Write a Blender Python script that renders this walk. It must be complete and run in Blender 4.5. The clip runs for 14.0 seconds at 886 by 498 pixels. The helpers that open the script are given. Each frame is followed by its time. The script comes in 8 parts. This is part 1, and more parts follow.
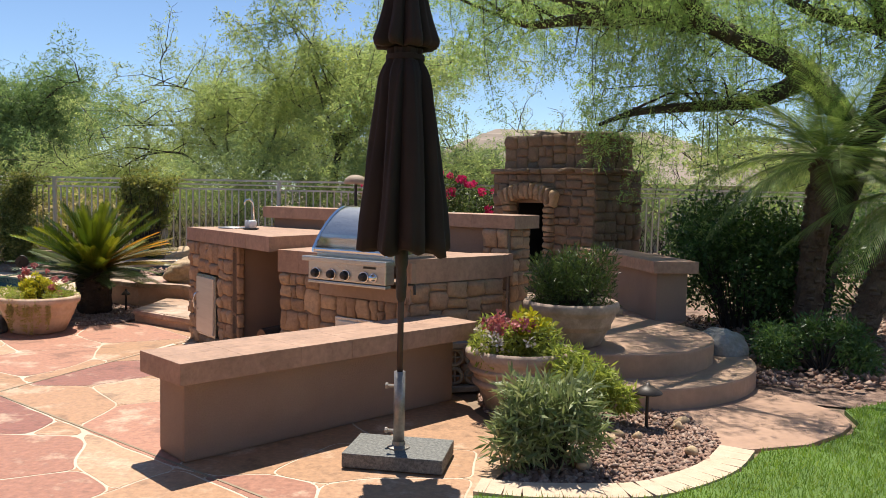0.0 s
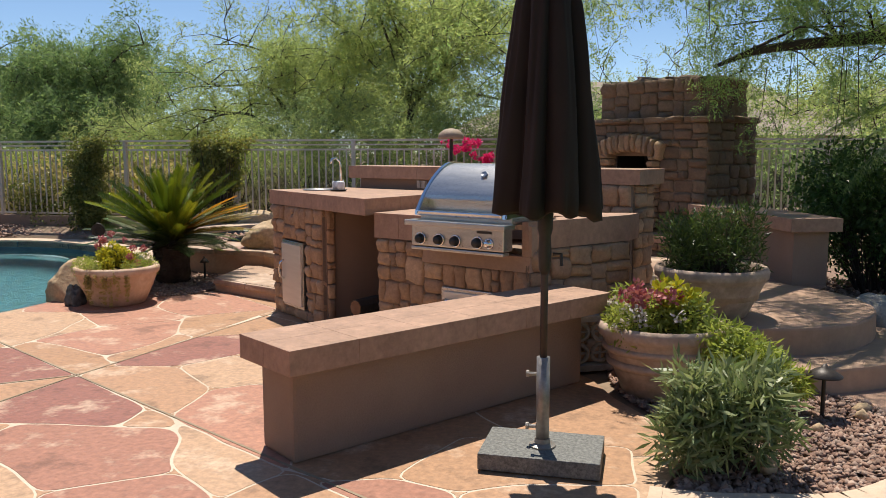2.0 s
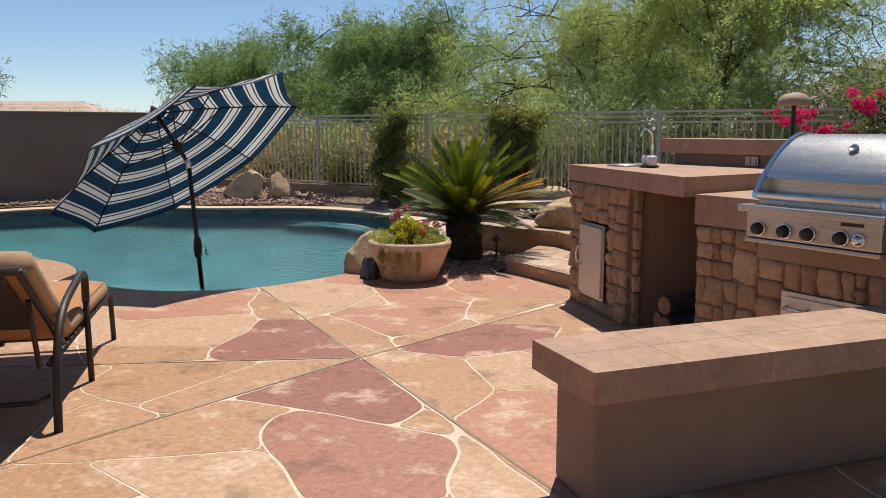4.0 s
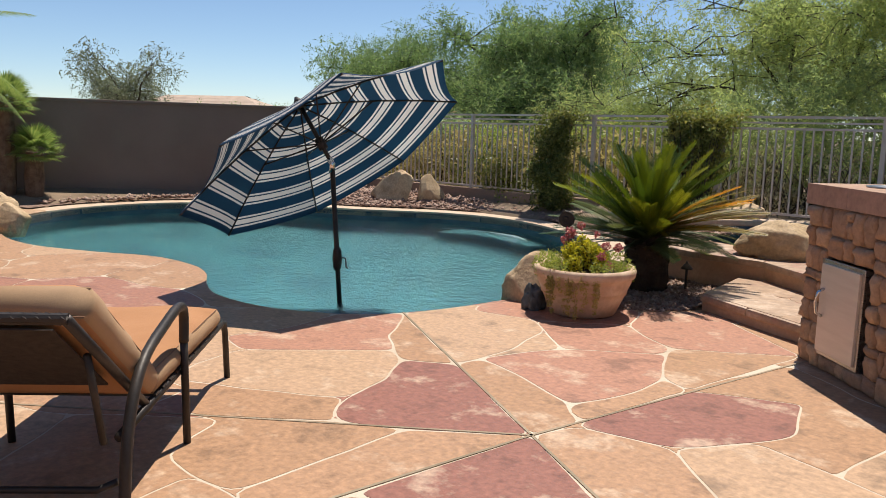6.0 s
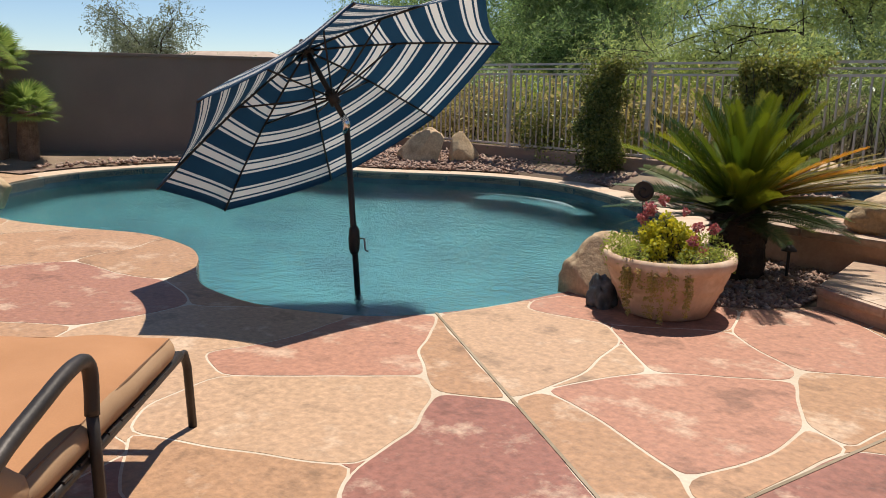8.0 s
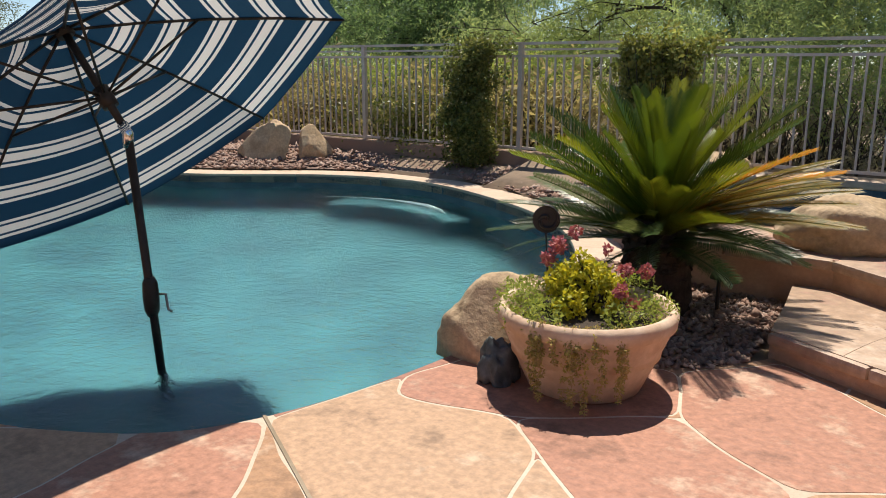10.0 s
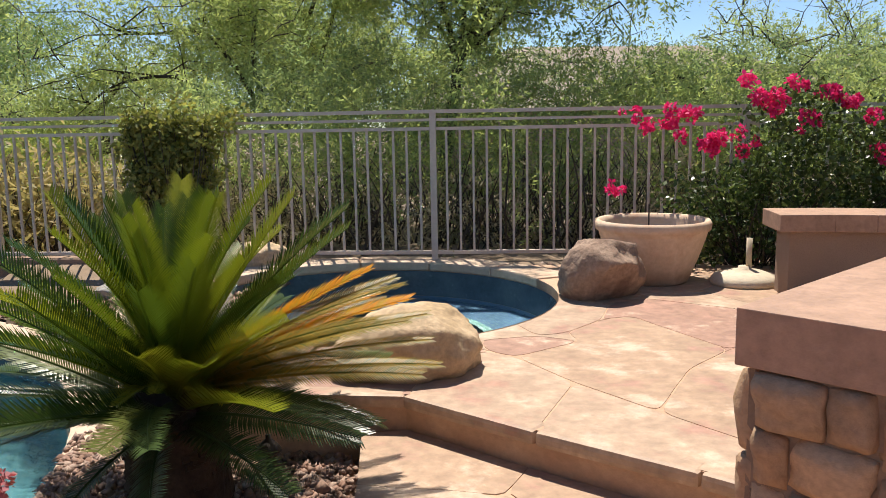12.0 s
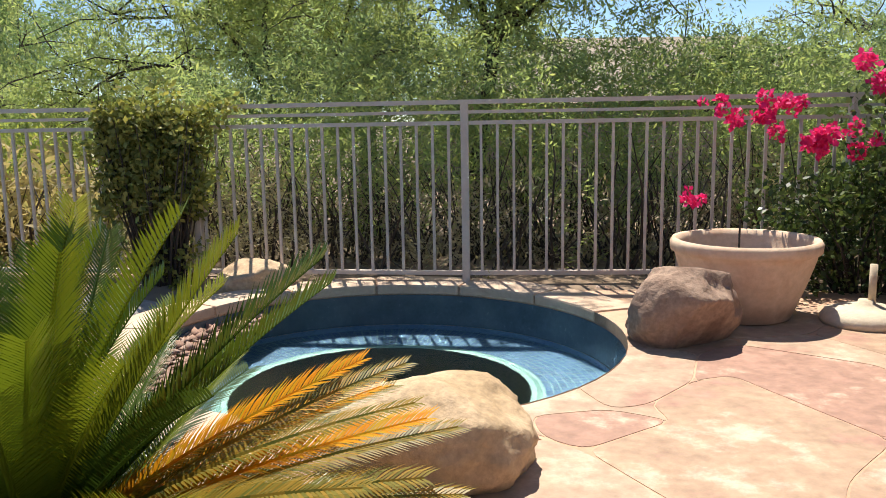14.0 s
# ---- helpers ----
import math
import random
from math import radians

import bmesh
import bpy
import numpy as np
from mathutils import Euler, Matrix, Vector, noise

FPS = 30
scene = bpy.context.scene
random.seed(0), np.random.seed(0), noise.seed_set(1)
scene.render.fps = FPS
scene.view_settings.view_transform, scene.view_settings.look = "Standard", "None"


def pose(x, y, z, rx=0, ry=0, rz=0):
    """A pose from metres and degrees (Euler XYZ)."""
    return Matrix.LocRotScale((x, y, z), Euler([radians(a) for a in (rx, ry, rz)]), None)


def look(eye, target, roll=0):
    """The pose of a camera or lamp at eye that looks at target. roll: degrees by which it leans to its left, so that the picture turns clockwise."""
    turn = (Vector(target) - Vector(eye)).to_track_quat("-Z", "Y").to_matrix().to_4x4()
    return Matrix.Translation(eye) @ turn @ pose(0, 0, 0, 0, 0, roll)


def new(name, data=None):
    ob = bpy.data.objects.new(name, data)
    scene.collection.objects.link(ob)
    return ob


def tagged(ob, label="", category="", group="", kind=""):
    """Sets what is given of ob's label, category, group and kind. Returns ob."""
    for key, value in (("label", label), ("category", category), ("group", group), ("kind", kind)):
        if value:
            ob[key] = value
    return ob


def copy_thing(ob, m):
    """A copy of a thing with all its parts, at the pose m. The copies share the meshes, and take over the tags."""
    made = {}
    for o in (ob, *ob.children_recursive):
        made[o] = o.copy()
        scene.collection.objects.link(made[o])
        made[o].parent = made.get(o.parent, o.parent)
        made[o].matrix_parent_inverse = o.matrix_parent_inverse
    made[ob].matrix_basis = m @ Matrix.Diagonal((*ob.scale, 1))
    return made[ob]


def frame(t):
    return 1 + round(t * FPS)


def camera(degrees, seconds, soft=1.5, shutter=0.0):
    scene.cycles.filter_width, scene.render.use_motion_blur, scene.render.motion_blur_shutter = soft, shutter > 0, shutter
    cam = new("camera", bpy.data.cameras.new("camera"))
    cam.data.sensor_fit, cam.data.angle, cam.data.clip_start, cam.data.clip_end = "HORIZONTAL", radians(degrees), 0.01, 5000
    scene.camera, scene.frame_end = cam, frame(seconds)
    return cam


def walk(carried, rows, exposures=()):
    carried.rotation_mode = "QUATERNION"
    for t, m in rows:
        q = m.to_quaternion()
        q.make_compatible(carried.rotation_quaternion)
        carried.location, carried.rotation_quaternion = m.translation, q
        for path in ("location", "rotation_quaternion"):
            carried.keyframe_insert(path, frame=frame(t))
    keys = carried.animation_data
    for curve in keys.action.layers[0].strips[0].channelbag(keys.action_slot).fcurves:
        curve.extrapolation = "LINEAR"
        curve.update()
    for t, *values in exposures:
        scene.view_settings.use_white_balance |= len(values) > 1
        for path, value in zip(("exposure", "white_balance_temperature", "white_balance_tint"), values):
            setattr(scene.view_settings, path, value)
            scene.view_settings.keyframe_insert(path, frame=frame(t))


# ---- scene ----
cam = camera(57.9, 14.0, 0.9)
PATH = [
    (0, (1.357, 0.636, 1.427), (1.009, 2.601, 1.29), 1.2),
    (0.5, (1.285, 0.711, 1.401), (0.96, 2.677, 1.23), 1.4),
    (1, (1.135, 0.867, 1.389), (0.716, 2.807, 1.141), 0.7),
    (1.5, (0.976, 1.024, 1.384), (0.464, 2.936, 1.099), -0.4),
    (2, (0.837, 1.236, 1.392), (0.351, 3.161, 1.151), -0.1),
    (2.5, (0.781, 1.482, 1.373), (0.216, 3.388, 1.153), 1.1),
    (3, (0.766, 1.582, 1.366), (0.062, 3.439, 1.128), 1.1),
    (3.5, (0.647, 1.725, 1.344), (-0.256, 3.488, 1.069), 0.3),
    (4, (0.437, 1.917, 1.348), (-0.692, 3.541, 1.05), -0.1),
    (4.2, (0.359, 1.987, 1.338), (-0.82, 3.573, 1.03), 0.7),
    (6.3, (-0.638, 2.868, 1.335), (-2.084, 4.221, 1.052), 0.0),
    (6.5, (-0.732, 2.941, 1.318), (-2.202, 4.269, 1.041), -0.8),
    (7, (-0.997, 3.103, 1.325), (-2.452, 4.433, 0.985), -0.3),
    (7.2, (-1.091, 3.187, 1.317), (-2.539, 4.507, 0.917), 0.3),
    (9.3, (-2.139, 4.311, 1.283), (-3.558, 5.658, 0.872), 1.4),
    (9.5, (-2.238, 4.409, 1.284), (-3.622, 5.789, 0.858), 0.8),
    (10, (-2.425, 4.696, 1.334), (-3.606, 6.246, 0.885), 0.1),
    (10.5, (-2.561, 5.056, 1.364), (-3.516, 6.762, 0.943), 0.1),
    (11, (-2.668, 5.363, 1.368), (-3.338, 7.203, 0.966), -0.8),
    (11.5, (-2.757, 5.691, 1.386), (-3.089, 7.632, 1.037), -1.5),
    (12, (-2.808, 6.064, 1.435), (-2.997, 8.032, 1.136), -1.0),
    (12.5, (-2.861, 6.373, 1.43), (-3.019, 8.337, 1.09), -0.1),
    (13, (-2.888, 6.667, 1.459), (-3.006, 8.634, 1.117), -0.1),
    (13.5, (-2.884, 7.035, 1.455), (-3.035, 9.005, 1.141), -0.8),
    (14, (-2.955, 7.28, 1.429), (-3.215, 9.239, 1.119), -1.0),
]
walk(cam, [(t, look(eye, target, roll)) for t, eye, target, roll in PATH], [(0, 0.72), (0.5, 0.76), (1, 0.8), (1.5, 0.46), (2.5, 0.56), (3, 0.59), (3.5, 0.46), (4, 0.31), (6.3, 0.42), (7, 0.39), (9.5, 0.43), (10.5, 0.56), (12, 0.76), (13, 0.9), (14, 0.94)])

# ==== place ====
# ---------------------------------------------------------------- light
SUN_EL, SUN_ROT = radians(68), radians(-18.6)
world = bpy.data.worlds.new("sky_world")
scene.world = world
world.use_nodes = True
wn = world.node_tree
wn.nodes.clear()
sky = wn.nodes.new("ShaderNodeTexSky")
sky.sky_type = "NISHITA"
sky.sun_disc = False
sky.sun_elevation, sky.sun_rotation = SUN_EL, SUN_ROT
sky.altitude = 900
sky.air_density, sky.dust_density, sky.ozone_density = 0.85, 0.0, 3.2
bg = wn.nodes.new("ShaderNodeBackground")
bg.inputs["Strength"].default_value = 0.088
wout = wn.nodes.new("ShaderNodeOutputWorld")
wn.links.new(sky.outputs[0], bg.inputs[0])
wn.links.new(bg.outputs[0], wout.inputs[0])

sun_data = bpy.data.lights.new("sun", "SUN")
sun_data.energy, sun_data.angle, sun_data.color = 4.6, radians(0.53), (1.0, 0.93, 0.82)
sun = new("sun", sun_data)
sun.matrix_world = look((0, 0, 30), (0.13 * 30, -0.386 * 30, 0))

# ---------------------------------------------------------------- materials
def link(nt, a, b):
    nt.links.new(a, b)


def noise_node(nt, pos, scale, detail=4.0, rough=0.55):
    n = nt.nodes.new("ShaderNodeTexNoise")
    n.inputs["Scale"].default_value = scale
    n.inputs["Detail"].default_value = detail
    n.inputs["Roughness"].default_value = rough
    link(nt, pos, n.inputs["Vector"])
    return n.outputs["Fac"]


def ramp(nt, fac, stops):
    r = nt.nodes.new("ShaderNodeValToRGB")
    els = r.color_ramp.elements
    while len(els) < len(stops):
        els.new(0.5)
    for e, (p, c) in zip(els, stops):
        e.position, e.color = p, (*c, 1)
    link(nt, fac, r.inputs["Fac"])
    return r.outputs["Color"]


def mix(nt, fac, a, b, blend="MIX"):
    m = nt.nodes.new("ShaderNodeMix")
    m.data_type, m.blend_type = "RGBA", blend
    if isinstance(fac, float):
        m.inputs[0].default_value = fac
    else:
        link(nt, fac, m.inputs[0])
    link(nt, a, m.inputs[6])
    link(nt, b, m.inputs[7])
    return m.outputs[2]


def shade(v, k):
    return tuple(min(1.0, c * k) for c in v)


def material(name, colors, rough=0.8, big=1.5, small=30.0, grain=0.25, bump=0.3, bump_scale=60.0, metal=0.0,
             piece="", spec=0.4, stretch=(1, 1, 1), coarse=0.5, detail=4.0):
    """colors: stops of the large variation; piece: 'object' or 'island' picks a stop for each piece."""
    m = bpy.data.materials.new(name)
    m.use_nodes = True
    nt = m.node_tree
    p = nt.nodes["Principled BSDF"]
    geo = nt.nodes.new("ShaderNodeNewGeometry")
    mp = nt.nodes.new("ShaderNodeMapping")
    mp.inputs["Scale"].default_value = stretch
    link(nt, geo.outputs["Position"], mp.inputs["Vector"])
    pos = mp.outputs["Vector"]
    n_big = noise_node(nt, pos, big, detail, 0.5 if detail < 5 else 0.68)
    n_small = noise_node(nt, pos, small, 6.0, 0.65)
    k = len(colors)
    stops = [(0.36 + 0.28 * i / max(1, k - 1), c) for i, c in enumerate(colors)]
    if piece:
        if piece == "object":
            rnd = nt.nodes.new("ShaderNodeObjectInfo").outputs["Random"]
        else:
            rnd = geo.outputs["Random Per Island"]
        base = ramp(nt, rnd, [(i / max(1, k - 1), c) for i, c in enumerate(colors)])
        mean = tuple(sum(c[i] for c in colors) / k for i in range(3))
        blot = ramp(nt, n_big, [(0.35, shade(mean, 0.75)), (0.65, shade(mean, 1.25))])
        base = mix(nt, coarse * 0.7, base, blot)
    else:
        base = ramp(nt, n_big, stops)
    fleck = ramp(nt, n_small, [(0.25, (1 - grain,) * 3), (0.75, (1 + 0,) * 3)])
    col = mix(nt, 1.0, base, fleck, "MULTIPLY")
    link(nt, col, p.inputs["Base Color"])
    rr = nt.nodes.new("ShaderNodeMapRange")
    rr.inputs["To Min"].default_value, rr.inputs["To Max"].default_value = max(0.02, rough - 0.12), min(1, rough + 0.1)
    link(nt, n_small, rr.inputs["Value"])
    link(nt, rr.outputs["Result"], p.inputs["Roughness"])
    p.inputs["Metallic"].default_value = metal
    p.inputs["Specular IOR Level"].default_value = spec
    if bump:
        b = nt.nodes.new("ShaderNodeBump")
        b.inputs["Strength"].default_value = bump
        b.inputs["Distance"].default_value = 0.01
        hh = noise_node(nt, pos, bump_scale, 5.0, 0.6)
        link(nt, hh, b.inputs["Height"])
        link(nt, b.outputs["Normal"], p.inputs["Normal"])
    return m


def leaf_material(name, colors, rough=0.5, through_light=0.45, big=1.2, per_object=False):
    m = bpy.data.materials.new(name)
    m.use_nodes = True
    nt = m.node_tree
    p = nt.nodes["Principled BSDF"]
    geo = nt.nodes.new("ShaderNodeNewGeometry")
    k = len(colors)
    rnd = nt.nodes.new("ShaderNodeObjectInfo").outputs["Random"] if per_object else geo.outputs["Random Per Island"]
    base = ramp(nt, rnd, [(i / max(1, k - 1), c) for i, c in enumerate(colors)])
    n = noise_node(nt, geo.outputs["Position"], big, 3.0)
    tone = ramp(nt, n, [(0.3, (0.7,) * 3), (0.7, (1.0,) * 3)])
    col = mix(nt, 1.0, base, tone, "MULTIPLY")
    link(nt, col, p.inputs["Base Color"])
    p.inputs["Roughness"].default_value = rough
    p.inputs["Specular IOR Level"].default_value = 0.35
    tr = nt.nodes.new("ShaderNodeBsdfTranslucent")
    warm = nt.nodes.new("ShaderNodeRGB")
    warm.outputs[0].default_value = (1.0, 1.0, 0.72, 1)
    link(nt, mix(nt, 1.0, col, warm.outputs[0], "MULTIPLY"), tr.inputs["Color"])
    mx = nt.nodes.new("ShaderNodeMixShader")
    mx.inputs[0].default_value = through_light
    link(nt, p.outputs[0], mx.inputs[1])
    link(nt, tr.outputs[0], mx.inputs[2])
    link(nt, mx.outputs[0], nt.nodes["Material Output"].inputs["Surface"])
    return m


def cloth_material(name, c, through_light):
    m = material(name, [shade(c, 0.92), c], rough=0.85, big=3, small=150, grain=0.12, bump=0.1, bump_scale=300)
    nt = m.node_tree
    p = nt.nodes["Principled BSDF"]
    tr = nt.nodes.new("ShaderNodeBsdfTranslucent")
    tr.inputs["Color"].default_value = (*c, 1)
    mx = nt.nodes.new("ShaderNodeMixShader")
    mx.inputs[0].default_value = through_light
    link(nt, p.outputs[0], mx.inputs[1])
    link(nt, tr.outputs[0], mx.inputs[2])
    link(nt, mx.outputs[0], nt.nodes["Material Output"].inputs["Surface"])
    return m


M_TERRACE = material("terrace_concrete", [(0.44, 0.28, 0.19), (0.5, 0.33, 0.22), (0.4, 0.24, 0.17), (0.46, 0.3, 0.2)],
                     rough=0.6, big=1.8, small=14, grain=0.28, bump=0.25, bump_scale=22, piece="object", coarse=0.6)
M_GROUT = material("grout", [(0.58, 0.47, 0.35), (0.69, 0.58, 0.46)], rough=0.9, small=60, bump=0.2)
M_JOINT = material("dark_joint", [(0.27, 0.21, 0.14), (0.38, 0.3, 0.21)], rough=0.95)
M_RISER = material("tan_concrete", [(0.5, 0.3, 0.19), (0.58, 0.38, 0.25)], rough=0.75, big=4, small=30, bump=0.3)
M_COPING = material("coping_concrete", [(0.56, 0.4, 0.28), (0.64, 0.48, 0.35), (0.6, 0.44, 0.31)], rough=0.75, big=2, small=25, bump=0.3)
M_STUCCO = material("brown_stucco", [(0.3, 0.205, 0.15), (0.345, 0.24, 0.175)], rough=0.92, big=2.5, small=120, grain=0.18, bump=0.5, bump_scale=160)
M_WALL = material("wall_stucco", [(0.21, 0.155, 0.125), (0.25, 0.185, 0.15)], rough=0.94, big=0.8, small=60, grain=0.15, bump=0.4, bump_scale=90)
M_CAP = material("cap_tile", [(0.41, 0.25, 0.17), (0.47, 0.29, 0.2), (0.44, 0.27, 0.185)], rough=0.72, big=5, small=24, grain=0.38, bump=0.4, bump_scale=40, piece="object", coarse=0.75, detail=7.0)
M_CAPBED = material("cap_mortar", [(0.38, 0.25, 0.175), (0.42, 0.28, 0.195)], rough=0.9)
M_ROCKFACE = material("ledge_stone", [(0.3, 0.185, 0.12), (0.54, 0.34, 0.2), (0.4, 0.25, 0.15), (0.68, 0.45, 0.27), (0.28, 0.19, 0.13), (0.6, 0.35, 0.18)],
                      rough=0.88, big=9, small=40, grain=0.4, bump=0.7, bump_scale=28, piece="object", coarse=0.45)
# ledge stone again, darker: the shade on fireplace and hearth is in the colours
M_ROCKFACE_SHADED = material("shaded_ledge_stone", [(0.2, 0.13, 0.085), (0.28, 0.18, 0.11), (0.24, 0.15, 0.1), (0.32, 0.21, 0.13), (0.17, 0.12, 0.09)],
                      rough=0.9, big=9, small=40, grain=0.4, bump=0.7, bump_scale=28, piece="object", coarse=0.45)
M_MORTAR = material("mortar", [(0.25, 0.17, 0.12), (0.32, 0.225, 0.16)], rough=0.95, small=80)
M_SOOT = material("soot", [(0.012, 0.011, 0.01), (0.03, 0.026, 0.022)], rough=0.95)
M_STEEL = material("brushed_steel", [(0.46, 0.45, 0.44), (0.54, 0.53, 0.52)], rough=0.3, big=3, small=60, grain=0.12, bump=0.04, bump_scale=300, metal=1.0, stretch=(1, 1, 14))
M_PANEL = material("steel_door", [(0.72, 0.64, 0.53), (0.78, 0.7, 0.59)], rough=0.42, big=3, small=60, grain=0.06, bump=0.03, bump_scale=300, metal=0.35, stretch=(1, 1, 10))
M_CHROME = material("chrome", [(0.75, 0.75, 0.75), (0.8, 0.8, 0.8)], rough=0.13, grain=0.04, bump=0, metal=1.0)
M_BLACK = material("black_plastic", [(0.02, 0.02, 0.02), (0.035, 0.033, 0.03)], rough=0.45, bump=0.1)
M_FENCE = material("fence_paint", [(0.56, 0.48, 0.42), (0.62, 0.54, 0.475)], rough=0.6, big=3, small=40, grain=0.15, bump=0.15, metal=0.1)
# the coarse 0.4 grain paints caustic-like light patches into the plaster colour
M_PLASTER = material("pool_plaster", [(0.022, 0.115, 0.14), (0.05, 0.205, 0.23)], rough=0.7, big=1.6, small=6, grain=0.4, bump=0.1)
M_TILE = material("pool_tile", [(0.05, 0.09, 0.12), (0.09, 0.14, 0.17)], rough=0.25, big=5, small=30, grain=0.3, bump=0.1)
M_SPATILE = material("spa_tile", [(0.07, 0.15, 0.27), (0.11, 0.2, 0.33), (0.055, 0.12, 0.22)], rough=0.3, big=5, small=30, grain=0.2, bump=0.1, piece="island", coarse=0.2)
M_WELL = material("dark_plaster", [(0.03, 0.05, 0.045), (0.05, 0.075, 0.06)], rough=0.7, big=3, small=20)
M_SHELFEDGE = material("bench_edge", [(0.26, 0.36, 0.38), (0.34, 0.44, 0.46)], rough=0.5)
M_GRAVEL = material("red_gravel", [(0.14, 0.085, 0.06), (0.28, 0.175, 0.13), (0.36, 0.24, 0.18), (0.2, 0.125, 0.09)], rough=0.95, big=6, small=55, grain=0.5, bump=0.8, bump_scale=45)
M_CHIP = material("gravel_stones", [(0.24, 0.13, 0.09), (0.4, 0.25, 0.185), (0.3, 0.18, 0.13), (0.54, 0.4, 0.32), (0.18, 0.11, 0.085)], rough=0.92, big=30, small=80, grain=0.35, bump=0.4, piece="island", coarse=0.2)
M_DESERT = material("desert_soil", [(0.2, 0.14, 0.09), (0.3, 0.215, 0.145), (0.24, 0.17, 0.11)], rough=0.97, big=0.4, small=8, grain=0.4, bump=0.6, bump_scale=12)
M_GRASSBED = material("lawn_soil", [(0.08, 0.14, 0.03), (0.12, 0.2, 0.04)], rough=0.95, big=3, small=60)
M_GRASS = leaf_material("grass_blade", [(0.2, 0.34, 0.045), (0.3, 0.45, 0.07), (0.4, 0.48, 0.11)], 0.5, 0.4)
M_BOULDER = material("sandstone", [(0.5, 0.35, 0.2), (0.66, 0.48, 0.3), (0.58, 0.4, 0.24)], rough=0.9, big=3, small=35, grain=0.45, bump=1.0, bump_scale=20)
M_LAVA = material("brown_rock", [(0.27, 0.17, 0.12), (0.42, 0.29, 0.21), (0.33, 0.215, 0.155)], rough=0.95, big=5, small=30, grain=0.5, bump=1.0, bump_scale=30)
M_GREYROCK = material("grey_rock", [(0.3, 0.28, 0.25), (0.42, 0.39, 0.35)], rough=0.92, big=5, small=30, grain=0.4, bump=0.7, bump_scale=30)
M_TERRA = material("terracotta", [(0.64, 0.44, 0.3), (0.72, 0.53, 0.38), (0.6, 0.4, 0.27)], rough=0.85, big=5, small=30, grain=0.2, bump=0.2)
M_PALETERRA = material("pale_clay", [(0.46, 0.33, 0.25), (0.54, 0.4, 0.31), (0.4, 0.29, 0.22)], rough=0.88, big=6, small=30, grain=0.3, bump=0.3)
M_SOIL = material("potting_soil", [(0.05, 0.035, 0.025), (0.09, 0.065, 0.045)], rough=1.0, small=60, bump=0.8)
M_BROWNCLOTH = material("brown_canvas", [(0.02, 0.012, 0.009), (0.03, 0.018, 0.013)], rough=0.9, big=3, small=150, grain=0.2, bump=0.15, bump_scale=300)
M_BLUE = cloth_material("blue_canvas", (0.012, 0.05, 0.105), 0.22)
M_WHITE = cloth_material("white_canvas", (0.66, 0.63, 0.6), 0.36)
M_BRONZE = material("bronze_paint", [(0.035, 0.028, 0.024), (0.055, 0.044, 0.038)], rough=0.5, big=6, small=60, grain=0.3, bump=0.15, metal=0.3)
M_POLE = material("pole_paint", [(0.07, 0.045, 0.035), (0.1, 0.065, 0.05)], rough=0.5, grain=0.3, metal=0.2)
M_GREYSTEEL = material("grey_steel", [(0.34, 0.31, 0.28), (0.44, 0.4, 0.36)], rough=0.45, big=10, small=40, grain=0.35, metal=0.6)
M_GRANITE = material("granite", [(0.16, 0.16, 0.15), (0.28, 0.28, 0.26)], rough=0.8, big=60, small=140, grain=0.6, bump=0.3, bump_scale=140)
M_CUSHION = material("rust_cushion", [(0.4, 0.19, 0.085), (0.46, 0.225, 0.105)], rough=0.9, big=3, small=200, grain=0.15, bump=0.2, bump_scale=400)
M_CUSHIONSIDE = material("tan_cushion", [(0.36, 0.22, 0.12), (0.41, 0.26, 0.15)], rough=0.9, big=3, small=200, grain=0.15, bump=0.2, bump_scale=400)
M_SLING = material("woven_sling", [(0.03, 0.02, 0.016), (0.055, 0.038, 0.028)], rough=0.8, big=40, small=220, grain=0.4, bump=0.5, bump_scale=260)
M_PIPING = material("piping", [(0.2, 0.105, 0.055), (0.24, 0.13, 0.07)], rough=0.8)
M_BARK = material("bark", [(0.055, 0.042, 0.033), (0.1, 0.08, 0.062)], rough=0.95, big=6, small=40, grain=0.5, bump=1.0, bump_scale=30, stretch=(1, 1, 0.3))
M_GREENBARK = material("green_bark", [(0.13, 0.13, 0.05), (0.19, 0.18, 0.08)], rough=0.8, big=4, small=40, grain=0.3, bump=0.4)
M_PALMBARK = material("palm_bark", [(0.14, 0.085, 0.055), (0.24, 0.16, 0.11)], rough=0.95, big=8, small=50, grain=0.5, bump=1.0)
M_PALOVERDE = leaf_material("palo_verde_leaf", [(0.37, 0.46, 0.19), (0.48, 0.56, 0.23), (0.29, 0.39, 0.17), (0.6, 0.63, 0.25)], 0.5, 0.66)
M_MESQUITE = leaf_material("mesquite_leaf", [(0.27, 0.37, 0.2), (0.34, 0.44, 0.22), (0.21, 0.3, 0.17), (0.44, 0.53, 0.25)], 0.5, 0.7)
M_OLDMESQUITE = leaf_material("old_mesquite_leaf", [(0.32, 0.47, 0.18), (0.4, 0.56, 0.21), (0.25, 0.39, 0.15), (0.54, 0.64, 0.26)], 0.45, 0.7)
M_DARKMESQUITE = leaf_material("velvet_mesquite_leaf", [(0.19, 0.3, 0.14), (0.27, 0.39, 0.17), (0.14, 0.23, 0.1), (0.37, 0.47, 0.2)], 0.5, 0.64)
M_OLIVE = leaf_material("grey_leaf", [(0.2, 0.23, 0.16), (0.28, 0.31, 0.22), (0.16, 0.19, 0.13)], 0.6, 0.5)
M_BRUSH = leaf_material("dry_brush_leaf", [(0.4, 0.34, 0.22), (0.5, 0.44, 0.28), (0.32, 0.29, 0.18)], 0.7, 0.35)
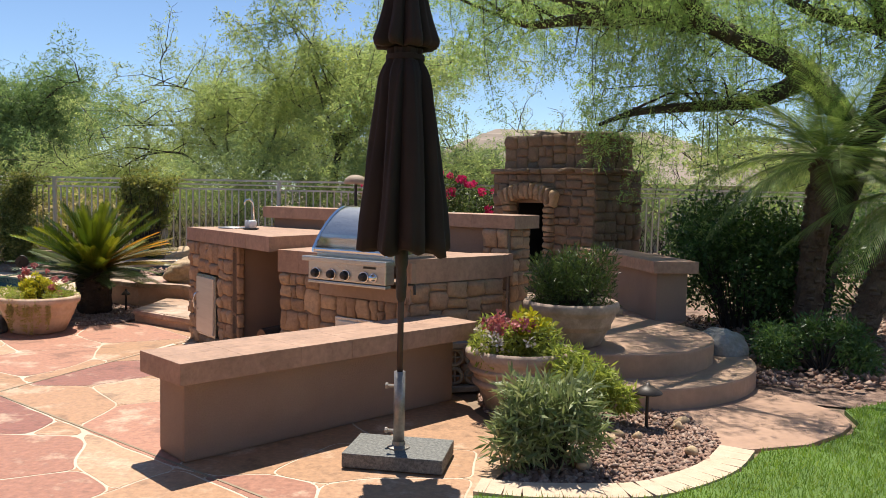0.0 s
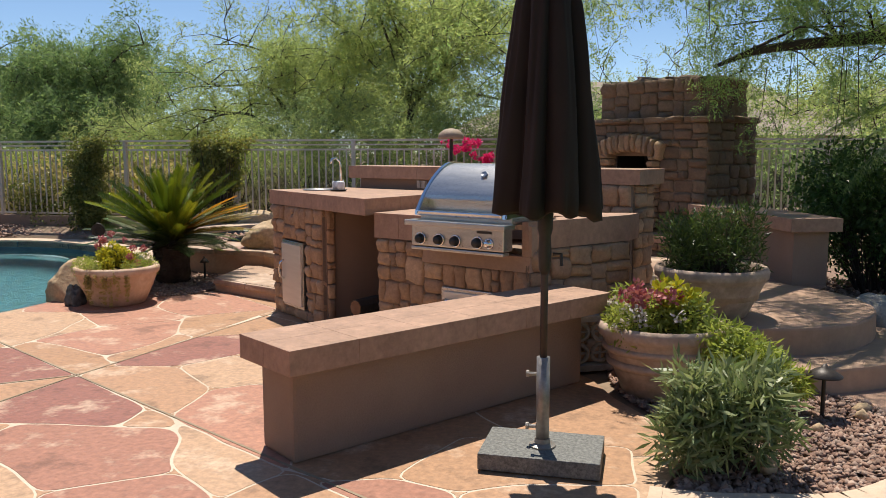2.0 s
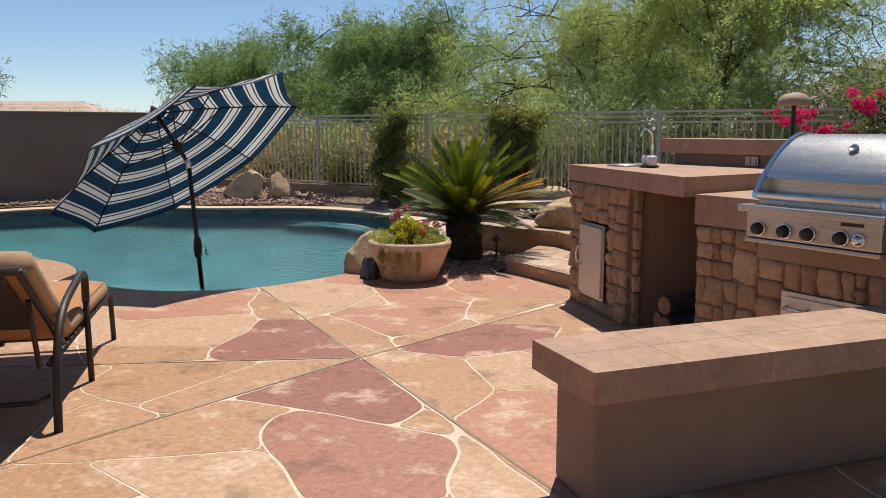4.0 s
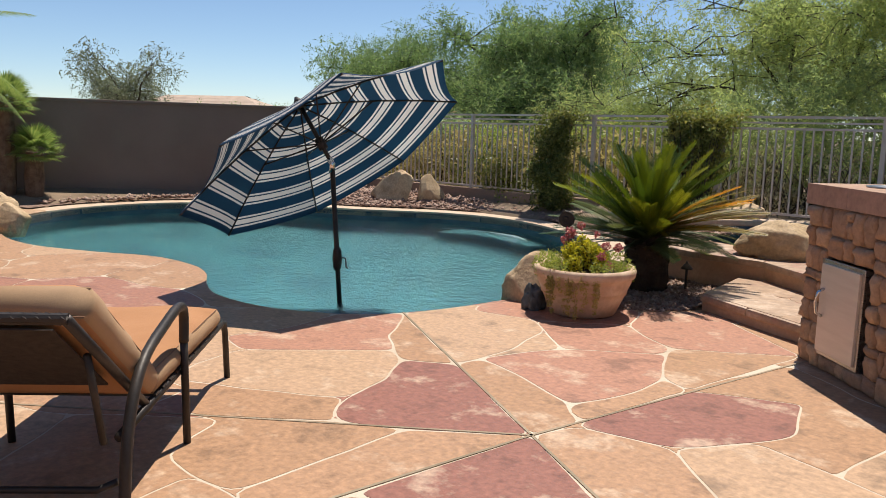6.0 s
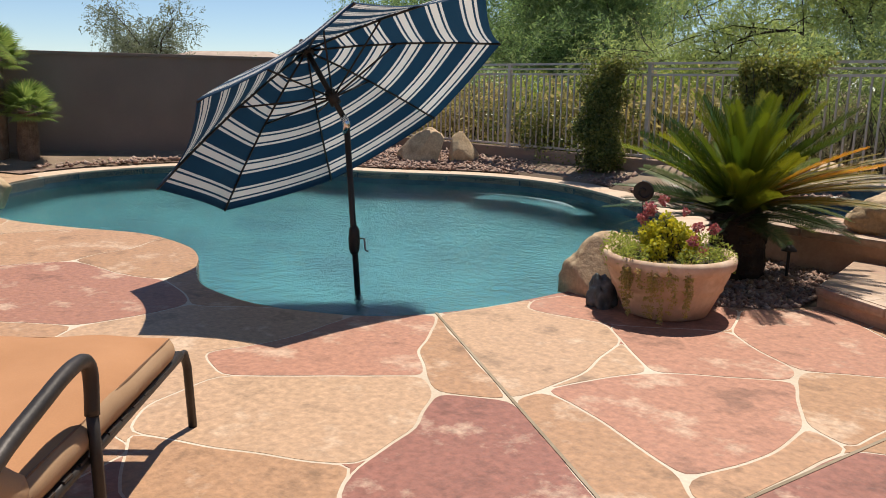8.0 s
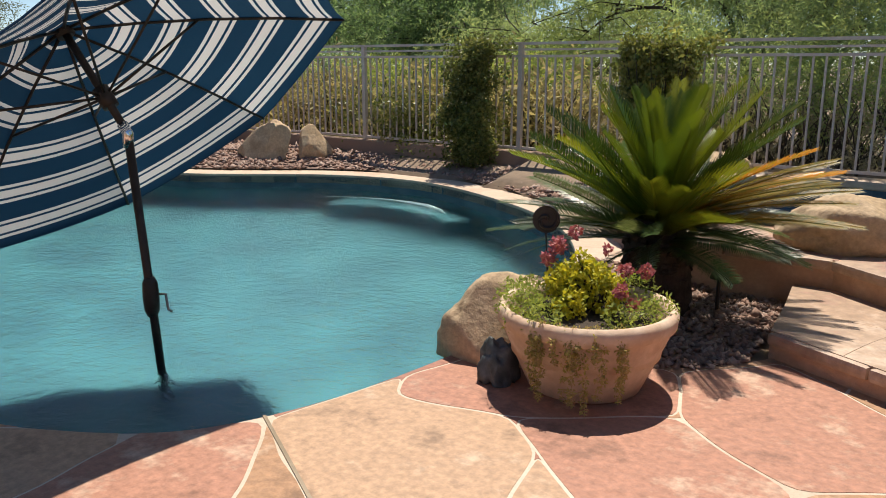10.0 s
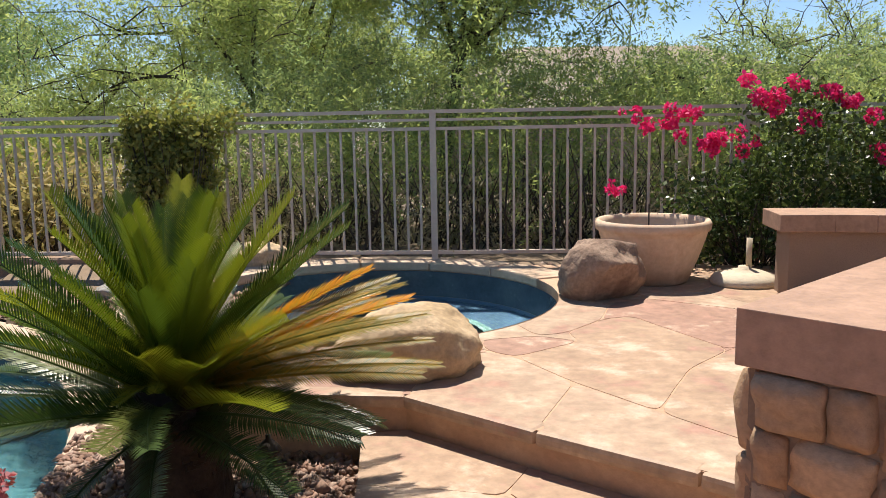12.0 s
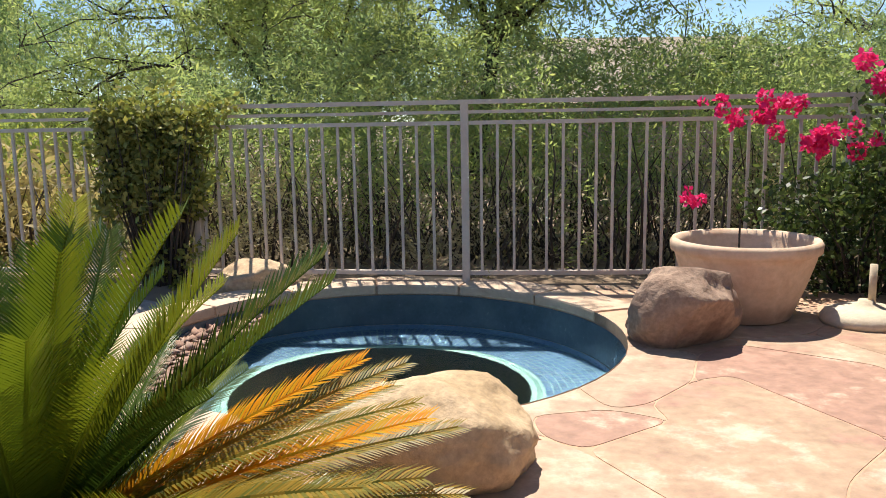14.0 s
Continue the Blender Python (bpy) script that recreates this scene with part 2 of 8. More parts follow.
M_HEDGE = leaf_material("hedge_leaf", [(0.11, 0.14, 0.04), (0.22, 0.24, 0.065), (0.4, 0.38, 0.12)], 0.4, 0.4)
M_CREEPER = leaf_material("creeper_leaf", [(0.16, 0.19, 0.05), (0.32, 0.34, 0.09), (0.5, 0.46, 0.13)], 0.4, 0.42)
M_BOUGLEAF = leaf_material("bougainvillea_leaf", [(0.045, 0.075, 0.025), (0.08, 0.125, 0.035), (0.15, 0.2, 0.06)], 0.35, 0.35)
M_SHRUB = leaf_material("shrub_leaf", [(0.06, 0.12, 0.04), (0.1, 0.19, 0.055), (0.16, 0.25, 0.08)], 0.35, 0.4)
M_OLEANDER = leaf_material("narrow_leaf", [(0.2, 0.27, 0.12), (0.32, 0.38, 0.18), (0.44, 0.48, 0.26)], 0.4, 0.35)
M_SAGO = leaf_material("sago_leaflet", [(0.045, 0.08, 0.012), (0.085, 0.14, 0.015), (0.17, 0.22, 0.016), (0.36, 0.36, 0.024)], 0.28, 0.28, per_object=True)
M_SAGOOLD = leaf_material("old_sago_leaflet", [(0.04, 0.07, 0.02), (0.07, 0.11, 0.03), (0.16, 0.18, 0.045)], 0.3, 0.25, per_object=True)
M_SAGOYOUNG = leaf_material("young_sago_leaflet", [(0.3, 0.31, 0.03), (0.44, 0.36, 0.03)], 0.35, 0.3)
M_SAGOGOLD = leaf_material("sago_yellow_leaflet", [(0.85, 0.42, 0.014), (0.88, 0.32, 0.012), (0.62, 0.42, 0.02)], 0.35, 0.45)
M_SAGODRY = leaf_material("sago_dry_leaflet", [(0.22, 0.2, 0.03), (0.4, 0.25, 0.03), (0.13, 0.15, 0.025)], 0.45, 0.4)
# palm bark darkened: the shade under the fronds is put into its colour
M_SAGOBARK_SHADED = material("shaded_sago_bark", [(0.045, 0.03, 0.02), (0.09, 0.06, 0.042)], rough=0.95, big=8, small=50, grain=0.5, bump=1.0)
M_LEDGERIM = material("ledge_rim", [(0.18, 0.34, 0.31), (0.26, 0.43, 0.39)], rough=0.5, big=6, small=40)
M_PALMLEAF = leaf_material("palm_leaflet", [(0.18, 0.28, 0.08), (0.28, 0.38, 0.11), (0.38, 0.46, 0.16)], 0.35, 0.5)
M_BOUG = leaf_material("magenta_bract", [(0.85, 0.025, 0.22), (0.92, 0.05, 0.3), (0.75, 0.02, 0.17)], 0.6, 0.4)
M_PINK = leaf_material("pink_petal", [(0.55, 0.12, 0.15), (0.6, 0.25, 0.25), (0.4, 0.06, 0.1)], 0.6, 0.3)
M_PALE = leaf_material("pale_petal", [(0.7, 0.6, 0.58), (0.8, 0.72, 0.7)], 0.6, 0.3)
M_LIME = leaf_material("lime_leaf", [(0.66, 0.58, 0.04), (0.8, 0.68, 0.05), (0.4, 0.44, 0.05), (0.58, 0.5, 0.05)], 0.5, 0.42)
M_TRAIL = leaf_material("trailing_leaf", [(0.48, 0.44, 0.14), (0.6, 0.44, 0.18), (0.42, 0.4, 0.12), (0.6, 0.4, 0.2)], 0.5, 0.35)
M_FERNY = leaf_material("feathery_leaf", [(0.36, 0.42, 0.09), (0.48, 0.52, 0.12), (0.26, 0.34, 0.08)], 0.5, 0.5)
M_DRYGRASS = leaf_material("dry_grass", [(0.6, 0.48, 0.25), (0.5, 0.41, 0.2), (0.38, 0.35, 0.15)], 0.7, 0.45)
M_ROOF = material("roof_tile", [(0.3, 0.24, 0.19), (0.36, 0.29, 0.23)], rough=0.9, piece="island")
M_TANROOF = material("tan_roof_tile", [(0.46, 0.34, 0.26), (0.54, 0.41, 0.32)], rough=0.9, piece="island")
M_HOUSE = material("house_stucco", [(0.32, 0.25, 0.19), (0.36, 0.29, 0.22)], rough=0.9)
M_LAMPCAP = material("lamp_cap", [(0.3, 0.22, 0.16), (0.38, 0.28, 0.2)], rough=0.7)
M_CREAM = material("cream_concrete", [(0.6, 0.5, 0.36), (0.68, 0.58, 0.44)], rough=0.8)
M_WOODLOG = material("log_wood", [(0.28, 0.13, 0.06), (0.4, 0.22, 0.11)], rough=0.9, big=9)
M_SOAP = material("white_ceramic", [(0.75, 0.75, 0.74), (0.8, 0.8, 0.79)], rough=0.25, bump=0)
M_STATUE = material("verdigris_figure", [(0.07, 0.08, 0.08), (0.16, 0.18, 0.19)], rough=0.6, big=14, small=60, metal=0.3)

# clear rippled water
M_WATER = bpy.data.materials.new("water")
M_WATER.use_nodes = True
wt = M_WATER.node_tree
wp = wt.nodes["Principled BSDF"]
wp.inputs["Base Color"].default_value = (0.8, 0.97, 0.98, 1)
wp.inputs["Roughness"].default_value = 0.03
wp.inputs["IOR"].default_value = 1.33
wp.inputs["Transmission Weight"].default_value = 1.0
wgeo = wt.nodes.new("ShaderNodeNewGeometry")
wb = wt.nodes.new("ShaderNodeBump")
wb.inputs["Strength"].default_value, wb.inputs["Distance"].default_value = 0.45, 0.05
wmap = wt.nodes.new("ShaderNodeMapping")
wmap.inputs["Scale"].default_value = (1.0, 1.1, 1.0)
wt.links.new(wgeo.outputs["Position"], wmap.inputs["Vector"])
wt.links.new(noise_node(wt, wmap.outputs["Vector"], 6.5, 5.0, 0.66), wb.inputs["Height"])
wt.links.new(wb.outputs["Normal"], wp.inputs["Normal"])

# the spa's water lies almost still
M_STILL = M_WATER.copy()
M_STILL.name = "still_water"
for node in M_STILL.node_tree.nodes:
    if node.type == "BUMP":
        node.inputs["Strength"].default_value = 0.12

# ---------------------------------------------------------------- builders
rng = random.Random(11)


def mesh_of(name, bm, mats, smooth=False):
    me = bpy.data.meshes.new(name)
    bm.normal_update()
    bm.to_mesh(me)
    bm.free()
    for m in (mats if isinstance(mats, (list, tuple)) else [mats]):
        me.materials.append(m)
    if smooth:
        me.shade_smooth()
    return me


def part(name, bm, mat, parent=None, label="", smooth=False, at=None):
    """One mesh object out of a bmesh, under its thing (in the parent's own space)."""
    ob = new(name, mesh_of(name, bm, mat, smooth))
    if at is not None:
        ob.matrix_basis = at
    if parent is not None:
        ob.parent = parent
    if label:
        ob["label"] = label
    return ob


def piece(name, me, parent, m):
    ob = new(name, me)
    ob.matrix_basis = m
    ob.parent = parent
    return ob


def empty(name, m=None):
    ob = new(name)
    ob.empty_display_size = 0.1
    if m is not None:
        ob.matrix_basis = m
    return ob


def raw(name, verts, faces, mat, parent=None, smooth=False):
    me = bpy.data.meshes.new(name)
    me.from_pydata([tuple(v) for v in verts], [], [tuple(f) for f in faces])
    for m in (mat if isinstance(mat, (list, tuple)) else [mat]):
        me.materials.append(m)
    if smooth:
        me.shade_smooth()
    ob = new(name, me)
    if parent is not None:
        ob.parent = parent
    return ob


def box(bm, c, s, m=None, bevel=0.0):
    r = bmesh.ops.create_cube(bm, size=1)
    t = Matrix.Translation(c) @ Matrix.Diagonal((*s, 1))
    if m is not None:
        t = m @ t
    bmesh.ops.transform(bm, matrix=t, verts=r["verts"])
    if bevel:
        es = list({e for v in r["verts"] for e in v.link_edges})
        bmesh.ops.bevel(bm, geom=es, offset=bevel, segments=2, affect="EDGES", profile=0.6)
    return bm


def boxbm(c, s, m=None, bevel=0.0):
    return box(bmesh.new(), c, s, m, bevel)


def tube(bm, pts, radii, sides=8, caps=True):
    """A round bar along points."""
    pts = [Vector(p) for p in pts]
    if not isinstance(radii, (list, tuple)):
        radii = [radii] * len(pts)
    rings = []
    ref = Vector((0.13, 0.31, 0.94)).normalized()
    for i, p in enumerate(pts):
        d = (pts[min(i + 1, len(pts) - 1)] - pts[max(i - 1, 0)]).normalized()
        a = d.cross(ref)
        if a.length < 0.05:
            a = d.cross(Vector((1, 0, 0)))
        a.normalize()
        b = d.cross(a)
        rings.append([bm.verts.new(p + radii[i] * (math.cos(2 * math.pi * k / sides) * a + math.sin(2 * math.pi * k / sides) * b)) for k in range(sides)])
    for r0, r1 in zip(rings, rings[1:]):
        for k in range(sides):
            bm.faces.new((r0[k], r0[(k + 1) % sides], r1[(k + 1) % sides], r1[k]))
    if caps:
        bm.faces.new(rings[0][::-1])
        bm.faces.new(rings[-1])
    return bm


def lathe(bm, prof, steps=40, c=(0, 0, 0), wob=0.0):
    rings = []
    for r, z in prof:
        rings.append([bm.verts.new((c[0] + r * (1 + wob * math.sin(3 * a + z * 9)) * math.cos(a), c[1] + r * (1 + wob * math.cos(2 * a)) * math.sin(a), c[2] + z))
                      for a in (2 * math.pi * k / steps for k in range(steps))])
    for r0, r1 in zip(rings, rings[1:]):
        for k in range(steps):
            bm.faces.new((r0[k], r0[(k + 1) % steps], r1[(k + 1) % steps], r1[k]))
    bm.faces.new(rings[0][::-1])
    bm.faces.new(rings[-1])
    return bm


def spline(pts, n=8, closed=True):
    """Points along a smooth curve through pts."""
    P = [Vector((*p, 0)) if len(p) == 2 else Vector(p) for p in pts]
    out, k = [], len(P)
    for i in range(k if closed else k - 1):
        if closed:
            a, b, c, d = P[i - 1], P[i], P[(i + 1) % k], P[(i + 2) % k]
        else:
            a, b, c, d = P[max(i - 1, 0)], P[i], P[i + 1], P[min(i + 2, k - 1)]
        for j in range(n):
            t = j / n
            out.append(0.5 * (2 * b + (c - a) * t + (2 * a - 5 * b + 4 * c - d) * t * t + (3 * b - a - 3 * c + d) * t ** 3))
    if not closed:
        out.append(P[-1])
    return out


def inside(p, poly):
    x, y, hit = p[0], p[1], False
    for (x0, y0), (x1, y1) in zip(poly, poly[1:] + poly[:1]):
        if (y0 > y) != (y1 > y) and x < (x1 - x0) * (y - y0) / (y1 - y0) + x0:
            hit = not hit
    return hit


def nearest(p, poly):
    best, bd = None, 1e9
    for (x0, y0), (x1, y1) in zip(poly, poly[1:] + poly[:1]):
        dx, dy = x1 - x0, y1 - y0
        q = dx * dx + dy * dy
        t = 0 if q == 0 else max(0, min(1, ((p[0] - x0) * dx + (p[1] - y0) * dy) / q))
        c = (x0 + t * dx, y0 + t * dy)
        d = (c[0] - p[0]) ** 2 + (c[1] - p[1]) ** 2
        if d < bd:
            best, bd = c, d
    return best, math.sqrt(bd)


def slab(name, outline, top, bottom, mat, holes=(), parent=None, bevel=0.0):
    """A flat slab with holes in it, with its side faces."""
    bm = bmesh.new()
    loops = [outline, *holes]
    edges = []
    rims = []
    for lp in loops:
        vs = [bm.verts.new((x, y, top)) for x, y in lp]
        rims.append(vs)
        edges += [bm.edges.new((vs[i], vs[(i + 1) % len(vs)])) for i in range(len(vs))]
    bmesh.ops.triangle_fill(bm, use_beauty=True, use_dissolve=False, edges=edges, normal=(0, 0, 1))
    for vs in rims:
        low = [bm.verts.new((v.co.x, v.co.y, bottom)) for v in vs]
        for i in range(len(vs)):
            j = (i + 1) % len(vs)
            bm.faces.new((vs[i], low[i], low[j], vs[j]))
    bmesh.ops.recalc_face_normals(bm, faces=bm.faces)
    return part(name, bm, mat, parent)


def prism(bm, poly, z0, z1, bevel=0.0):
    vs = [bm.verts.new((x, y, z0)) for x, y in poly]
    f = bm.faces.new(vs)
    r = bmesh.ops.extrude_face_region(bm, geom=[f])
    top = [v for v in r["geom"] if isinstance(v, bmesh.types.BMVert)]
    bmesh.ops.translate(bm, verts=top, vec=(0, 0, z1 - z0))
    if bevel:
        es = [e for e in {e for v in vs + top for e in v.link_edges} if e.calc_face_angle(1.0) > 0.45]
        bmesh.ops.bevel(bm, geom=es, offset=bevel, segments=2, affect="EDGES", profile=0.6)
    bmesh.ops.recalc_face_normals(bm, faces=bm.faces)
    bmesh.ops.triangulate(bm, faces=[f for f in bm.faces if len(f.verts) > 4])
    return bm


def boulder(bm, c, s, seed, rough=0.22, cut=0.0, sub=5, freq=1.3):
    r = bmesh.ops.create_icosphere(bm, subdivisions=sub, radius=1)
    o = Vector((seed * 3.1, seed * 1.7, seed * 0.9))
    gr = random.Random(seed)
    planes = [(Vector((gr.gauss(0, 1), gr.gauss(0, 1), gr.gauss(0.25, 0.8))).normalized(), gr.uniform(0.92 - cut, 1.0 - 0.6 * cut)) for _ in range(9 if cut else 0)]
    for v in r["verts"]:
        d = v.co.normalized()
        k = 1 + rough * noise.noise(d * freq + o) * 1.6 + rough * 0.5 * noise.noise(d * 3.6 + o) + rough * 0.2 * noise.noise(d * 11 + o) + rough * 0.12 * noise.noise(d * 27 + o)
        p = d * k
        for n, c0 in planes:
            over = p.dot(n) - c0
            if over > 0:
                p -= n * over * 0.88
        p.z = max(p.z, -0.55)
        v.co = Vector(c) + Vector((p.x * s[0], p.y * s[1], (p.z + 0.55) / 1.55 * s[2]))
    return bm


# leaf clouds ------------------------------------------------------
def leaf_cloud(name, centres, mat, size, n, spread, parent=None, seed=1, ratio=0.4, droop=0.0, smoothz=1.0, fold=True):
    """Many small pointed leaves scattered round the given centres (x, y, z, radius)."""
    g = np.random.RandomState(seed)
    C = np.array(centres, dtype=float)
    pick = g.choice(len(C), n, p=C[:, 3] ** 2 / (C[:, 3] ** 2).sum())
    d = g.normal(size=(n, 3))
    d /= np.linalg.norm(d, axis=1)[:, None]
    rad = C[pick, 3] * (0.45 + 0.6 * g.rand(n) ** 0.6) * spread
    pos = C[pick, :3] + d * rad[:, None] * np.array([1, 1, smoothz])
    ax = g.normal(size=(n, 3)) + d * 0.6
    ax[:, 2] -= droop
    ax /= np.linalg.norm(ax, axis=1)[:, None]
    sd = np.cross(ax, g.normal(size=(n, 3)))
    sd /= np.linalg.norm(sd, axis=1)[:, None] + 1e-9
    L = size * (0.6 + 0.8 * g.rand(n))
    W = L * ratio
    base = pos
    mid = pos + ax * (L * 0.5)[:, None]
    tip = pos + ax * L[:, None]
    v = np.stack([base, mid + sd * (W / 2)[:, None], tip, mid - sd * (W / 2)[:, None]], 1).reshape(-1, 3)
    f = np.arange(n * 4).reshape(n, 4)
    return quads(name, v, f, mat, parent)


def quads(name, v, f, mat, parent=None):
    me = bpy.data.meshes.new(name)
    me.vertices.add(len(v))
    me.vertices.foreach_set("co", np.asarray(v, dtype=np.float32).ravel())
    k = f.shape[1]
    me.loops.add(f.size)
    me.loops.foreach_set("vertex_index", f.astype(np.int32).ravel())
    me.polygons.add(len(f))
    me.polygons.foreach_set("loop_start", np.arange(0, f.size, k, dtype=np.int32))
    me.update(calc_edges=True)
    me.validate()
    for m in (mat if isinstance(mat, (list, tuple)) else [mat]):
        me.materials.append(m)
    ob = new(name, me)
    if parent is not None:
        ob.parent = parent
    return ob

# ---------------------------------------------------------------- ground, pool, decks
POOL_CTRL = [(-10.6, 5.6), (-9.6, 5.58), (-8.78, 5.9), (-8.1, 6.27), (-7.42, 6.33), (-6.97, 6.22), (-6.55, 6.0), (-6.12, 5.85), (-5.59, 5.88), (-5.19, 6.05),
             (-4.89, 6.28), (-4.72, 6.58), (-4.62, 6.95), (-4.56, 7.45), (-4.55, 8.1), (-4.7, 8.8), (-5.1, 9.8), (-5.9, 10.8), (-7.1, 11.55), (-8.3, 11.95), (-9.5, 11.75),
             (-10.8, 10.85), (-12.2, 10.2), (-13.0, 9.2), (-13.2, 8.0), (-12.8, 6.9), (-11.9, 6.05)]
POOL = [(v.x, v.y) for v in spline(POOL_CTRL, 6)]
WATER_Z = -0.16
SPA_C, SPA_R, SPA_Z = (-3.87, 11.47), 1.33, 0.29


def ring(c, r, n=56, a0=0.0, a1=2 * math.pi):
    return [(c[0] + r * math.cos(a0 + (a1 - a0) * i / n), c[1] + r * math.sin(a0 + (a1 - a0) * i / n)) for i in range(n)]


def offset(poly, d):
    out = []
    k = len(poly)
    for i in range(k):
        x0, y0 = poly[i - 1]
        x1, y1 = poly[(i + 1) % k]
        tx, ty = x1 - x0, y1 - y0
        q = math.hypot(tx, ty) or 1
        out.append((poly[i][0] + d * ty / q, poly[i][1] - d * tx / q))
    return out


POOL_OUT = offset(POOL, 0.36)
SPA_HOLE = ring(SPA_C, SPA_R)

# the land: one sheet out to the horizon, lifted behind the fence, open under the pool and the spa
def land_height(x, y):
    h = -0.02
    h += 0.3 * max(0.0, min(1.0, (y - 11.6) / 1.2)) if x > -7.5 else 0.0
    h += 0.2 * max(0.0, min(1.0, (y - 12.0) / 1.0)) if x <= -7.5 else 0.0
    h += 0.2 * max(0.0, min(1.0, (-13.4 - x) / 1.0))
    if y > 14:
        h -= min(1.2, (y - 14) * 0.06)
        h += 0.18 * noise.noise(Vector((x * 0.2, y * 0.2, 0)))
    return h


PIT = offset(POOL, 0.24)
bm = bmesh.new()
xs = [-900, -300, -100, -50, -30, -20] + [-17 + 0.25 * i for i in range(105)] + [13, 20, 40, 100, 300, 900]
ys = [-900, -200, -40, -12] + [-8 + 0.25 * i for i in range(105)] + [22, 30, 45, 80, 200, 900]
grid = {}
for i, x in enumerate(xs):
    for j, y in enumerate(ys):
        dug = inside((x, y), PIT) or math.hypot(x - SPA_C[0], y - SPA_C[1]) < SPA_R + 0.1
        grid[i, j] = bm.verts.new((x, y, -1.9 if dug else land_height(x, y)))
for i in range(len(xs) - 1):
    for j in range(len(ys) - 1):
        cx, cy = (xs[i] + xs[i + 1]) / 2, (ys[j] + ys[j + 1]) / 2
        bm.faces.new((grid[i, j], grid[i + 1, j], grid[i + 1, j + 1], grid[i, j + 1]))
ground = part("ground", bm, M_DESERT, smooth=True)
tagged(ground, "dry tan desert soil around and behind the garden", "ground", kind="structure")

# pool basin: dark tile band, plaster walls, floor
def wall_ring(name, poly, z0, z1, mat, parent):
    n = len(poly)
    v = [(x, y, z0) for x, y in poly] + [(x, y, z1) for x, y in poly]
    f = [(i, (i + 1) % n, n + (i + 1) % n, n + i) for i in range(n)]
    return raw(name, v, f, mat, parent, True)


pool = tagged(empty("swimming_pool", pose(0, 0, 0)), "free-form swimming pool with blue-green water and dark tile band", "pool", kind="structure")
wall_ring("tile_band", POOL, -0.3, -0.03, M_TILE, pool)
wall_ring("basin_wall", offset(POOL, -0.012), -1.35, -0.3, M_PLASTER, pool)
bm = bmesh.new()
bm.faces.new([bm.verts.new((x, y, -1.25)) for x, y in POOL])
bmesh.ops.triangulate(bm, faces=bm.faces)
part("basin_floor", bm, M_PLASTER, pool)
bm = bmesh.new()
bm.faces.new([bm.verts.new((x, y, WATER_Z)) for x, y in POOL])
bmesh.ops.triangulate(bm, faces=bm.faces)
water = part("water", bm, M_WATER, pool, "clear rippled blue-green water")
water.visible_shadow = False
# entry steps under water by the near lobe, and a bench at the far side
slab("underwater_step", [(-5.1, 6.25), (-4.8, 6.8), (-4.75, 7.6), (-5.2, 7.7), (-5.7, 7.3), (-6.3, 6.6), (-6.5, 6.12), (-5.7, 5.98)], -0.55, -1.25, M_PLASTER, parent=pool)
bench = [(-9.1, 11.2), (-8.5, 11.46), (-7.8, 11.44), (-7.35, 11.2), (-7.2, 11.48), (-7.7, 11.7), (-8.3, 11.88), (-9.2, 11.76)]
slab("underwater_bench", bench, -0.6, -1.25, M_PLASTER, parent=pool)
bm = bmesh.new()
tube(bm, [Vector((*p, -0.2)) for p in [(-9.1, 11.2), (-8.8, 11.38), (-8.45, 11.48), (-8.1, 11.5), (-7.8, 11.46), (-7.55, 11.34), (-7.35, 11.2)]], [0.01, 0.022, 0.035, 0.045, 0.05, 0.04, 0.015], 6)
part("bench_edge", bm, M_SHELFEDGE, pool, "pale tiled edge of the underwater bench")

# lower patio ------------------------------------------------------
i0 = min(range(len(POOL)), key=lambda i: math.hypot(POOL[i][0] + 4.56, POOL[i][1] - 7.5))
i1 = min(range(len(POOL)), key=lambda i: math.hypot(POOL[i][0] + 12.8, POOL[i][1] - 6.9))
shore = []
i = i0
while i != i1:
    shore.append(POOL[i])
    i = (i - 1) % len(POOL)
shore.append(POOL[i1])
PATIO = [(-13.4, 6.6), (-16.0, 5.2), (-16.0, -5.0), (0.85, -5.0), (0.85, 4.1), (0.93, 4.5), (1.05, 4.9), (0.95, 5.35), (0.7, 5.75), (0.55, 6.1), (0.3, 6.4), (-1.2, 7.4), (-2.2, 8.0),
         (-2.55, 8.2), (-3.3, 8.5), (-3.42, 8.3), (-3.55, 8.12), (-3.75, 7.96), (-4.05, 7.95), (-4.35, 7.9)] + shore
patio = part("patio", prism(bmesh.new(), PATIO, -0.14, -0.0012), M_GROUT)
tagged(patio, "pink and tan stained flagstone patio with pale joints", "patio", kind="structure")

# upper terrace ----------------------------------------------------
arc = ring(SPA_C, SPA_R + 0.3, 40, radians(48), radians(250))
TERRACE = [(-3.3, 9.39), (-2.74, 9.0), (-2.2, 8.66), (-1.7, 8.3), (-1.3, 8.0), (0.9, 7.25), (1.2, 7.0), (1.9, 7.4), (2.3, 8.3), (2.0, 9.4), (1.5, 10.2), (0.4, 11.3), (-0.2, 12.3), (-0.9, 12.7), (-2.3, 12.75)] + arc + [(-4.62, 9.75), (-4.3, 9.5), (-3.9, 9.4)]
terrace = slab("terrace", TERRACE, SPA_Z - 0.002, -0.1, M_RISER, holes=[SPA_HOLE])
tagged(terrace, "raised tan and pink flagstone terrace round the spa", "terrace", kind="structure")

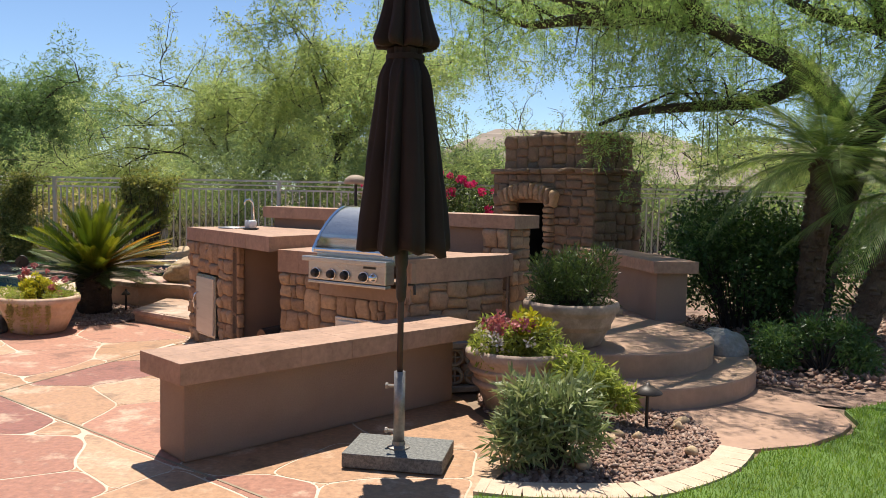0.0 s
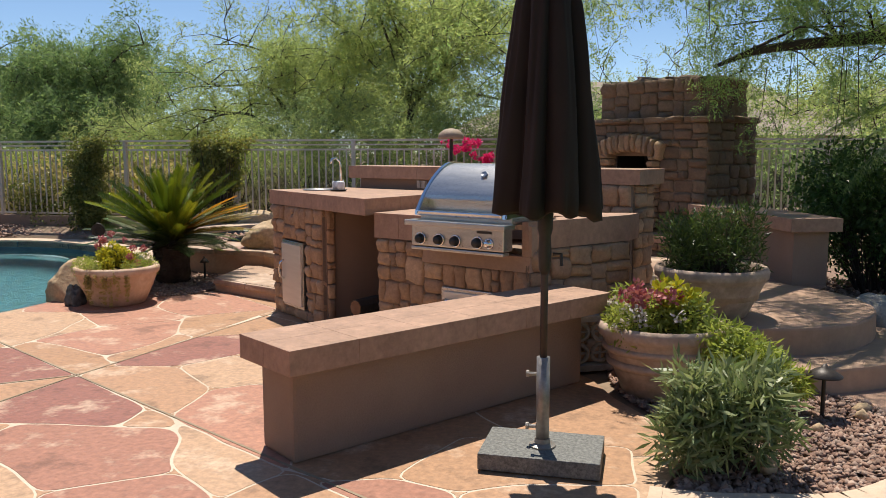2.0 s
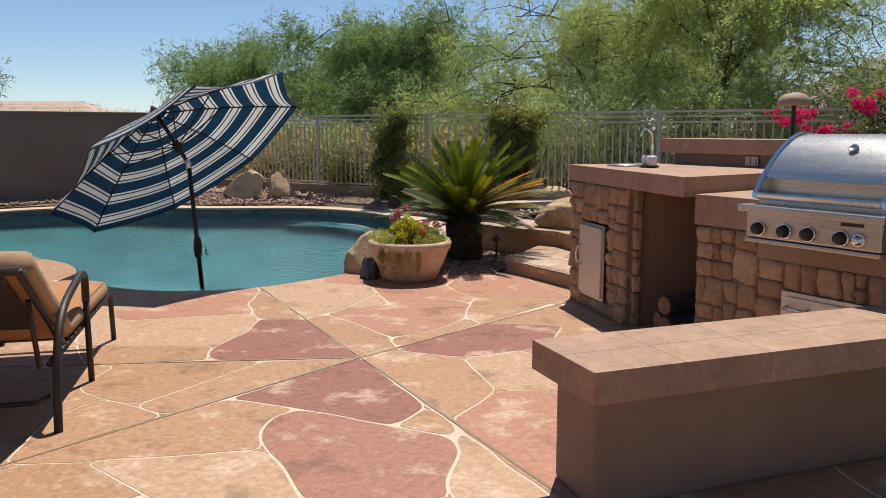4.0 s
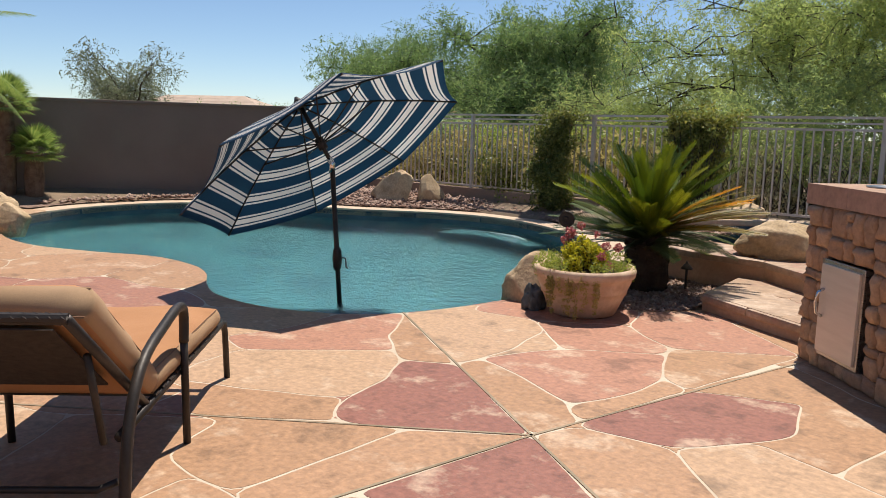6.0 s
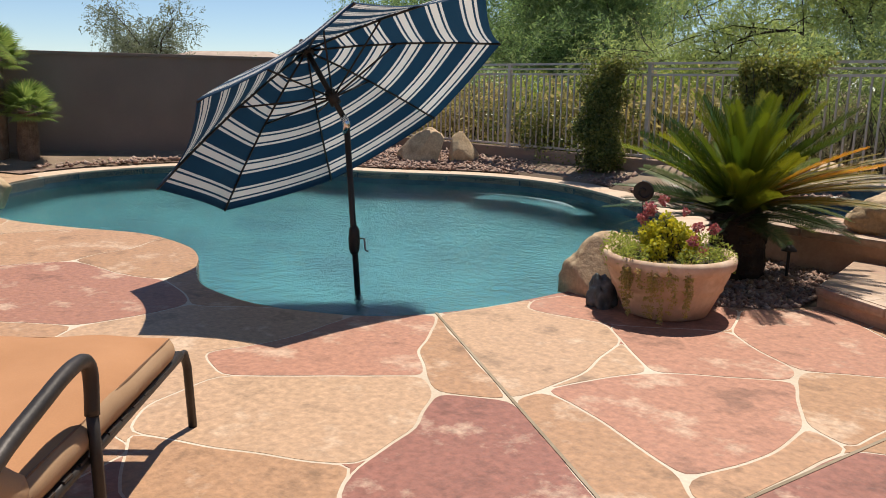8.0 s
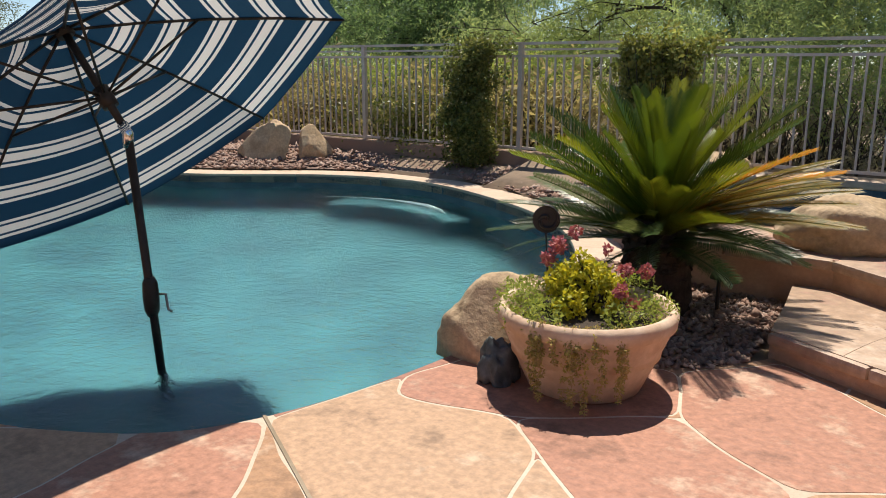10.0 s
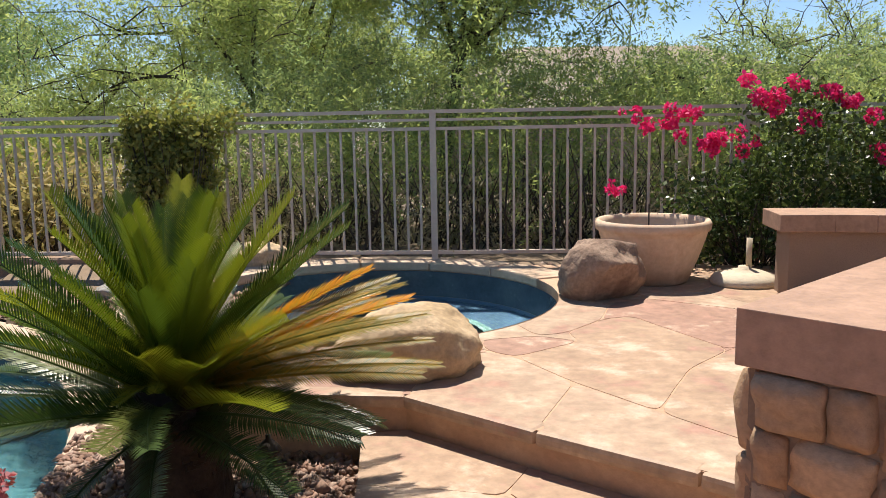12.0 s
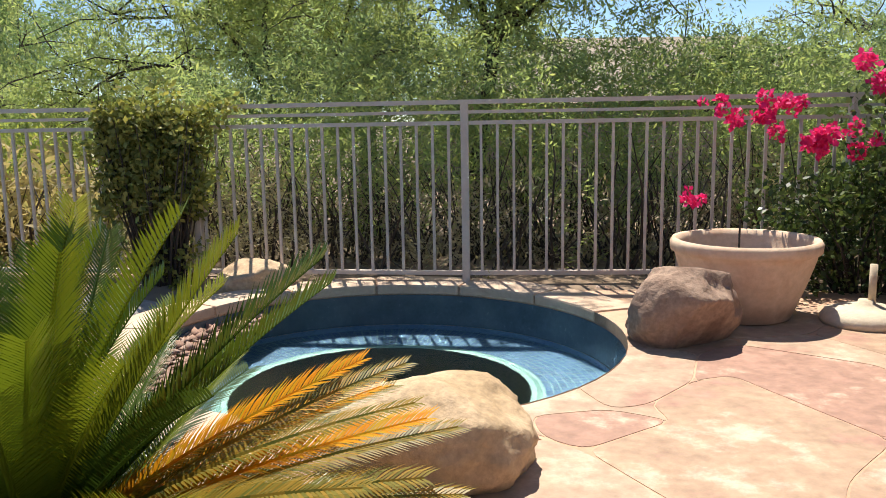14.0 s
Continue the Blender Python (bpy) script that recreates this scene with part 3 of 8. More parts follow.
# steps up to the terrace
S1 = [(-3.36, 8.44), (-2.9, 8.225), (-2.2, 7.9), (-1.7, 8.2), (-2.2, 8.655), (-2.74, 8.995), (-3.3, 9.385), (-3.49, 9.33), (-3.42, 8.9)]
step = part("step_lower", prism(bmesh.new(), S1, -0.1, 0.126), M_RISER)
tagged(step, "low tan concrete step with pale flagstone tread", "step", kind="structure")

# spa --------------------------------------------------------------
spa = tagged(empty("spa", pose(*SPA_C, 0)), "round sunken spa lined with blue mosaic tile", "spa", kind="structure")
def ringwall(name, r, z0, z1, mat):
    return wall_ring(name, ring((0, 0), r), z0, z1, mat, spa)
ringwall("spa_wall", SPA_R, 0.22, SPA_Z + 0.004, M_COPING)
ringwall("tile_band", SPA_R - 0.004, -0.02, 0.225, M_TILE)
ringwall("basin_wall", SPA_R - 0.01, -0.6, -0.02, M_SPATILE)
# seat ledge in rows of small tiles, and the dark foot well
v, f = [], []
rows, cols = 9, 150
for i in range(rows):
    r0, r1 = SPA_R - 0.02 - 0.045 * i - 0.003, SPA_R - 0.02 - 0.045 * (i + 1) + 0.003
    for k in range(cols):
        a, b = 2 * math.pi * (k + 0.06) / cols, 2 * math.pi * (k + 0.94) / cols
        s = len(v)
        v += [(r0 * math.cos(a), r0 * math.sin(a), -0.13), (r0 * math.cos(b), r0 * math.sin(b), -0.13), (r1 * math.cos(b), r1 * math.sin(b), -0.13), (r1 * math.cos(a), r1 * math.sin(a), -0.13)]
        f.append((s, s + 1, s + 2, s + 3))
tiles = raw("mosaic_ledge", v, f, M_SPATILE, spa)
tagged(tiles, kind="stuff")
bm = lathe(bmesh.new(), [(SPA_R, -0.6), (SPA_R, -0.136), (SPA_R - 0.44, -0.136), (SPA_R - 0.47, -0.12), (SPA_R - 0.5, -0.125)], 64)
bmesh.ops.delete(bm, geom=[f for f in bm.faces if len(f.verts) > 4], context="FACES_ONLY")
part("seat_ledge", bm, M_LEDGERIM, spa)
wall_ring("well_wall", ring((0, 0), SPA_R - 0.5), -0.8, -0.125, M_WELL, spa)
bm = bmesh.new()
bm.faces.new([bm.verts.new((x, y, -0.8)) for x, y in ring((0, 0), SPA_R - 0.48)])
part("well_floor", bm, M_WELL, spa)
bm = bmesh.new()
bm.faces.new([bm.verts.new((x, y, 0.02)) for x, y in ring((0, 0), SPA_R - 0.005)])
sw = part("spa_water", bm, M_STILL, spa, "still clear spa water")
sw.visible_shadow = False

# coping round the far side of the pool, in cast lengths
coping = tagged(empty("pool_coping"), "smooth tan concrete coping along the pool edge", "coping", kind="structure")
N = len(POOL)
idx = []
i = (i0 + 3) % N
while i != i1:
    idx.append(i)
    i = (i + 1) % N
idx.append(i1)
for s in range(0, len(idx) - 1, 5):
    run = idx[s:s + 6]
    bm = bmesh.new()
    inner = [POOL[k] for k in run]
    outer = [POOL_OUT[k] for k in run]
    prism(bm, inner + outer[::-1], -0.12, 0.0, 0.012)
    part("coping_stone", bm, M_COPING, coping)
# coping ring on the spa
for s in range(14):
    a0, a1 = 2 * math.pi * s / 14 + 0.004, 2 * math.pi * (s + 1) / 14 - 0.004
    if 4.42 < a0 < 6.1 or a0 < 0.4:
        continue
    inner = ring(SPA_C, SPA_R - 0.01, 6, a0, a1) + [(SPA_C[0] + (SPA_R - 0.01) * math.cos(a1), SPA_C[1] + (SPA_R - 0.01) * math.sin(a1))]
    outer = ring(SPA_C, SPA_R + 0.31, 6, a0, a1) + [(SPA_C[0] + (SPA_R + 0.31) * math.cos(a1), SPA_C[1] + (SPA_R + 0.31) * math.sin(a1))]
    part("coping_stone", prism(bmesh.new(), inner + outer[::-1], SPA_Z - 0.06, SPA_Z + 0.012, 0.016), M_COPING, coping)

# gravel beds ------------------------------------------------------
def bed(name, outline, z, label, lift=None):
    bm = bmesh.new()
    bm.faces.new([bm.verts.new((x, y, z)) for x, y in outline])
    bmesh.ops.triangulate(bm, faces=bm.faces)
    bmesh.ops.recalc_face_normals(bm, faces=bm.faces)
    if lift:
        bmesh.ops.subdivide_edges(bm, edges=bm.edges, cuts=3, use_grid_fill=True)
        for v in bm.verts:
            v.co.z = lift(v.co.x, v.co.y)
    ob = part(name, bm, M_GRAVEL)
    return tagged(ob, label, "gravel bed", kind="structure")


BED_SAGO = [(-3.42, 8.3), (-3.46, 8.9), (-3.5, 9.36), (-3.9, 9.42), (-4.62, 9.75), (-4.95, 9.6), (-4.75, 8.95), (-4.6, 8.2), (-4.5, 7.85), (-4.05, 7.93), (-3.75, 7.95), (-3.55, 8.1)]
bed("gravel_bed_palm", BED_SAGO, -0.012, "dark reddish gravel bed under the sago palm")
far_edge = [POOL_OUT[k] for k in idx if POOL_OUT[k][1] > 9.9 and POOL_OUT[k][0] < -5.0]
bed("gravel_bed_fence", far_edge + [(-13.0, 12.7), (-5.2, 12.9), (-4.7, 12.75)], 0.02, "reddish gravel bed between pool and fence",
    lambda x, y: 0.02 + 0.14 * max(0, min(1, (nearest((x, y), POOL)[1] - 0.36) / 0.9)))
wedge = [POOL_OUT[k] for k in idx if POOL_OUT[k][0] < -12.0 and POOL_OUT[k][1] < 10.3]
bed("gravel_bed_wall", wedge + [(-13.4, 6.6), (-16, 5.2), (-13.5, 12.6), (-13.0, 12.7)], 0.02, "reddish gravel bed along the block wall")
BED_RIGHT = [(0.62, 6.3), (0.75, 5.8), (1.0, 5.35), (1.08, 4.9), (0.97, 4.5), (1.1, 4.5), (1.34, 4.54), (1.6, 4.6), (1.86, 4.8), (2.05, 5.08), (2.16, 5.4), (2.2, 5.6), (2.05, 6.0), (1.7, 6.2), (1.2, 7.2), (0.9, 7.25)]
bed("gravel_bed_shrub", BED_RIGHT, -0.012, "reddish gravel bed beside the seat wall")
bed("gravel_bed_trees", [(2.0, 6.6), (3.0, 6.6), (3.6, 6.5), (9, 8.6), (10, 15), (1.2, 13.5), (1.2, 10.5), (1.5, 9.0), (2.0, 8.0)], -0.006, "shaded gravel bed under the mesquite and palms")

# lawn -------------------------------------------------------------
LAWN = [(0.88, 4.3), (0.88, -5), (12, -5), (12, 9), (4.2, 6.95), (3.55, 6.75), (3.14, 6.42), (3.13, 6.08), (3.0, 5.82), (2.72, 5.51), (2.38, 5.33), (2.2, 4.95), (2.0, 4.7), (1.75, 4.46), (1.35, 4.35), (1.05, 4.31)]
lawn = slab("lawn", LAWN, 0.012, -0.1, M_GRASSBED)
tagged(lawn, "bright green mown lawn", "lawn", kind="structure")

# landing and curved steps below the fireplace ---------------------
landing = part("landing", prism(bmesh.new(), [(1.7, 6.2), (2.08, 6.0), (2.15, 5.42), (2.34, 5.38), (2.69, 5.56), (2.96, 5.86), (3.09, 6.09), (3.1, 6.4), (2.85, 6.75), (2.5, 7.2), (2.0, 6.7)], -0.1, 0.006, 0.01), M_TERRACE)
tagged(landing, "dappled pink concrete landing beside the lawn", "landing", kind="structure")
RC = (1.42, 7.33)
low = part("curved_step_lower", prism(bmesh.new(), ring(RC, 1.3, 48, radians(-110), radians(30)) + [(1.6, 8.4), (0.8, 7.5)], -0.1, 0.15, 0.018), M_TERRACE)
tagged(low, "broad curved tan concrete step", "step", kind="structure")
up = part("curved_step_upper", prism(bmesh.new(), ring(RC, 0.98, 48, radians(-120), radians(60)) + [(1.6, 8.6), (0.9, 7.6)], 0.0, 0.32, 0.018), M_TERRACE)
tagged(up, "upper curved tan concrete step", "step", kind="structure")

# block wall -------------------------------------------------------
wall = part("wall_block", prism(bmesh.new(), [(-16.4, -0.0), (-16.2, -0.0), (-13.3, 13.1), (-13.5, 13.1)], -0.1, 1.62), M_WALL)
tagged(wall, "tall plain brown stucco garden wall", "wall", kind="structure")
wcap = part("wall_cap", prism(bmesh.new(), [(-16.44, -0.0), (-16.16, -0.0), (-13.26, 13.12), (-13.54, 13.12)], 1.62, 1.67, 0.01), M_WALL)
tagged(wcap, "thin brown cap on the garden wall", "wall cap", kind="structure")
# the house behind the camera, out of every view, closes the place
back = part("wall_house", prism(bmesh.new(), [(-16.4, -5.4), (12, -5.4), (12, -5.1), (-16.4, -5.1)], -0.1, 3.2), M_HOUSE)
tagged(back, "plain tan stucco house wall", "wall", kind="structure")

# fence ------------------------------------------------------------
FENCE = [(-13.3, 12.95), (-10.05, 12.93), (-7.55, 12.93), (-3.54, 12.95), (-0.9, 13.1), (1.6, 13.9), (5.5, 15.6), (9.5, 17.3)]
def rail_box(bm, a, b, z, w, h):
    d = (b - a)
    m = Matrix.Translation(((a.x + b.x) / 2, (a.y + b.y) / 2, z)) @ Matrix.Rotation(math.atan2(d.y, d.x), 4, "Z")
    box(bm, (0, 0, 0), (d.length, w, h), m)
fence = tagged(empty("fence"), "taupe painted metal picket fence with double top rail", "fence", kind="structure")
picket_me = mesh_of("picket", boxbm((0, 0, 0.5), (0.019, 0.019, 1.0)), M_FENCE)
post_me = mesh_of("post", box(boxbm((0, 0, 0.62), (0.055, 0.055, 1.28), bevel=0.004), (0, 0, 1.265), (0.064, 0.064, 0.02)), M_FENCE)
for (x0, y0), (x1, y1) in zip(FENCE, FENCE[1:]):
    a, b = Vector((x0, y0, 0)), Vector((x1, y1, 0))
    L = (b - a).length
    rot = math.degrees(math.atan2(b.y - a.y, b.x - a.x))
    n_pan = max(1, round(L / 2.35))
    z0 = 0.33
    for h, w, t in ((1.245, 0.045, 0.03), (1.175, 0.03, 0.022), (1.1, 0.035, 0.028), (0.03, 0.035, 0.03)):
        bm = bmesh.new()
        rail_box(bm, a, b, z0 + h, w, t)
        part("rail", bm, M_FENCE, fence)
    for k in range(n_pan):
        p = a.lerp(b, k / n_pan)
        piece("post", post_me, fence, pose(p.x, p.y, z0 - 0.02, 0, 0, rot))
    n = int(L / 0.112)
    for k in range(1, n):
        p = a.lerp(b, k / n)
        ob = piece("picket", picket_me, fence, pose(p.x, p.y, z0 + 0.03, 0, 0, rot))
        ob.scale = (1, 1, 1.08)
plinth = part("fence_plinth", prism(bmesh.new(), [(-13.3, 12.86), (-5.3, 12.86), (-5.3, 13.04), (-13.3, 13.04)], -0.05, 0.32, 0.01), M_STUCCO)
tagged(plinth, "low brown stucco footing wall under the fence", "wall", kind="structure")

# ---------------------------------------------------------------- masonry helpers
def unit_stone(seed):
    """A block with worn, rounded arrises and an uneven split face."""
    g = random.Random(seed)
    o = Vector((seed * 2.3, seed * 0.7, 0))
    bm = bmesh.new()
    bmesh.ops.create_cube(bm, size=1)
    bmesh.ops.subdivide_edges(bm, edges=list(bm.edges), cuts=4, use_grid_fill=True)
    tx, tz = g.uniform(-0.1, 0.1), g.uniform(-0.1, 0.1)
    for v in bm.verts:
        c = v.co
        k = 0.5 / max(0.5, (abs(c.x * 2) ** 11 + abs(c.y * 2) ** 8 + abs(c.z * 2) ** 11) ** (1 / 10.0) * 0.5)
        c = c * k
        c.x += tx * c.z + 0.05 * noise.noise(c * 2.6 + o) + 0.03 * noise.noise(c * 7 + o)
        c.z += tz * c.x + 0.06 * noise.noise(c * 2.4 + o + Vector((7, 1, 3))) + 0.035 * noise.noise(c * 7 + o + Vector((3, 1, 0)))
        rim = max(abs(c.x), abs(c.z)) * 2
        c.y += 0.22 * noise.noise(c * 2.6 + o + Vector((2, 9, 5))) + 0.16 * noise.noise(c * 8 + o) - (0.14 if c.y < 0 else 0) * (1 - min(1, rim ** 4))
        v.co = c
    return bm


STONES = [mesh_of("stone", unit_stone(40 + i), M_ROCKFACE, True) for i in range(12)]
STONES_SHADED = [mesh_of("stone", unit_stone(80 + i), M_ROCKFACE_SHADED, True) for i in range(12)]


def split(g, x0, x1, z0, z1, wmax, hmax, out):
    w, h = x1 - x0, z1 - z0
    if (w <= wmax * g.uniform(0.75, 1.1) and h <= hmax * g.uniform(0.8, 1.15)) or (w < 0.11 and h < 0.11):
        out.append((x0, x1, z0, z1))
        return
    k = g.uniform(0.3, 0.7)
    if h / hmax > w / wmax:
        split(g, x0, x1, z0, z0 + h * k, wmax, hmax, out)
        split(g, x0, x1, z0 + h * k, z1, wmax, hmax, out)
    else:
        split(g, x0, x0 + w * k, z0, z1, wmax, hmax, out)
        split(g, x0 + w * k, x1, z0, z1, wmax, hmax, out)


def clad(parent, a, b, z0, z1, seed, stones=None, wmax=0.27, hmax=0.17, holes=(), proud=0.03):
    """Ledge stones on the upright face from a to b (seen from its right hand side), round the holes (s0, s1, z0, z1)."""
    g = random.Random(seed)
    stones = stones or STONES
    a, b = Vector((*a, 0)), Vector((*b, 0))
    L = (b - a).length
    d = (b - a) / L
    rot = math.degrees(math.atan2(d.y, d.x))
    rects = [(0, L, z0, z1)]
    for hs0, hs1, hz0, hz1 in holes:
        nxt = []
        for x0, x1, y0, y1 in rects:
            if hs1 <= x0 or hs0 >= x1 or hz1 <= y0 or hz0 >= y1:
                nxt.append((x0, x1, y0, y1))
                continue
            if hs0 > x0:
                nxt.append((x0, hs0, y0, y1))
            if hs1 < x1:
                nxt.append((hs1, x1, y0, y1))
            c0, c1 = max(x0, hs0), min(x1, hs1)
            if hz0 > y0:
                nxt.append((c0, c1, y0, hz0))
            if hz1 < y1:
                nxt.append((c0, c1, hz1, y1))
        rects = nxt
    cells = []
    for r in rects:
        if r[1] - r[0] > 0.02 and r[3] - r[2] > 0.02:
            split(g, *r, wmax, hmax, cells)
    bed_bm = bmesh.new()
    fm = Matrix.Translation((a.x, a.y, 0)) @ Matrix.Rotation(radians(rot), 4, "Z")
    for x0, x1, y0, y1 in rects:
        if x1 - x0 > 0.02 and y1 - y0 > 0.02:
            box(bed_bm, ((x0 + x1) / 2, 0, (y0 + y1) / 2), (x1 - x0 + 0.001, 0.056, y1 - y0 + 0.001), fm)
    part("mortar_bed", bed_bm, M_MORTAR, parent)
    for x0, x1, y0, y1 in cells:
        p = a + d * ((x0 + x1) / 2)
        dep = 0.07 + proud * g.random()
        ob = piece("stone", g.choice(stones), parent, pose(p.x, p.y, (y0 + y1) / 2, g.uniform(-4, 4), g.uniform(-3, 3), rot + g.uniform(-3, 3)))
        ob.scale = (x1 - x0 - 0.003, dep, y1 - y0 - 0.003)


def clip_half(poly, n, c):
    """The part of a convex outline with n.p <= c."""
    out = []
    for p, q in zip(poly, poly[1:] + poly[:1]):
        dp, dq = n[0] * p[0] + n[1] * p[1] - c, n[0] * q[0] + n[1] * q[1] - c
        if dp <= 0:
            out.append(p)
        if dp * dq < 0:
            t = dp / (dp - dq)
            out.append((p[0] + t * (q[0] - p[0]), p[1] + t * (q[1] - p[1])))
    return out


def slices(poly, d, step, gap=0.0009):
    vals = [d[0] * x + d[1] * y for x, y in poly]
    lo, hi = min(vals), max(vals)
    n = max(1, round((hi - lo) / step))
    out = []
    for k in range(n):
        q = clip_half(poly, d, lo + (hi - lo) * (k + 1) / n - gap / 2)
        q = clip_half(q, (-d[0], -d[1]), -(lo + (hi - lo) * k / n + gap / 2))
        if len(q) > 2:
            out.append(q)
    return out


def cap_tiles(parent, poly, d, z0, z1, step=0.31, row=0.0):
    e = (-d[1], d[0])
    for q in slices(poly, d, step):
        for r in (slices(q, e, row) if row else [q]):
            part("cap_tile", prism(bmesh.new(), r, z0, z1, 0.0022), M_CAP, parent)


def unit(v):
    q = math.hypot(*v)
    return (v[0] / q, v[1] / q)


def shrink(poly, k):
    cx, cy = sum(p[0] for p in poly) / len(poly), sum(p[1] for p in poly) / len(poly)
    out = []
    for x, y in poly:
        q = math.hypot(x - cx, y - cy)
        out.append((cx + (x - cx) * (q - k) / q, cy + (y - cy) * (q - k) / q))
    return out


# ---------------------------------------------------------------- seat wall by the patio
seat = tagged(empty("seat_wall"), "low brown stucco seat wall with a tiled cap on the patio", "wall")
SEATP = [(-0.594, 4.264), (0.655, 6.03), (0.29, 6.29), (-0.964, 4.52)]
part("body", prism(bmesh.new(), [(-0.655, 4.415), (0.49, 6.03), (0.235, 6.21), (-0.9, 4.60)], 0.0, 0.45, 0.02), M_STUCCO, seat)
cap_tiles(seat, SEATP, unit((1.249, 1.766)), 0.447, 0.56, 0.36, 0.23)

# pierced block standing between the seat wall and the grill counter
scr = tagged(empty("screen_block", pose(0.52, 6.33, 0.0, 0, 0, 28)), "weathered grey pierced concrete screen block behind the seat wall", "screen block")
for x, z, w, h in ((0, 0.02, 0.34, 0.04), (0, 0.34, 0.34, 0.04), (-0.155, 0.18, 0.03, 0.28), (0.155, 0.18, 0.03, 0.28)):
    part("rim", boxbm((x, 0, z), (w, 0.09, h), None, 0.005), M_GREYROCK, scr)
for x in (-0.07, 0.07):
    for z in (0.11, 0.25):
        bm = bmesh.new()
        tube(bm, [(x + 0.055 * math.cos(a), 0, z + 0.055 * math.sin(a)) for a in (2 * math.pi * i / 20 for i in range(21))], 0.014, 6, False)
        tube(bm, [(x - 0.05, 0, z), (x + 0.05, 0, z)], 0.009, 6)
        tube(bm, [(x, 0, z - 0.05), (x, 0, z + 0.05)], 0.009, 6)
        part("rosette", bm, M_GREYROCK, scr)

# ---------------------------------------------------------------- kitchen
C0, S0, K0, R0 = (-2.37, 7.70), (-1.074, 6.556), (0.15, 6.08), (0.74, 6.80)
sink = tagged(empty("sink_counter"), "stone-faced outdoor sink counter with brown tiled top", "counter")
u1 = unit((S0[0] - C0[0], S0[1] - C0[1]))
w1 = (-u1[1], u1[0])
def on(o, u, s, w, t):
    return (o[0] + u[0] * s + w[0] * t, o[1] + u[1] * s + w[1] * t)
SINKP = [C0, S0, (-0.62, 7.66), (-1.72, 8.15), on(C0, u1, 0, w1, 0.98)]
cap_tiles(sink, SINKP, u1, 0.945, 1.065, 0.43, 0.42)
body = [on(C0, u1, 0.08, w1, 0.09), on(C0, u1, 0.98, w1, 0.09), on(C0, u1, 0.98, w1, 0.72), on(C0, u1, 0.08, w1, 0.72)]
part("core", prism(bmesh.new(), body, 0.0, 0.945), M_MORTAR, sink)
DOORH = (0.24, 0.68, 0.09, 0.66)
clad(sink, on(C0, u1, 0.035, w1, 0.05), on(C0, u1, 1.0, w1, 0.05), 0.0, 0.94, 5, holes=[DOORH], wmax=0.19, hmax=0.18)
clad(sink, on(C0, u1, 0.045, w1, 0.74), on(C0, u1, 0.045, w1, 0.035), 0.0, 0.94, 6, wmax=0.26, hmax=0.19)
clad(sink, on(C0, u1, 0.985, w1, 0.05), on(C0, u1, 0.985, w1, 0.12), 0.0, 0.94, 7, wmax=0.12)
part("niche_back", prism(bmesh.new(), [on(C0, u1, 0.98, w1, 0.55), on(C0, u1, 1.8, w1, 0.55), on(C0, u1, 1.8, w1, 0.62), on(C0, u1, 0.98, w1, 0.62)], 0.0, 0.945), M_STUCCO, sink)
part("niche_side", prism(bmesh.new(), [on(C0, u1, 0.985, w1, 0.12), on(C0, u1, 1.0, w1, 0.12), on(C0, u1, 1.0, w1, 0.55), on(C0, u1, 0.985, w1, 0.55)], 0.0, 0.945), M_STUCCO, sink)
DM = Matrix.Translation((*on(C0, u1, 0.46, w1, 0.025), 0)) @ Matrix.Rotation(math.atan2(u1[1], u1[0]), 4, "Z")
def steel_door(parent, m, w, z0, z1, handle="v", name="access_door"):
    fr = part(name, boxbm((0, 0, (z0 + z1) / 2), (w, 0.05, z1 - z0), m, 0.004), M_STEEL, parent, "stainless steel access door")
    part("panel", boxbm((0, -0.03, (z0 + z1) / 2), (w - 0.05, 0.02, z1 - z0 - 0.05), m, 0.005), M_PANEL, fr)
    b = bmesh.new()
    if handle == "v":
        x, zc = -w / 2 + 0.07, (z0 + z1) / 2 + 0.03
        pts = [(x, -0.04, zc - 0.08), (x, -0.075, zc - 0.06), (x, -0.085, zc), (x, -0.075, zc + 0.06), (x, -0.04, zc + 0.08)]
    else:
        zc = z1 - 0.08
        pts = [(-w * 0.36 - 0.03, -0.04, zc), (-w * 0.36 - 0.02, -0.08, zc), (-w * 0.36 + 0.08, -0.08, zc), (-w * 0.36 + 0.09, -0.04, zc)]
    tube(b, [m @ Vector(p) for p in pts], 0.009, 8)
    part("handle", b, M_CHROME, fr, "chrome pull handle", True)
steel_door(sink, DM, 0.43, 0.09, 0.65)
# sink rim, tap and soap dish set on the counter
FX, FY = -1.68, 7.66
sb = tagged(empty("sink_basin", pose(-1.9, 7.7, 1.066, 0, 0, math.degrees(math.atan2(u1[1], u1[0])))), "small round stainless steel bar sink in the counter", "sink")
part("rim", lathe(bmesh.new(), [(0.14, 0.0), (0.14, 0.008), (0.125, 0.01), (0.115, 0.002), (0.02, 0.0015)], 32), M_STEEL, sb, smooth=True)
tap = tagged(empty("faucet", pose(FX, FY, 1.066, 0, 0, -40)), "slim chrome gooseneck faucet on the sink counter", "faucet")
part("base", lathe(bmesh.new(), [(0.026, 0.0), (0.026, 0.012), (0.014, 0.02), (0.012, 0.06)], 16), M_CHROME, tap, smooth=True)
b = bmesh.new()
tube(b, [(0, 0, 0.05), (0, 0, 0.2), (0, -0.01, 0.245), (0, -0.045, 0.275), (0, -0.085, 0.265), (0, -0.1, 0.225)], 0.009, 10)
part("spout", b, M_CHROME, tap, smooth=True)
b = bmesh.new()
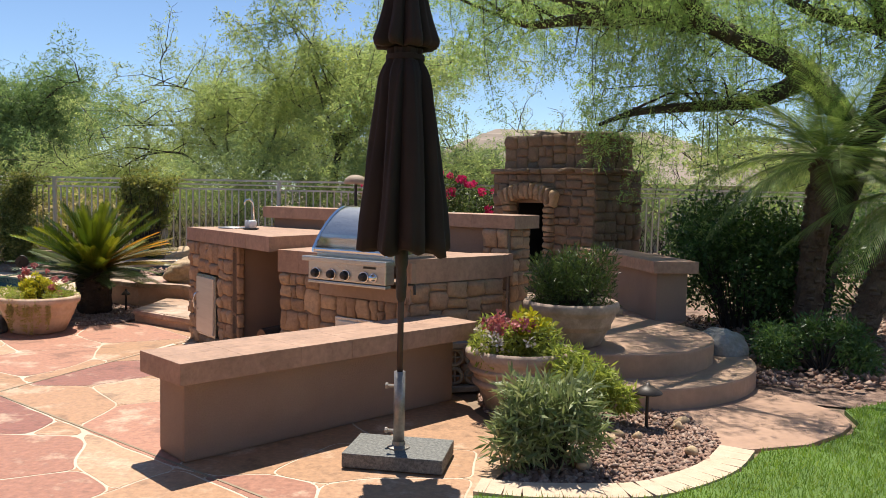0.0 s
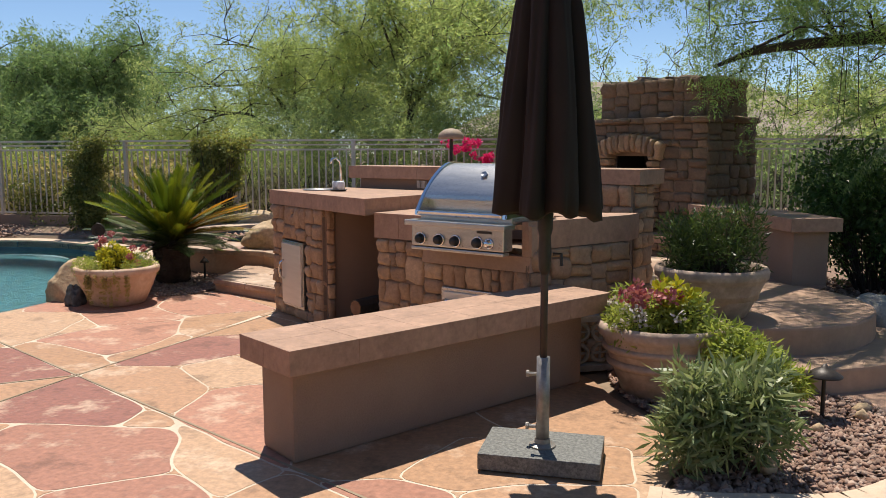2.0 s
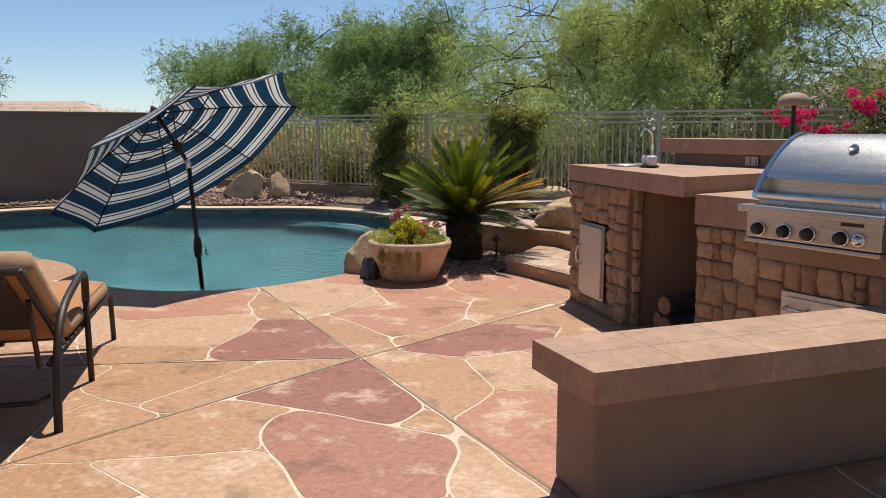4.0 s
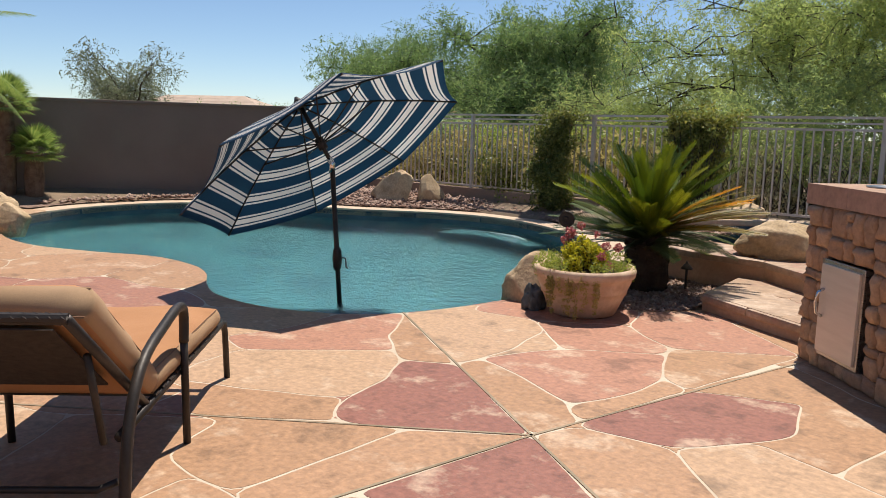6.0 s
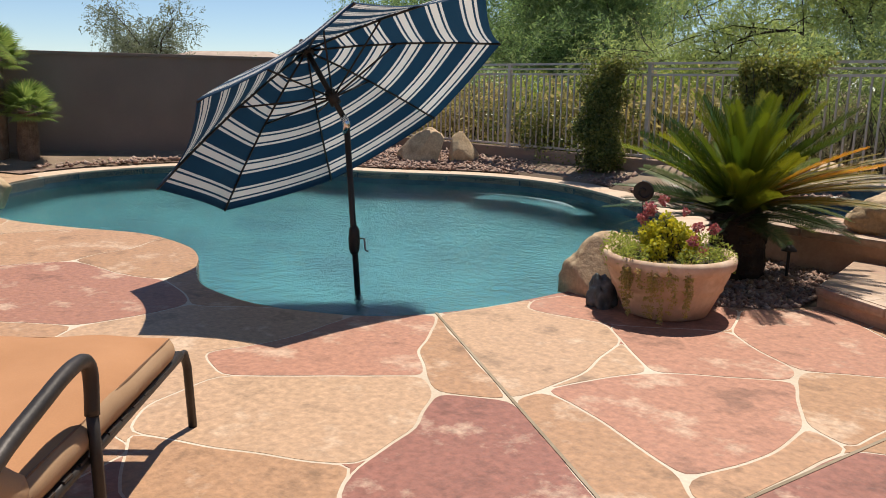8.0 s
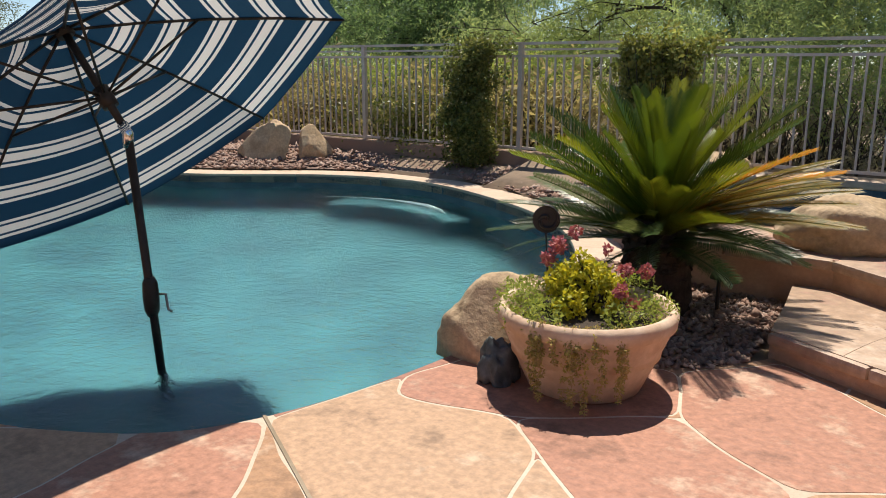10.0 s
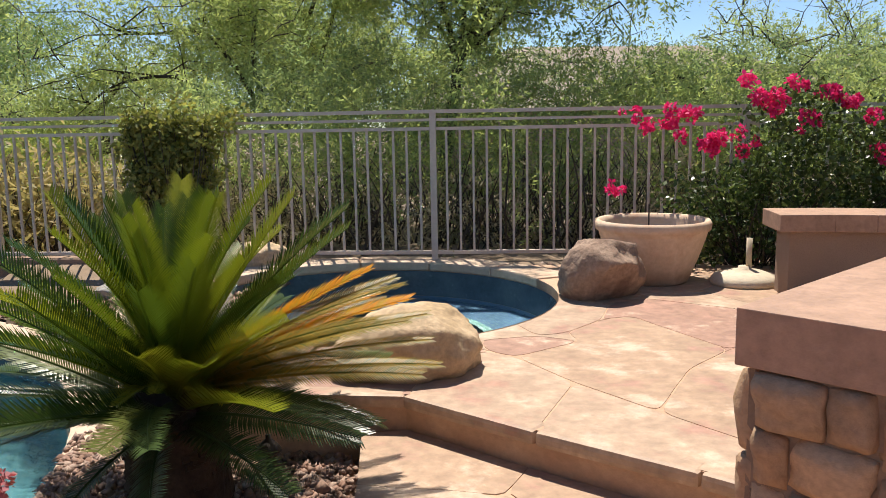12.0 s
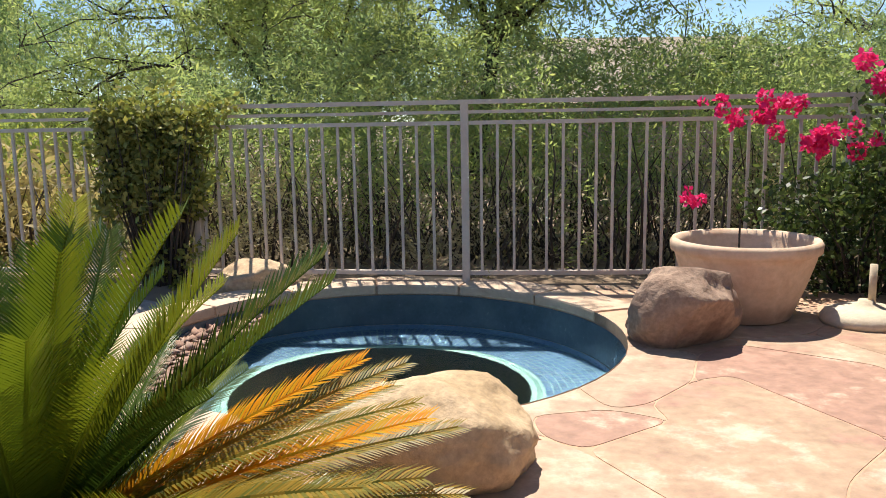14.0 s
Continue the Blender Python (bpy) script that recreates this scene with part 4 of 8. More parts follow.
tube(b, [(0.015, 0, 0.07), (0.05, 0.0, 0.09)], 0.006, 8)
part("lever", b, M_CHROME, tap, smooth=True)
soap = tagged(empty("soap_dish", pose(FX + 0.02, FY - 0.11, 1.066, 0, 0, -40)), "white ceramic soap dispenser pair on a dark dish", "soap dish")
part("dish", lathe(bmesh.new(), [(0.06, 0), (0.075, 0.012), (0.07, 0.014), (0.01, 0.01)], 24), M_BLACK, soap, smooth=True)
for dx in (-0.033, 0.033):
    part("cup", lathe(bmesh.new(), [(0.032, 0.012), (0.036, 0.04), (0.035, 0.075), (0.026, 0.084), (0.005, 0.085)], 18, (dx * 1.15, 0, 0)), M_SOAP, soap, smooth=True)
for i, (s, t, z, l) in enumerate(((1.2, 0.36, 0.07, 0.4), (1.32, 0.34, 0.075, 0.42), (1.27, 0.33, 0.2, 0.38), (1.45, 0.36, 0.07, 0.4))):
    lg = tagged(empty("firewood_log", Matrix.Translation((*on(C0, u1, s, w1, t), z)) @ Matrix.Rotation(math.atan2(w1[1], w1[0]) + 0.1 * i, 4, "Z")), "split firewood log in the counter niche", "log", "firewood")
    b = bmesh.new()
    tube(b, [(-l / 2, 0, 0), (0, 0.006, 0.004), (l / 2, 0, 0)], [0.066, 0.07, 0.064], 9)
    part("bark", b, M_BARK, lg)
    b = bmesh.new()
    tube(b, [(-l / 2 - 0.006, 0, 0), (-l / 2 + 0.01, 0, 0)], 0.06, 9)
    part("cut_end", b, M_WOODLOG, lg)

gcount = tagged(empty("grill_counter"), "stone-faced outdoor counter around the built-in grill", "counter")
P0 = (-1.02, 6.60)
u2 = unit((K0[0] - P0[0], K0[1] - P0[1]))
w2 = (-u2[1], u2[0])
ang2 = math.atan2(u2[1], u2[0])
u3 = unit((R0[0] - K0[0], R0[1] - K0[1]))
GMID = (-0.293, 6.107)
sg = (GMID[0] - P0[0]) * u2[0] + (GMID[1] - P0[1]) * u2[1]
# top in two lengths, left and right of the grill
LEFTP = [P0, on(P0, u2, sg - 0.37, w2, 0), on(P0, u2, sg - 0.37, w2, 0.92), (-0.60, 7.64)]
RIGHTP = [on(P0, u2, sg + 0.37, w2, 0), K0, R0, (0.80, 7.0), on(P0, u2, sg + 0.37, w2, 0.92)]
cap_tiles(gcount, LEFTP, u2, 0.79, 0.965, 0.33, 0.4)
cap_tiles(gcount, RIGHTP, u2, 0.79, 0.965, 0.36, 0.45)
part("core", prism(bmesh.new(), [on(P0, u2, 0.06, w2, 0.1), on(P0, u2, 1.2, w2, 0.1), on(R0, u3, -0.04, w2, 0.0), on(P0, u2, 0.9, w2, 0.85), on(P0, u2, 0.2, w2, 0.75)], 0.0, 0.75), M_MORTAR, gcount)
part("apron", boxbm((0, 0, 0), (0.86, 0.06, 0.1), Matrix.Translation((*on(P0, u2, sg, w2, 0.035), 0.70)) @ Matrix.Rotation(ang2, 4, "Z"), 0.004), M_CAPBED, gcount, "brown tile apron under the grill")
for s in (sg - 0.405, sg + 0.405):
    part("apron_side", boxbm((0, 0, 0), (0.07, 0.06, 0.19), Matrix.Translation((*on(P0, u2, s, w2, 0.035), 0.845)) @ Matrix.Rotation(ang2, 4, "Z"), 0.004), M_CAPBED, gcount)
clad(gcount, on(P0, u2, 0.02, w2, 0.05), on(P0, u2, sg - 0.42, w2, 0.05), 0.0, 0.785, 15, wmax=0.18, hmax=0.2)
clad(gcount, on(P0, u2, sg - 0.42, w2, 0.05), on(P0, u2, sg + 0.42, w2, 0.05), 0.0, 0.65, 16, holes=[(0.16, 0.72, 0.08, 0.5)], wmax=0.19, hmax=0.18)
clad(gcount, on(P0, u2, sg + 0.42, w2, 0.05), on(K0, u2, -0.02, w2, 0.05), 0.0, 0.785, 17, wmax=0.2, hmax=0.17)
clad(gcount, on(K0, u3, 0.03, u2, -0.04), on(R0, u3, 0.02, u2, -0.04), 0.0, 0.785, 18, wmax=0.26, hmax=0.17)
GM = Matrix.Translation((*on(P0, u2, sg + 0.02, w2, 0.02), 0)) @ Matrix.Rotation(ang2, 4, "Z")
steel_door(gcount, GM, 0.55, 0.08, 0.5, "h", "lower_door")

# raised bar behind
A0, B0 = (-1.84, 8.26), (0.80, 7.07)
ub = unit((B0[0] - A0[0], B0[1] - A0[1]))
wb_ = (-ub[1], ub[0])
LB = math.hypot(B0[0] - A0[0], B0[1] - A0[1])
bar = tagged(empty("bar_wall"), "raised stucco bar wall with brown tiled cap and stone end", "bar")
part("wall", prism(bmesh.new(), [on(A0, ub, 0.1, wb_, 0.06), on(A0, ub, LB - 0.12, wb_, 0.06), on(A0, ub, LB - 0.12, wb_, 0.34), on(A0, ub, 0.1, wb_, 0.34)], 0.0, 1.155), M_STUCCO, bar)
cap_tiles(bar, [on(A0, ub, 0, wb_, 0), on(A0, ub, LB, wb_, 0), on(A0, ub, LB, wb_, 0.42), on(A0, ub, 0, wb_, 0.42)], ub, 1.155, 1.265, 0.42)
clad(bar, on(A0, ub, LB - 0.3, wb_, 0.04), on(A0, ub, LB - 0.07, wb_, 0.04), 0.0, 1.15, 21, wmax=0.24, hmax=0.16)
clad(bar, on(A0, ub, LB - 0.09, wb_, 0.05), on(A0, ub, LB - 0.09, wb_, 0.36), 0.0, 1.15, 22, wmax=0.24, hmax=0.16)
outlet = tagged(empty("outlet_box", Matrix.Translation((*on(A0, ub, 0.85, wb_, 0.05), 1.11)) @ Matrix.Rotation(math.atan2(ub[1], ub[0]), 4, "Z")), "grey weatherproof outlet cover on the bar wall", "outlet")
part("plate", boxbm((0, -0.004, 0), (0.11, 0.012, 0.07), None, 0.003), M_STEEL, outlet)
for dx in (-0.025, 0.025):
    part("cover", boxbm((dx, -0.014, 0), (0.036, 0.012, 0.05), None, 0.003), M_FENCE, outlet)
lamp = tagged(empty("dome_lamp", pose(-0.78, 7.93, 1.265)), "mushroom dome garden lamp on a thin post behind the bar", "lamp")
b = bmesh.new()
tube(b, [(0, 0, 0), (0, 0, 0.24)], 0.014, 10)
part("post", b, M_BRONZE, lamp)
part("dome", lathe(bmesh.new(), [(0.105, 0.235), (0.112, 0.25), (0.1, 0.285), (0.06, 0.315), (0.01, 0.325)], 28), M_LAMPCAP, lamp, smooth=True)

part("back_strip", prism(bmesh.new(), [on(P0, u2, sg - 0.367, w2, 0.56), on(P0, u2, sg + 0.367, w2, 0.56), on(P0, u2, sg + 0.367, w2, 0.92), on(P0, u2, sg - 0.367, w2, 0.92)], 0.85, 0.962, 0.004), M_CAP, gcount)

# the grill, dropped into the counter
GR = tagged(empty("gas_grill", Matrix.Translation((*GMID, 0)) @ Matrix.Rotation(ang2, 4, "Z")), "built-in stainless steel gas grill with closed hood", "grill")
W = 0.72
b = boxbm((0, 0.02, 0.858), (W, 0.1, 0.135), None, 0.008)
part("control_panel", b, M_STEEL, GR)
part("drip_tray", boxbm((0, 0.0, 0.775), (W, 0.07, 0.022), None, 0.006), M_STEEL, GR)
part("top_trim", boxbm((0, -0.01, 0.94), (W + 0.06, 0.12, 0.035), None, 0.006), M_STEEL, GR)
part("firebox", boxbm((0, 0.31, 0.97), (W, 0.5, 0.05), None, 0.006), M_STEEL, GR)
# hood: a swept shell over a set-back front panel, between two thick polished end plates
def sheet(prof, x0, x1, bevel):
    bm = bmesh.new()
    ls = [bm.verts.new((x0, y, z)) for y, z in prof]
    rs = [bm.verts.new((x1, y, z)) for y, z in prof]
    for i in range(len(prof) - 1):
        bm.faces.new((ls[i], ls[i + 1], rs[i + 1], rs[i]))
    bm.faces.new((ls[-1], ls[0], rs[0], rs[-1]))
    bm.faces.new(ls)
    bm.faces.new(rs[::-1])
    bmesh.ops.recalc_face_normals(bm, faces=bm.faces)
    bmesh.ops.bevel(bm, geom=[e for e in bm.edges if e.calc_face_angle(0) > 1.2], offset=bevel, segments=2, affect="EDGES")
    return bm
def arc(y0, z0, y1, z1, n=9, lift=0.75):
    return [(y0 + (y1 - y0) * q, z0 + (z1 - z0) * math.sin(q * math.pi / 2) ** lift) for q in [i / n for i in range(n + 1)]]
hood = part("hood", sheet([(0.1, 0.99), (0.1, 1.085), (0.065, 1.09)] + arc(0.07, 1.115, 0.4, 1.315, 30, 0.9) + [(0.47, 1.31), (0.54, 1.275), (0.55, 0.99)], -W / 2 + 0.03, W / 2 - 0.03, 0.006), M_STEEL, GR, "rounded stainless hood")
for x in (-W / 2 + 0.018, W / 2 - 0.018):
    part("hood_end", sheet([(-0.005, 0.985), (0.0, 1.015)] + arc(0.025, 1.05, 0.4, 1.327, 30, 0.85) + [(0.48, 1.32), (0.553, 1.28), (0.56, 0.985)], x - 0.017, x + 0.017, 0.006), M_CHROME, hood, "polished steel hood end plate")
b = bmesh.new()
box(b, (0, 0.012, 1.002), (W - 0.06, 0.05, 0.034), None, 0.01)
part("handle", b, M_CHROME, hood, "polished bar along the hood front")
part("gauge", lathe(bmesh.new(), [(0.024, 0.0), (0.024, 0.01), (0.02, 0.013), (0.004, 0.009)], 20, (0, 0, 0)), M_STEEL, hood, "round thermometer", at=Matrix.Translation((0.06, 0.2, 1.245)) @ Matrix.Rotation(radians(48), 4, "X"))
part("name_plate", boxbm((0.22, -0.033, 0.905), (0.11, 0.004, 0.016), None, 0.001), M_BLACK, GR, "small dark maker's plate")
for i, x in enumerate((-0.28, -0.13, 0.0, 0.17, 0.255)):
    r = 0.027 if i < 4 else 0.02
    kb = lathe(bmesh.new(), [(r + 0.008, 0.0), (r + 0.008, 0.006), (r, 0.008), (r, 0.03), (r - 0.004, 0.036), (0.003, 0.037)], 22)
    kn = part("knob", kb, M_BLACK if i < 4 else M_CHROME, GR, "black control knob" if i < 4 else "small chrome knob", True, Matrix.Translation((x, -0.032, 0.838)) @ Matrix.Rotation(radians(90), 4, "X"))
    part("bezel", lathe(bmesh.new(), [(r + 0.014, 0.0), (r + 0.014, 0.004), (r + 0.006, 0.007), (r + 0.002, 0.002)], 22), M_CHROME, kn, smooth=True)

# ---------------------------------------------------------------- fireplace
fp = tagged(empty("fireplace"), "large ledge-stone outdoor fireplace with arched opening", "fireplace")
F0, F1 = (0.18, 11.02), (1.46, 10.12)
uf = unit((F1[0] - F0[0], F1[1] - F0[1]))
wf = (-uf[1], uf[0])
LF = math.hypot(F1[0] - F0[0], F1[1] - F0[1])
DEP = 0.98
OP = (0.33, 0.9, 0.55, 1.34)
def fpp(s, t):
    return on(F0, uf, s, wf, t)
bm = bmesh.new()
prism(bm, [fpp(0.04, 0.05), fpp(OP[0], 0.05), fpp(OP[0], DEP), fpp(0.04, DEP)], 0.0, 1.72)
prism(bm, [fpp(OP[1], 0.05), fpp(LF - 0.04, 0.05), fpp(LF - 0.04, DEP), fpp(OP[1], DEP)], 0.0, 1.72)
prism(bm, [fpp(OP[0], 0.05), fpp(OP[1], 0.05), fpp(OP[1], DEP), fpp(OP[0], DEP)], OP[3], 1.72)
prism(bm, [fpp(OP[0], 0.05), fpp(OP[1], 0.05), fpp(OP[1], DEP), fpp(OP[0], DEP)], 0.0, OP[2])
part("core", bm, M_MORTAR, fp)
part("firebox_back", prism(bmesh.new(), [fpp(OP[0], 0.6), fpp(OP[1], 0.6), fpp(OP[1], 0.7), fpp(OP[0], 0.7)], OP[2], OP[3]), M_SOOT, fp)
for s in (OP[0], OP[1] - 0.02):
    part("firebox_side", prism(bmesh.new(), [fpp(s, 0.1), fpp(s + 0.02, 0.1), fpp(s + 0.02, 0.6), fpp(s, 0.6)], OP[2], OP[3]), M_SOOT, fp)
part("firebox_floor", prism(bmesh.new(), [fpp(OP[0] + 0.02, 0.08), fpp(OP[1] - 0.02, 0.08), fpp(OP[1] - 0.02, 0.6), fpp(OP[0] + 0.02, 0.6)], OP[2], OP[2] + 0.01), M_SOOT, fp)
clad(fp, fpp(0, 0.03), fpp(LF, 0.03), 0.0, 1.7, 31, STONES_SHADED, 0.3, 0.18, holes=[(OP[0] - 0.08, OP[1] + 0.08, OP[2], OP[3] + 0.1)], proud=0.05)
clad(fp, fpp(LF - 0.03, 0.0), fpp(LF - 0.03, DEP), 0.0, 1.7, 32, STONES_SHADED, 0.32, 0.2, proud=0.05)
clad(fp, fpp(0.03, DEP), fpp(0.03, 0.0), 0.0, 1.7, 33, STONES_SHADED, 0.32, 0.2, proud=0.05)
rotf = math.degrees(math.atan2(uf[1], uf[0]))
g = random.Random(5)
for side in (OP[0] - 0.04, OP[1] + 0.04):
    z = OP[2]
    while z < OP[3] - 0.02:
        h = g.uniform(0.05, 0.085)
        x, y = fpp(side, -0.02)
        ob = piece("jamb_stone", g.choice(STONES), fp, pose(x, y, z + h / 2, 0, 0, rotf + g.uniform(-3, 3)))
        ob.scale = (g.uniform(0.09, 0.13), 0.16, h * 0.95)
        z += h
for k in range(11):
    q = -1 + 2 * k / 10
    x, y = fpp((OP[0] + OP[1]) / 2 + q * 0.4, -0.025)
    z = OP[3] + 0.06 + 0.09 * (1 - q * q)
    ob = piece("arch_stone", g.choice(STONES), fp, pose(x, y, z, 0, q * 16, rotf))
    ob.scale = (0.082, 0.17, 0.2)
# ledge course, upper block and its broken top
for (a, b_) in ((fpp(-0.04, 0.0), fpp(LF + 0.04, 0.0)), (fpp(LF, -0.02), fpp(LF, DEP + 0.02))):
    clad(fp, a, b_, 1.7, 1.765, 41, STONES_SHADED, 0.36, 0.09, proud=0.12)
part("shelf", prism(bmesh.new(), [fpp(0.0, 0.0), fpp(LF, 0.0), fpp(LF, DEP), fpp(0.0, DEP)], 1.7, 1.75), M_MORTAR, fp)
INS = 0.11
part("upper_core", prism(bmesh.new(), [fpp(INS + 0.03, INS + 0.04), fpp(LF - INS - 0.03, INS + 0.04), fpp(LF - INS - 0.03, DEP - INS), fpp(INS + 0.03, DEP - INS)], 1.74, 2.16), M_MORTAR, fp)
clad(fp, fpp(INS, INS), fpp(LF - INS, INS), 1.75, 2.18, 43, STONES_SHADED, 0.26, 0.22, proud=0.05)
clad(fp, fpp(LF - INS, INS), fpp(LF - INS, DEP - INS), 1.75, 2.18, 44, STONES_SHADED, 0.3, 0.22, proud=0.05)
clad(fp, fpp(INS, DEP - INS), fpp(INS, INS), 1.75, 2.18, 45, STONES_SHADED, 0.3, 0.22, proud=0.05)
for k in range(9):
    x, y = fpp(g.uniform(0.35, LF - 0.35), g.uniform(0.25, DEP - 0.3))
    ob = piece("top_stone", g.choice(STONES_SHADED), fp, pose(x, y, 2.19, g.uniform(-12, 12), g.uniform(-12, 12), g.uniform(0, 180)))
    ob.scale = (g.uniform(0.2, 0.36), g.uniform(0.18, 0.3), 0.07)
hearth = tagged(empty("hearth"), "raised stone hearth with tiled top before the fireplace", "hearth")
HP = [fpp(-0.15, -0.42), fpp(LF + 0.05, -0.42), fpp(LF + 0.05, 0.0), fpp(-0.15, 0.0)]
part("core", prism(bmesh.new(), shrink(HP, 0.06), 0.25, 0.44), M_MORTAR, hearth)
cap_tiles(hearth, HP, uf, 0.43, 0.5, 0.4)
clad(hearth, fpp(-0.12, -0.38), fpp(LF, -0.38), 0.27, 0.43, 47, STONES_SHADED, 0.26, 0.15)

# curved seat walls either side of the fireplace
def seat_run(pts, label):
    ob = tagged(empty("seat_wall"), label, "wall", "fireplace seat walls")
    c = [(v.x, v.y) for v in spline(pts, 5, False)]
    def band(h0, h1, hw, mat, name, bev, a, b):
        L_, R_ = [], []
        for i in range(a, b + 1):
            p, q = c[max(i - 1, 0)], c[min(i + 1, len(c) - 1)]
            d = unit((q[0] - p[0], q[1] - p[1]))
            L_.append((c[i][0] - d[1] * hw, c[i][1] + d[0] * hw))
            R_.append((c[i][0] + d[1] * hw, c[i][1] - d[0] * hw))
        part(name, prism(bmesh.new(), L_ + R_[::-1], h0, h1, bev), mat, ob)
    band(0.2, 0.74, 0.15, M_STUCCO, "body", 0.0, 0, len(c) - 1)
    n = len(c) - 1
    d0, d1 = unit((c[0][0] - c[1][0], c[0][1] - c[1][1])), unit((c[-1][0] - c[-2][0], c[-1][1] - c[-2][1]))
    c[0] = (c[0][0] + d0[0] * 0.08, c[0][1] + d0[1] * 0.08)
    c[-1] = (c[-1][0] + d1[0] * 0.08, c[-1][1] + d1[1] * 0.08)
    for k in range(0, n, 3):
        band(0.738, 0.85, 0.22, M_CAP, "cap_tile", 0.006, k, min(k + 3, n))
    return ob


seat_run([(1.5, 9.95), (1.72, 9.5), (1.95, 8.95), (2.17, 8.32)], "curved brown stucco seat wall right beside the fireplace steps")
seat_run([(-1.06, 11.53), (-0.6, 11.5), (-0.2, 11.36), (0.12, 11.18)], "brown stucco seat wall by the spa and empty pot")

# ---------------------------------------------------------------- closed brown umbrella on its stone base
umb = tagged(empty("patio_umbrella", pose(0.42, 4.70, 0)), "closed dark brown patio umbrella in a granite base", "umbrella")
base = part("base_slab", boxbm((0, 0.02, 0.045), (0.53, 0.36, 0.075), None, 0.006), M_GRANITE, umb, "speckled grey granite slab")
part("underplate", boxbm((0, 0.02, 0.006), (0.5, 0.33, 0.008)), M_BLACK, base)
b = bmesh.new()
tube(b, [(0, 0, 0.08), (0, 0, 0.49)], 0.03, 18)
sleeve = part("sleeve", b, M_GREYSTEEL, umb, "grey steel pole sleeve", True)
for z in (0.17, 0.41):
    b = bmesh.new()
    tube(b, [(-0.03, 0, z), (-0.062, 0, z)], 0.009, 8)
    tube(b, [(-0.062, 0, z), (-0.075, 0, z)], 0.016, 8)
    part("thumb_screw", b, M_GREYSTEEL, sleeve)
part("foot_ring", lathe(bmesh.new(), [(0.06, 0.08), (0.06, 0.09), (0.036, 0.1), (0.034, 0.12)], 20), M_GREYSTEEL, umb)
b = bmesh.new()
tube(b, [(0, 0, 0.45), (0, 0, 0.7), (0, 0, 2.7)], 0.0165, 14)
part("pole", b, M_POLE, umb, "dark bronze pole", True)
part("crank_box", lathe(bmesh.new(), [(0.018, 0.86), (0.026, 0.885), (0.029, 0.96), (0.026, 1.03), (0.034, 1.06), (0.034, 1.13), (0.024, 1.16)], 18), M_BRONZE, umb, smooth=True)
b = bmesh.new()
tube(b, [(0.035, 0, 0.95), (0.07, 0, 0.95), (0.075, -0.01, 0.9)], 0.008, 8)
part("crank_handle", b, M_BRONZE, umb)


def folded(prof, folds, depth, seed, closed_top=True):
    bm = bmesh.new()
    n = 200
    o = Vector((seed * 1.37, 0.4, 0))
    rings = []
    for r, z, k in prof:
        vs = []
        for i in range(n):
            a = 2 * math.pi * i / n
            u = Vector((math.cos(a), math.sin(a), 0))
            ph = 0.55 * noise.noise(u * 1.7 + o + Vector((0, 0, z * 0.5)))
            w = abs(math.sin(folds / 2 * a + ph * 2)) ** 0.7
            crease = noise.noise(u * 5 + o + Vector((0, 0, z * 1.1))) * 0.13 + noise.noise(u * 9 + o + Vector((0, 0, z * 3.5))) * 0.05 + noise.noise(u * 6 + o + Vector((0, 0, z * 14))) * 0.022
            rr = r * (1 - depth * k * (1 - w)) * (1 + crease * (0.4 + 0.6 * k))
            vs.append(bm.verts.new((rr * math.cos(a + 0.12 * z), rr * math.sin(a + 0.12 * z), z + k * (0.045 * noise.noise(u * 2.2 + o) + 0.012 * math.sin(folds * a)) * (1 if z < 1.4 else 0.25))))
        rings.append(vs)
    for r0, r1 in zip(rings, rings[1:]):
        for i in range(n):
            bm.faces.new((r0[i], r0[(i + 1) % n], r1[(i + 1) % n], r1[i]))
    return bm


part("canopy", folded([(0.06, 1.25, 0.2), (0.13, 1.17, 0.6), (0.215, 1.125, 1), (0.25, 1.135, 1), (0.246, 1.2, 1), (0.234, 1.3, 1), (0.222, 1.4, 1), (0.21, 1.5, 0.95), (0.198, 1.6, 0.9), (0.184, 1.7, 0.85), (0.17, 1.8, 0.8), (0.156, 1.9, 0.75),
                       (0.147, 1.97, 0.65), (0.138, 2.02, 0.55), (0.122, 2.06, 0.5), (0.1, 2.095, 0.4), (0.09, 2.12, 0.4), (0.095, 2.16, 0.3)], 8, 0.42, 3), M_BROWNCLOTH, umb, "folded dark brown canvas canopy", True)
part("vent_flap", folded([(0.06, 2.2, 0.3), (0.12, 2.165, 0.8), (0.168, 2.17, 1), (0.174, 2.2, 1), (0.156, 2.25, 0.9), (0.132, 2.33, 0.8), (0.112, 2.42, 0.7), (0.1, 2.52, 0.5), (0.07, 2.62, 0.4), (0.03, 2.7, 0.2)], 8, 0.42, 9), M_BROWNCLOTH, umb, "upper vent tier of brown canvas", True)
part("strap", lathe(bmesh.new(), [(0.08, 2.1), (0.1, 2.105), (0.1, 2.13), (0.08, 2.135)], 28), M_BROWNCLOTH, umb)

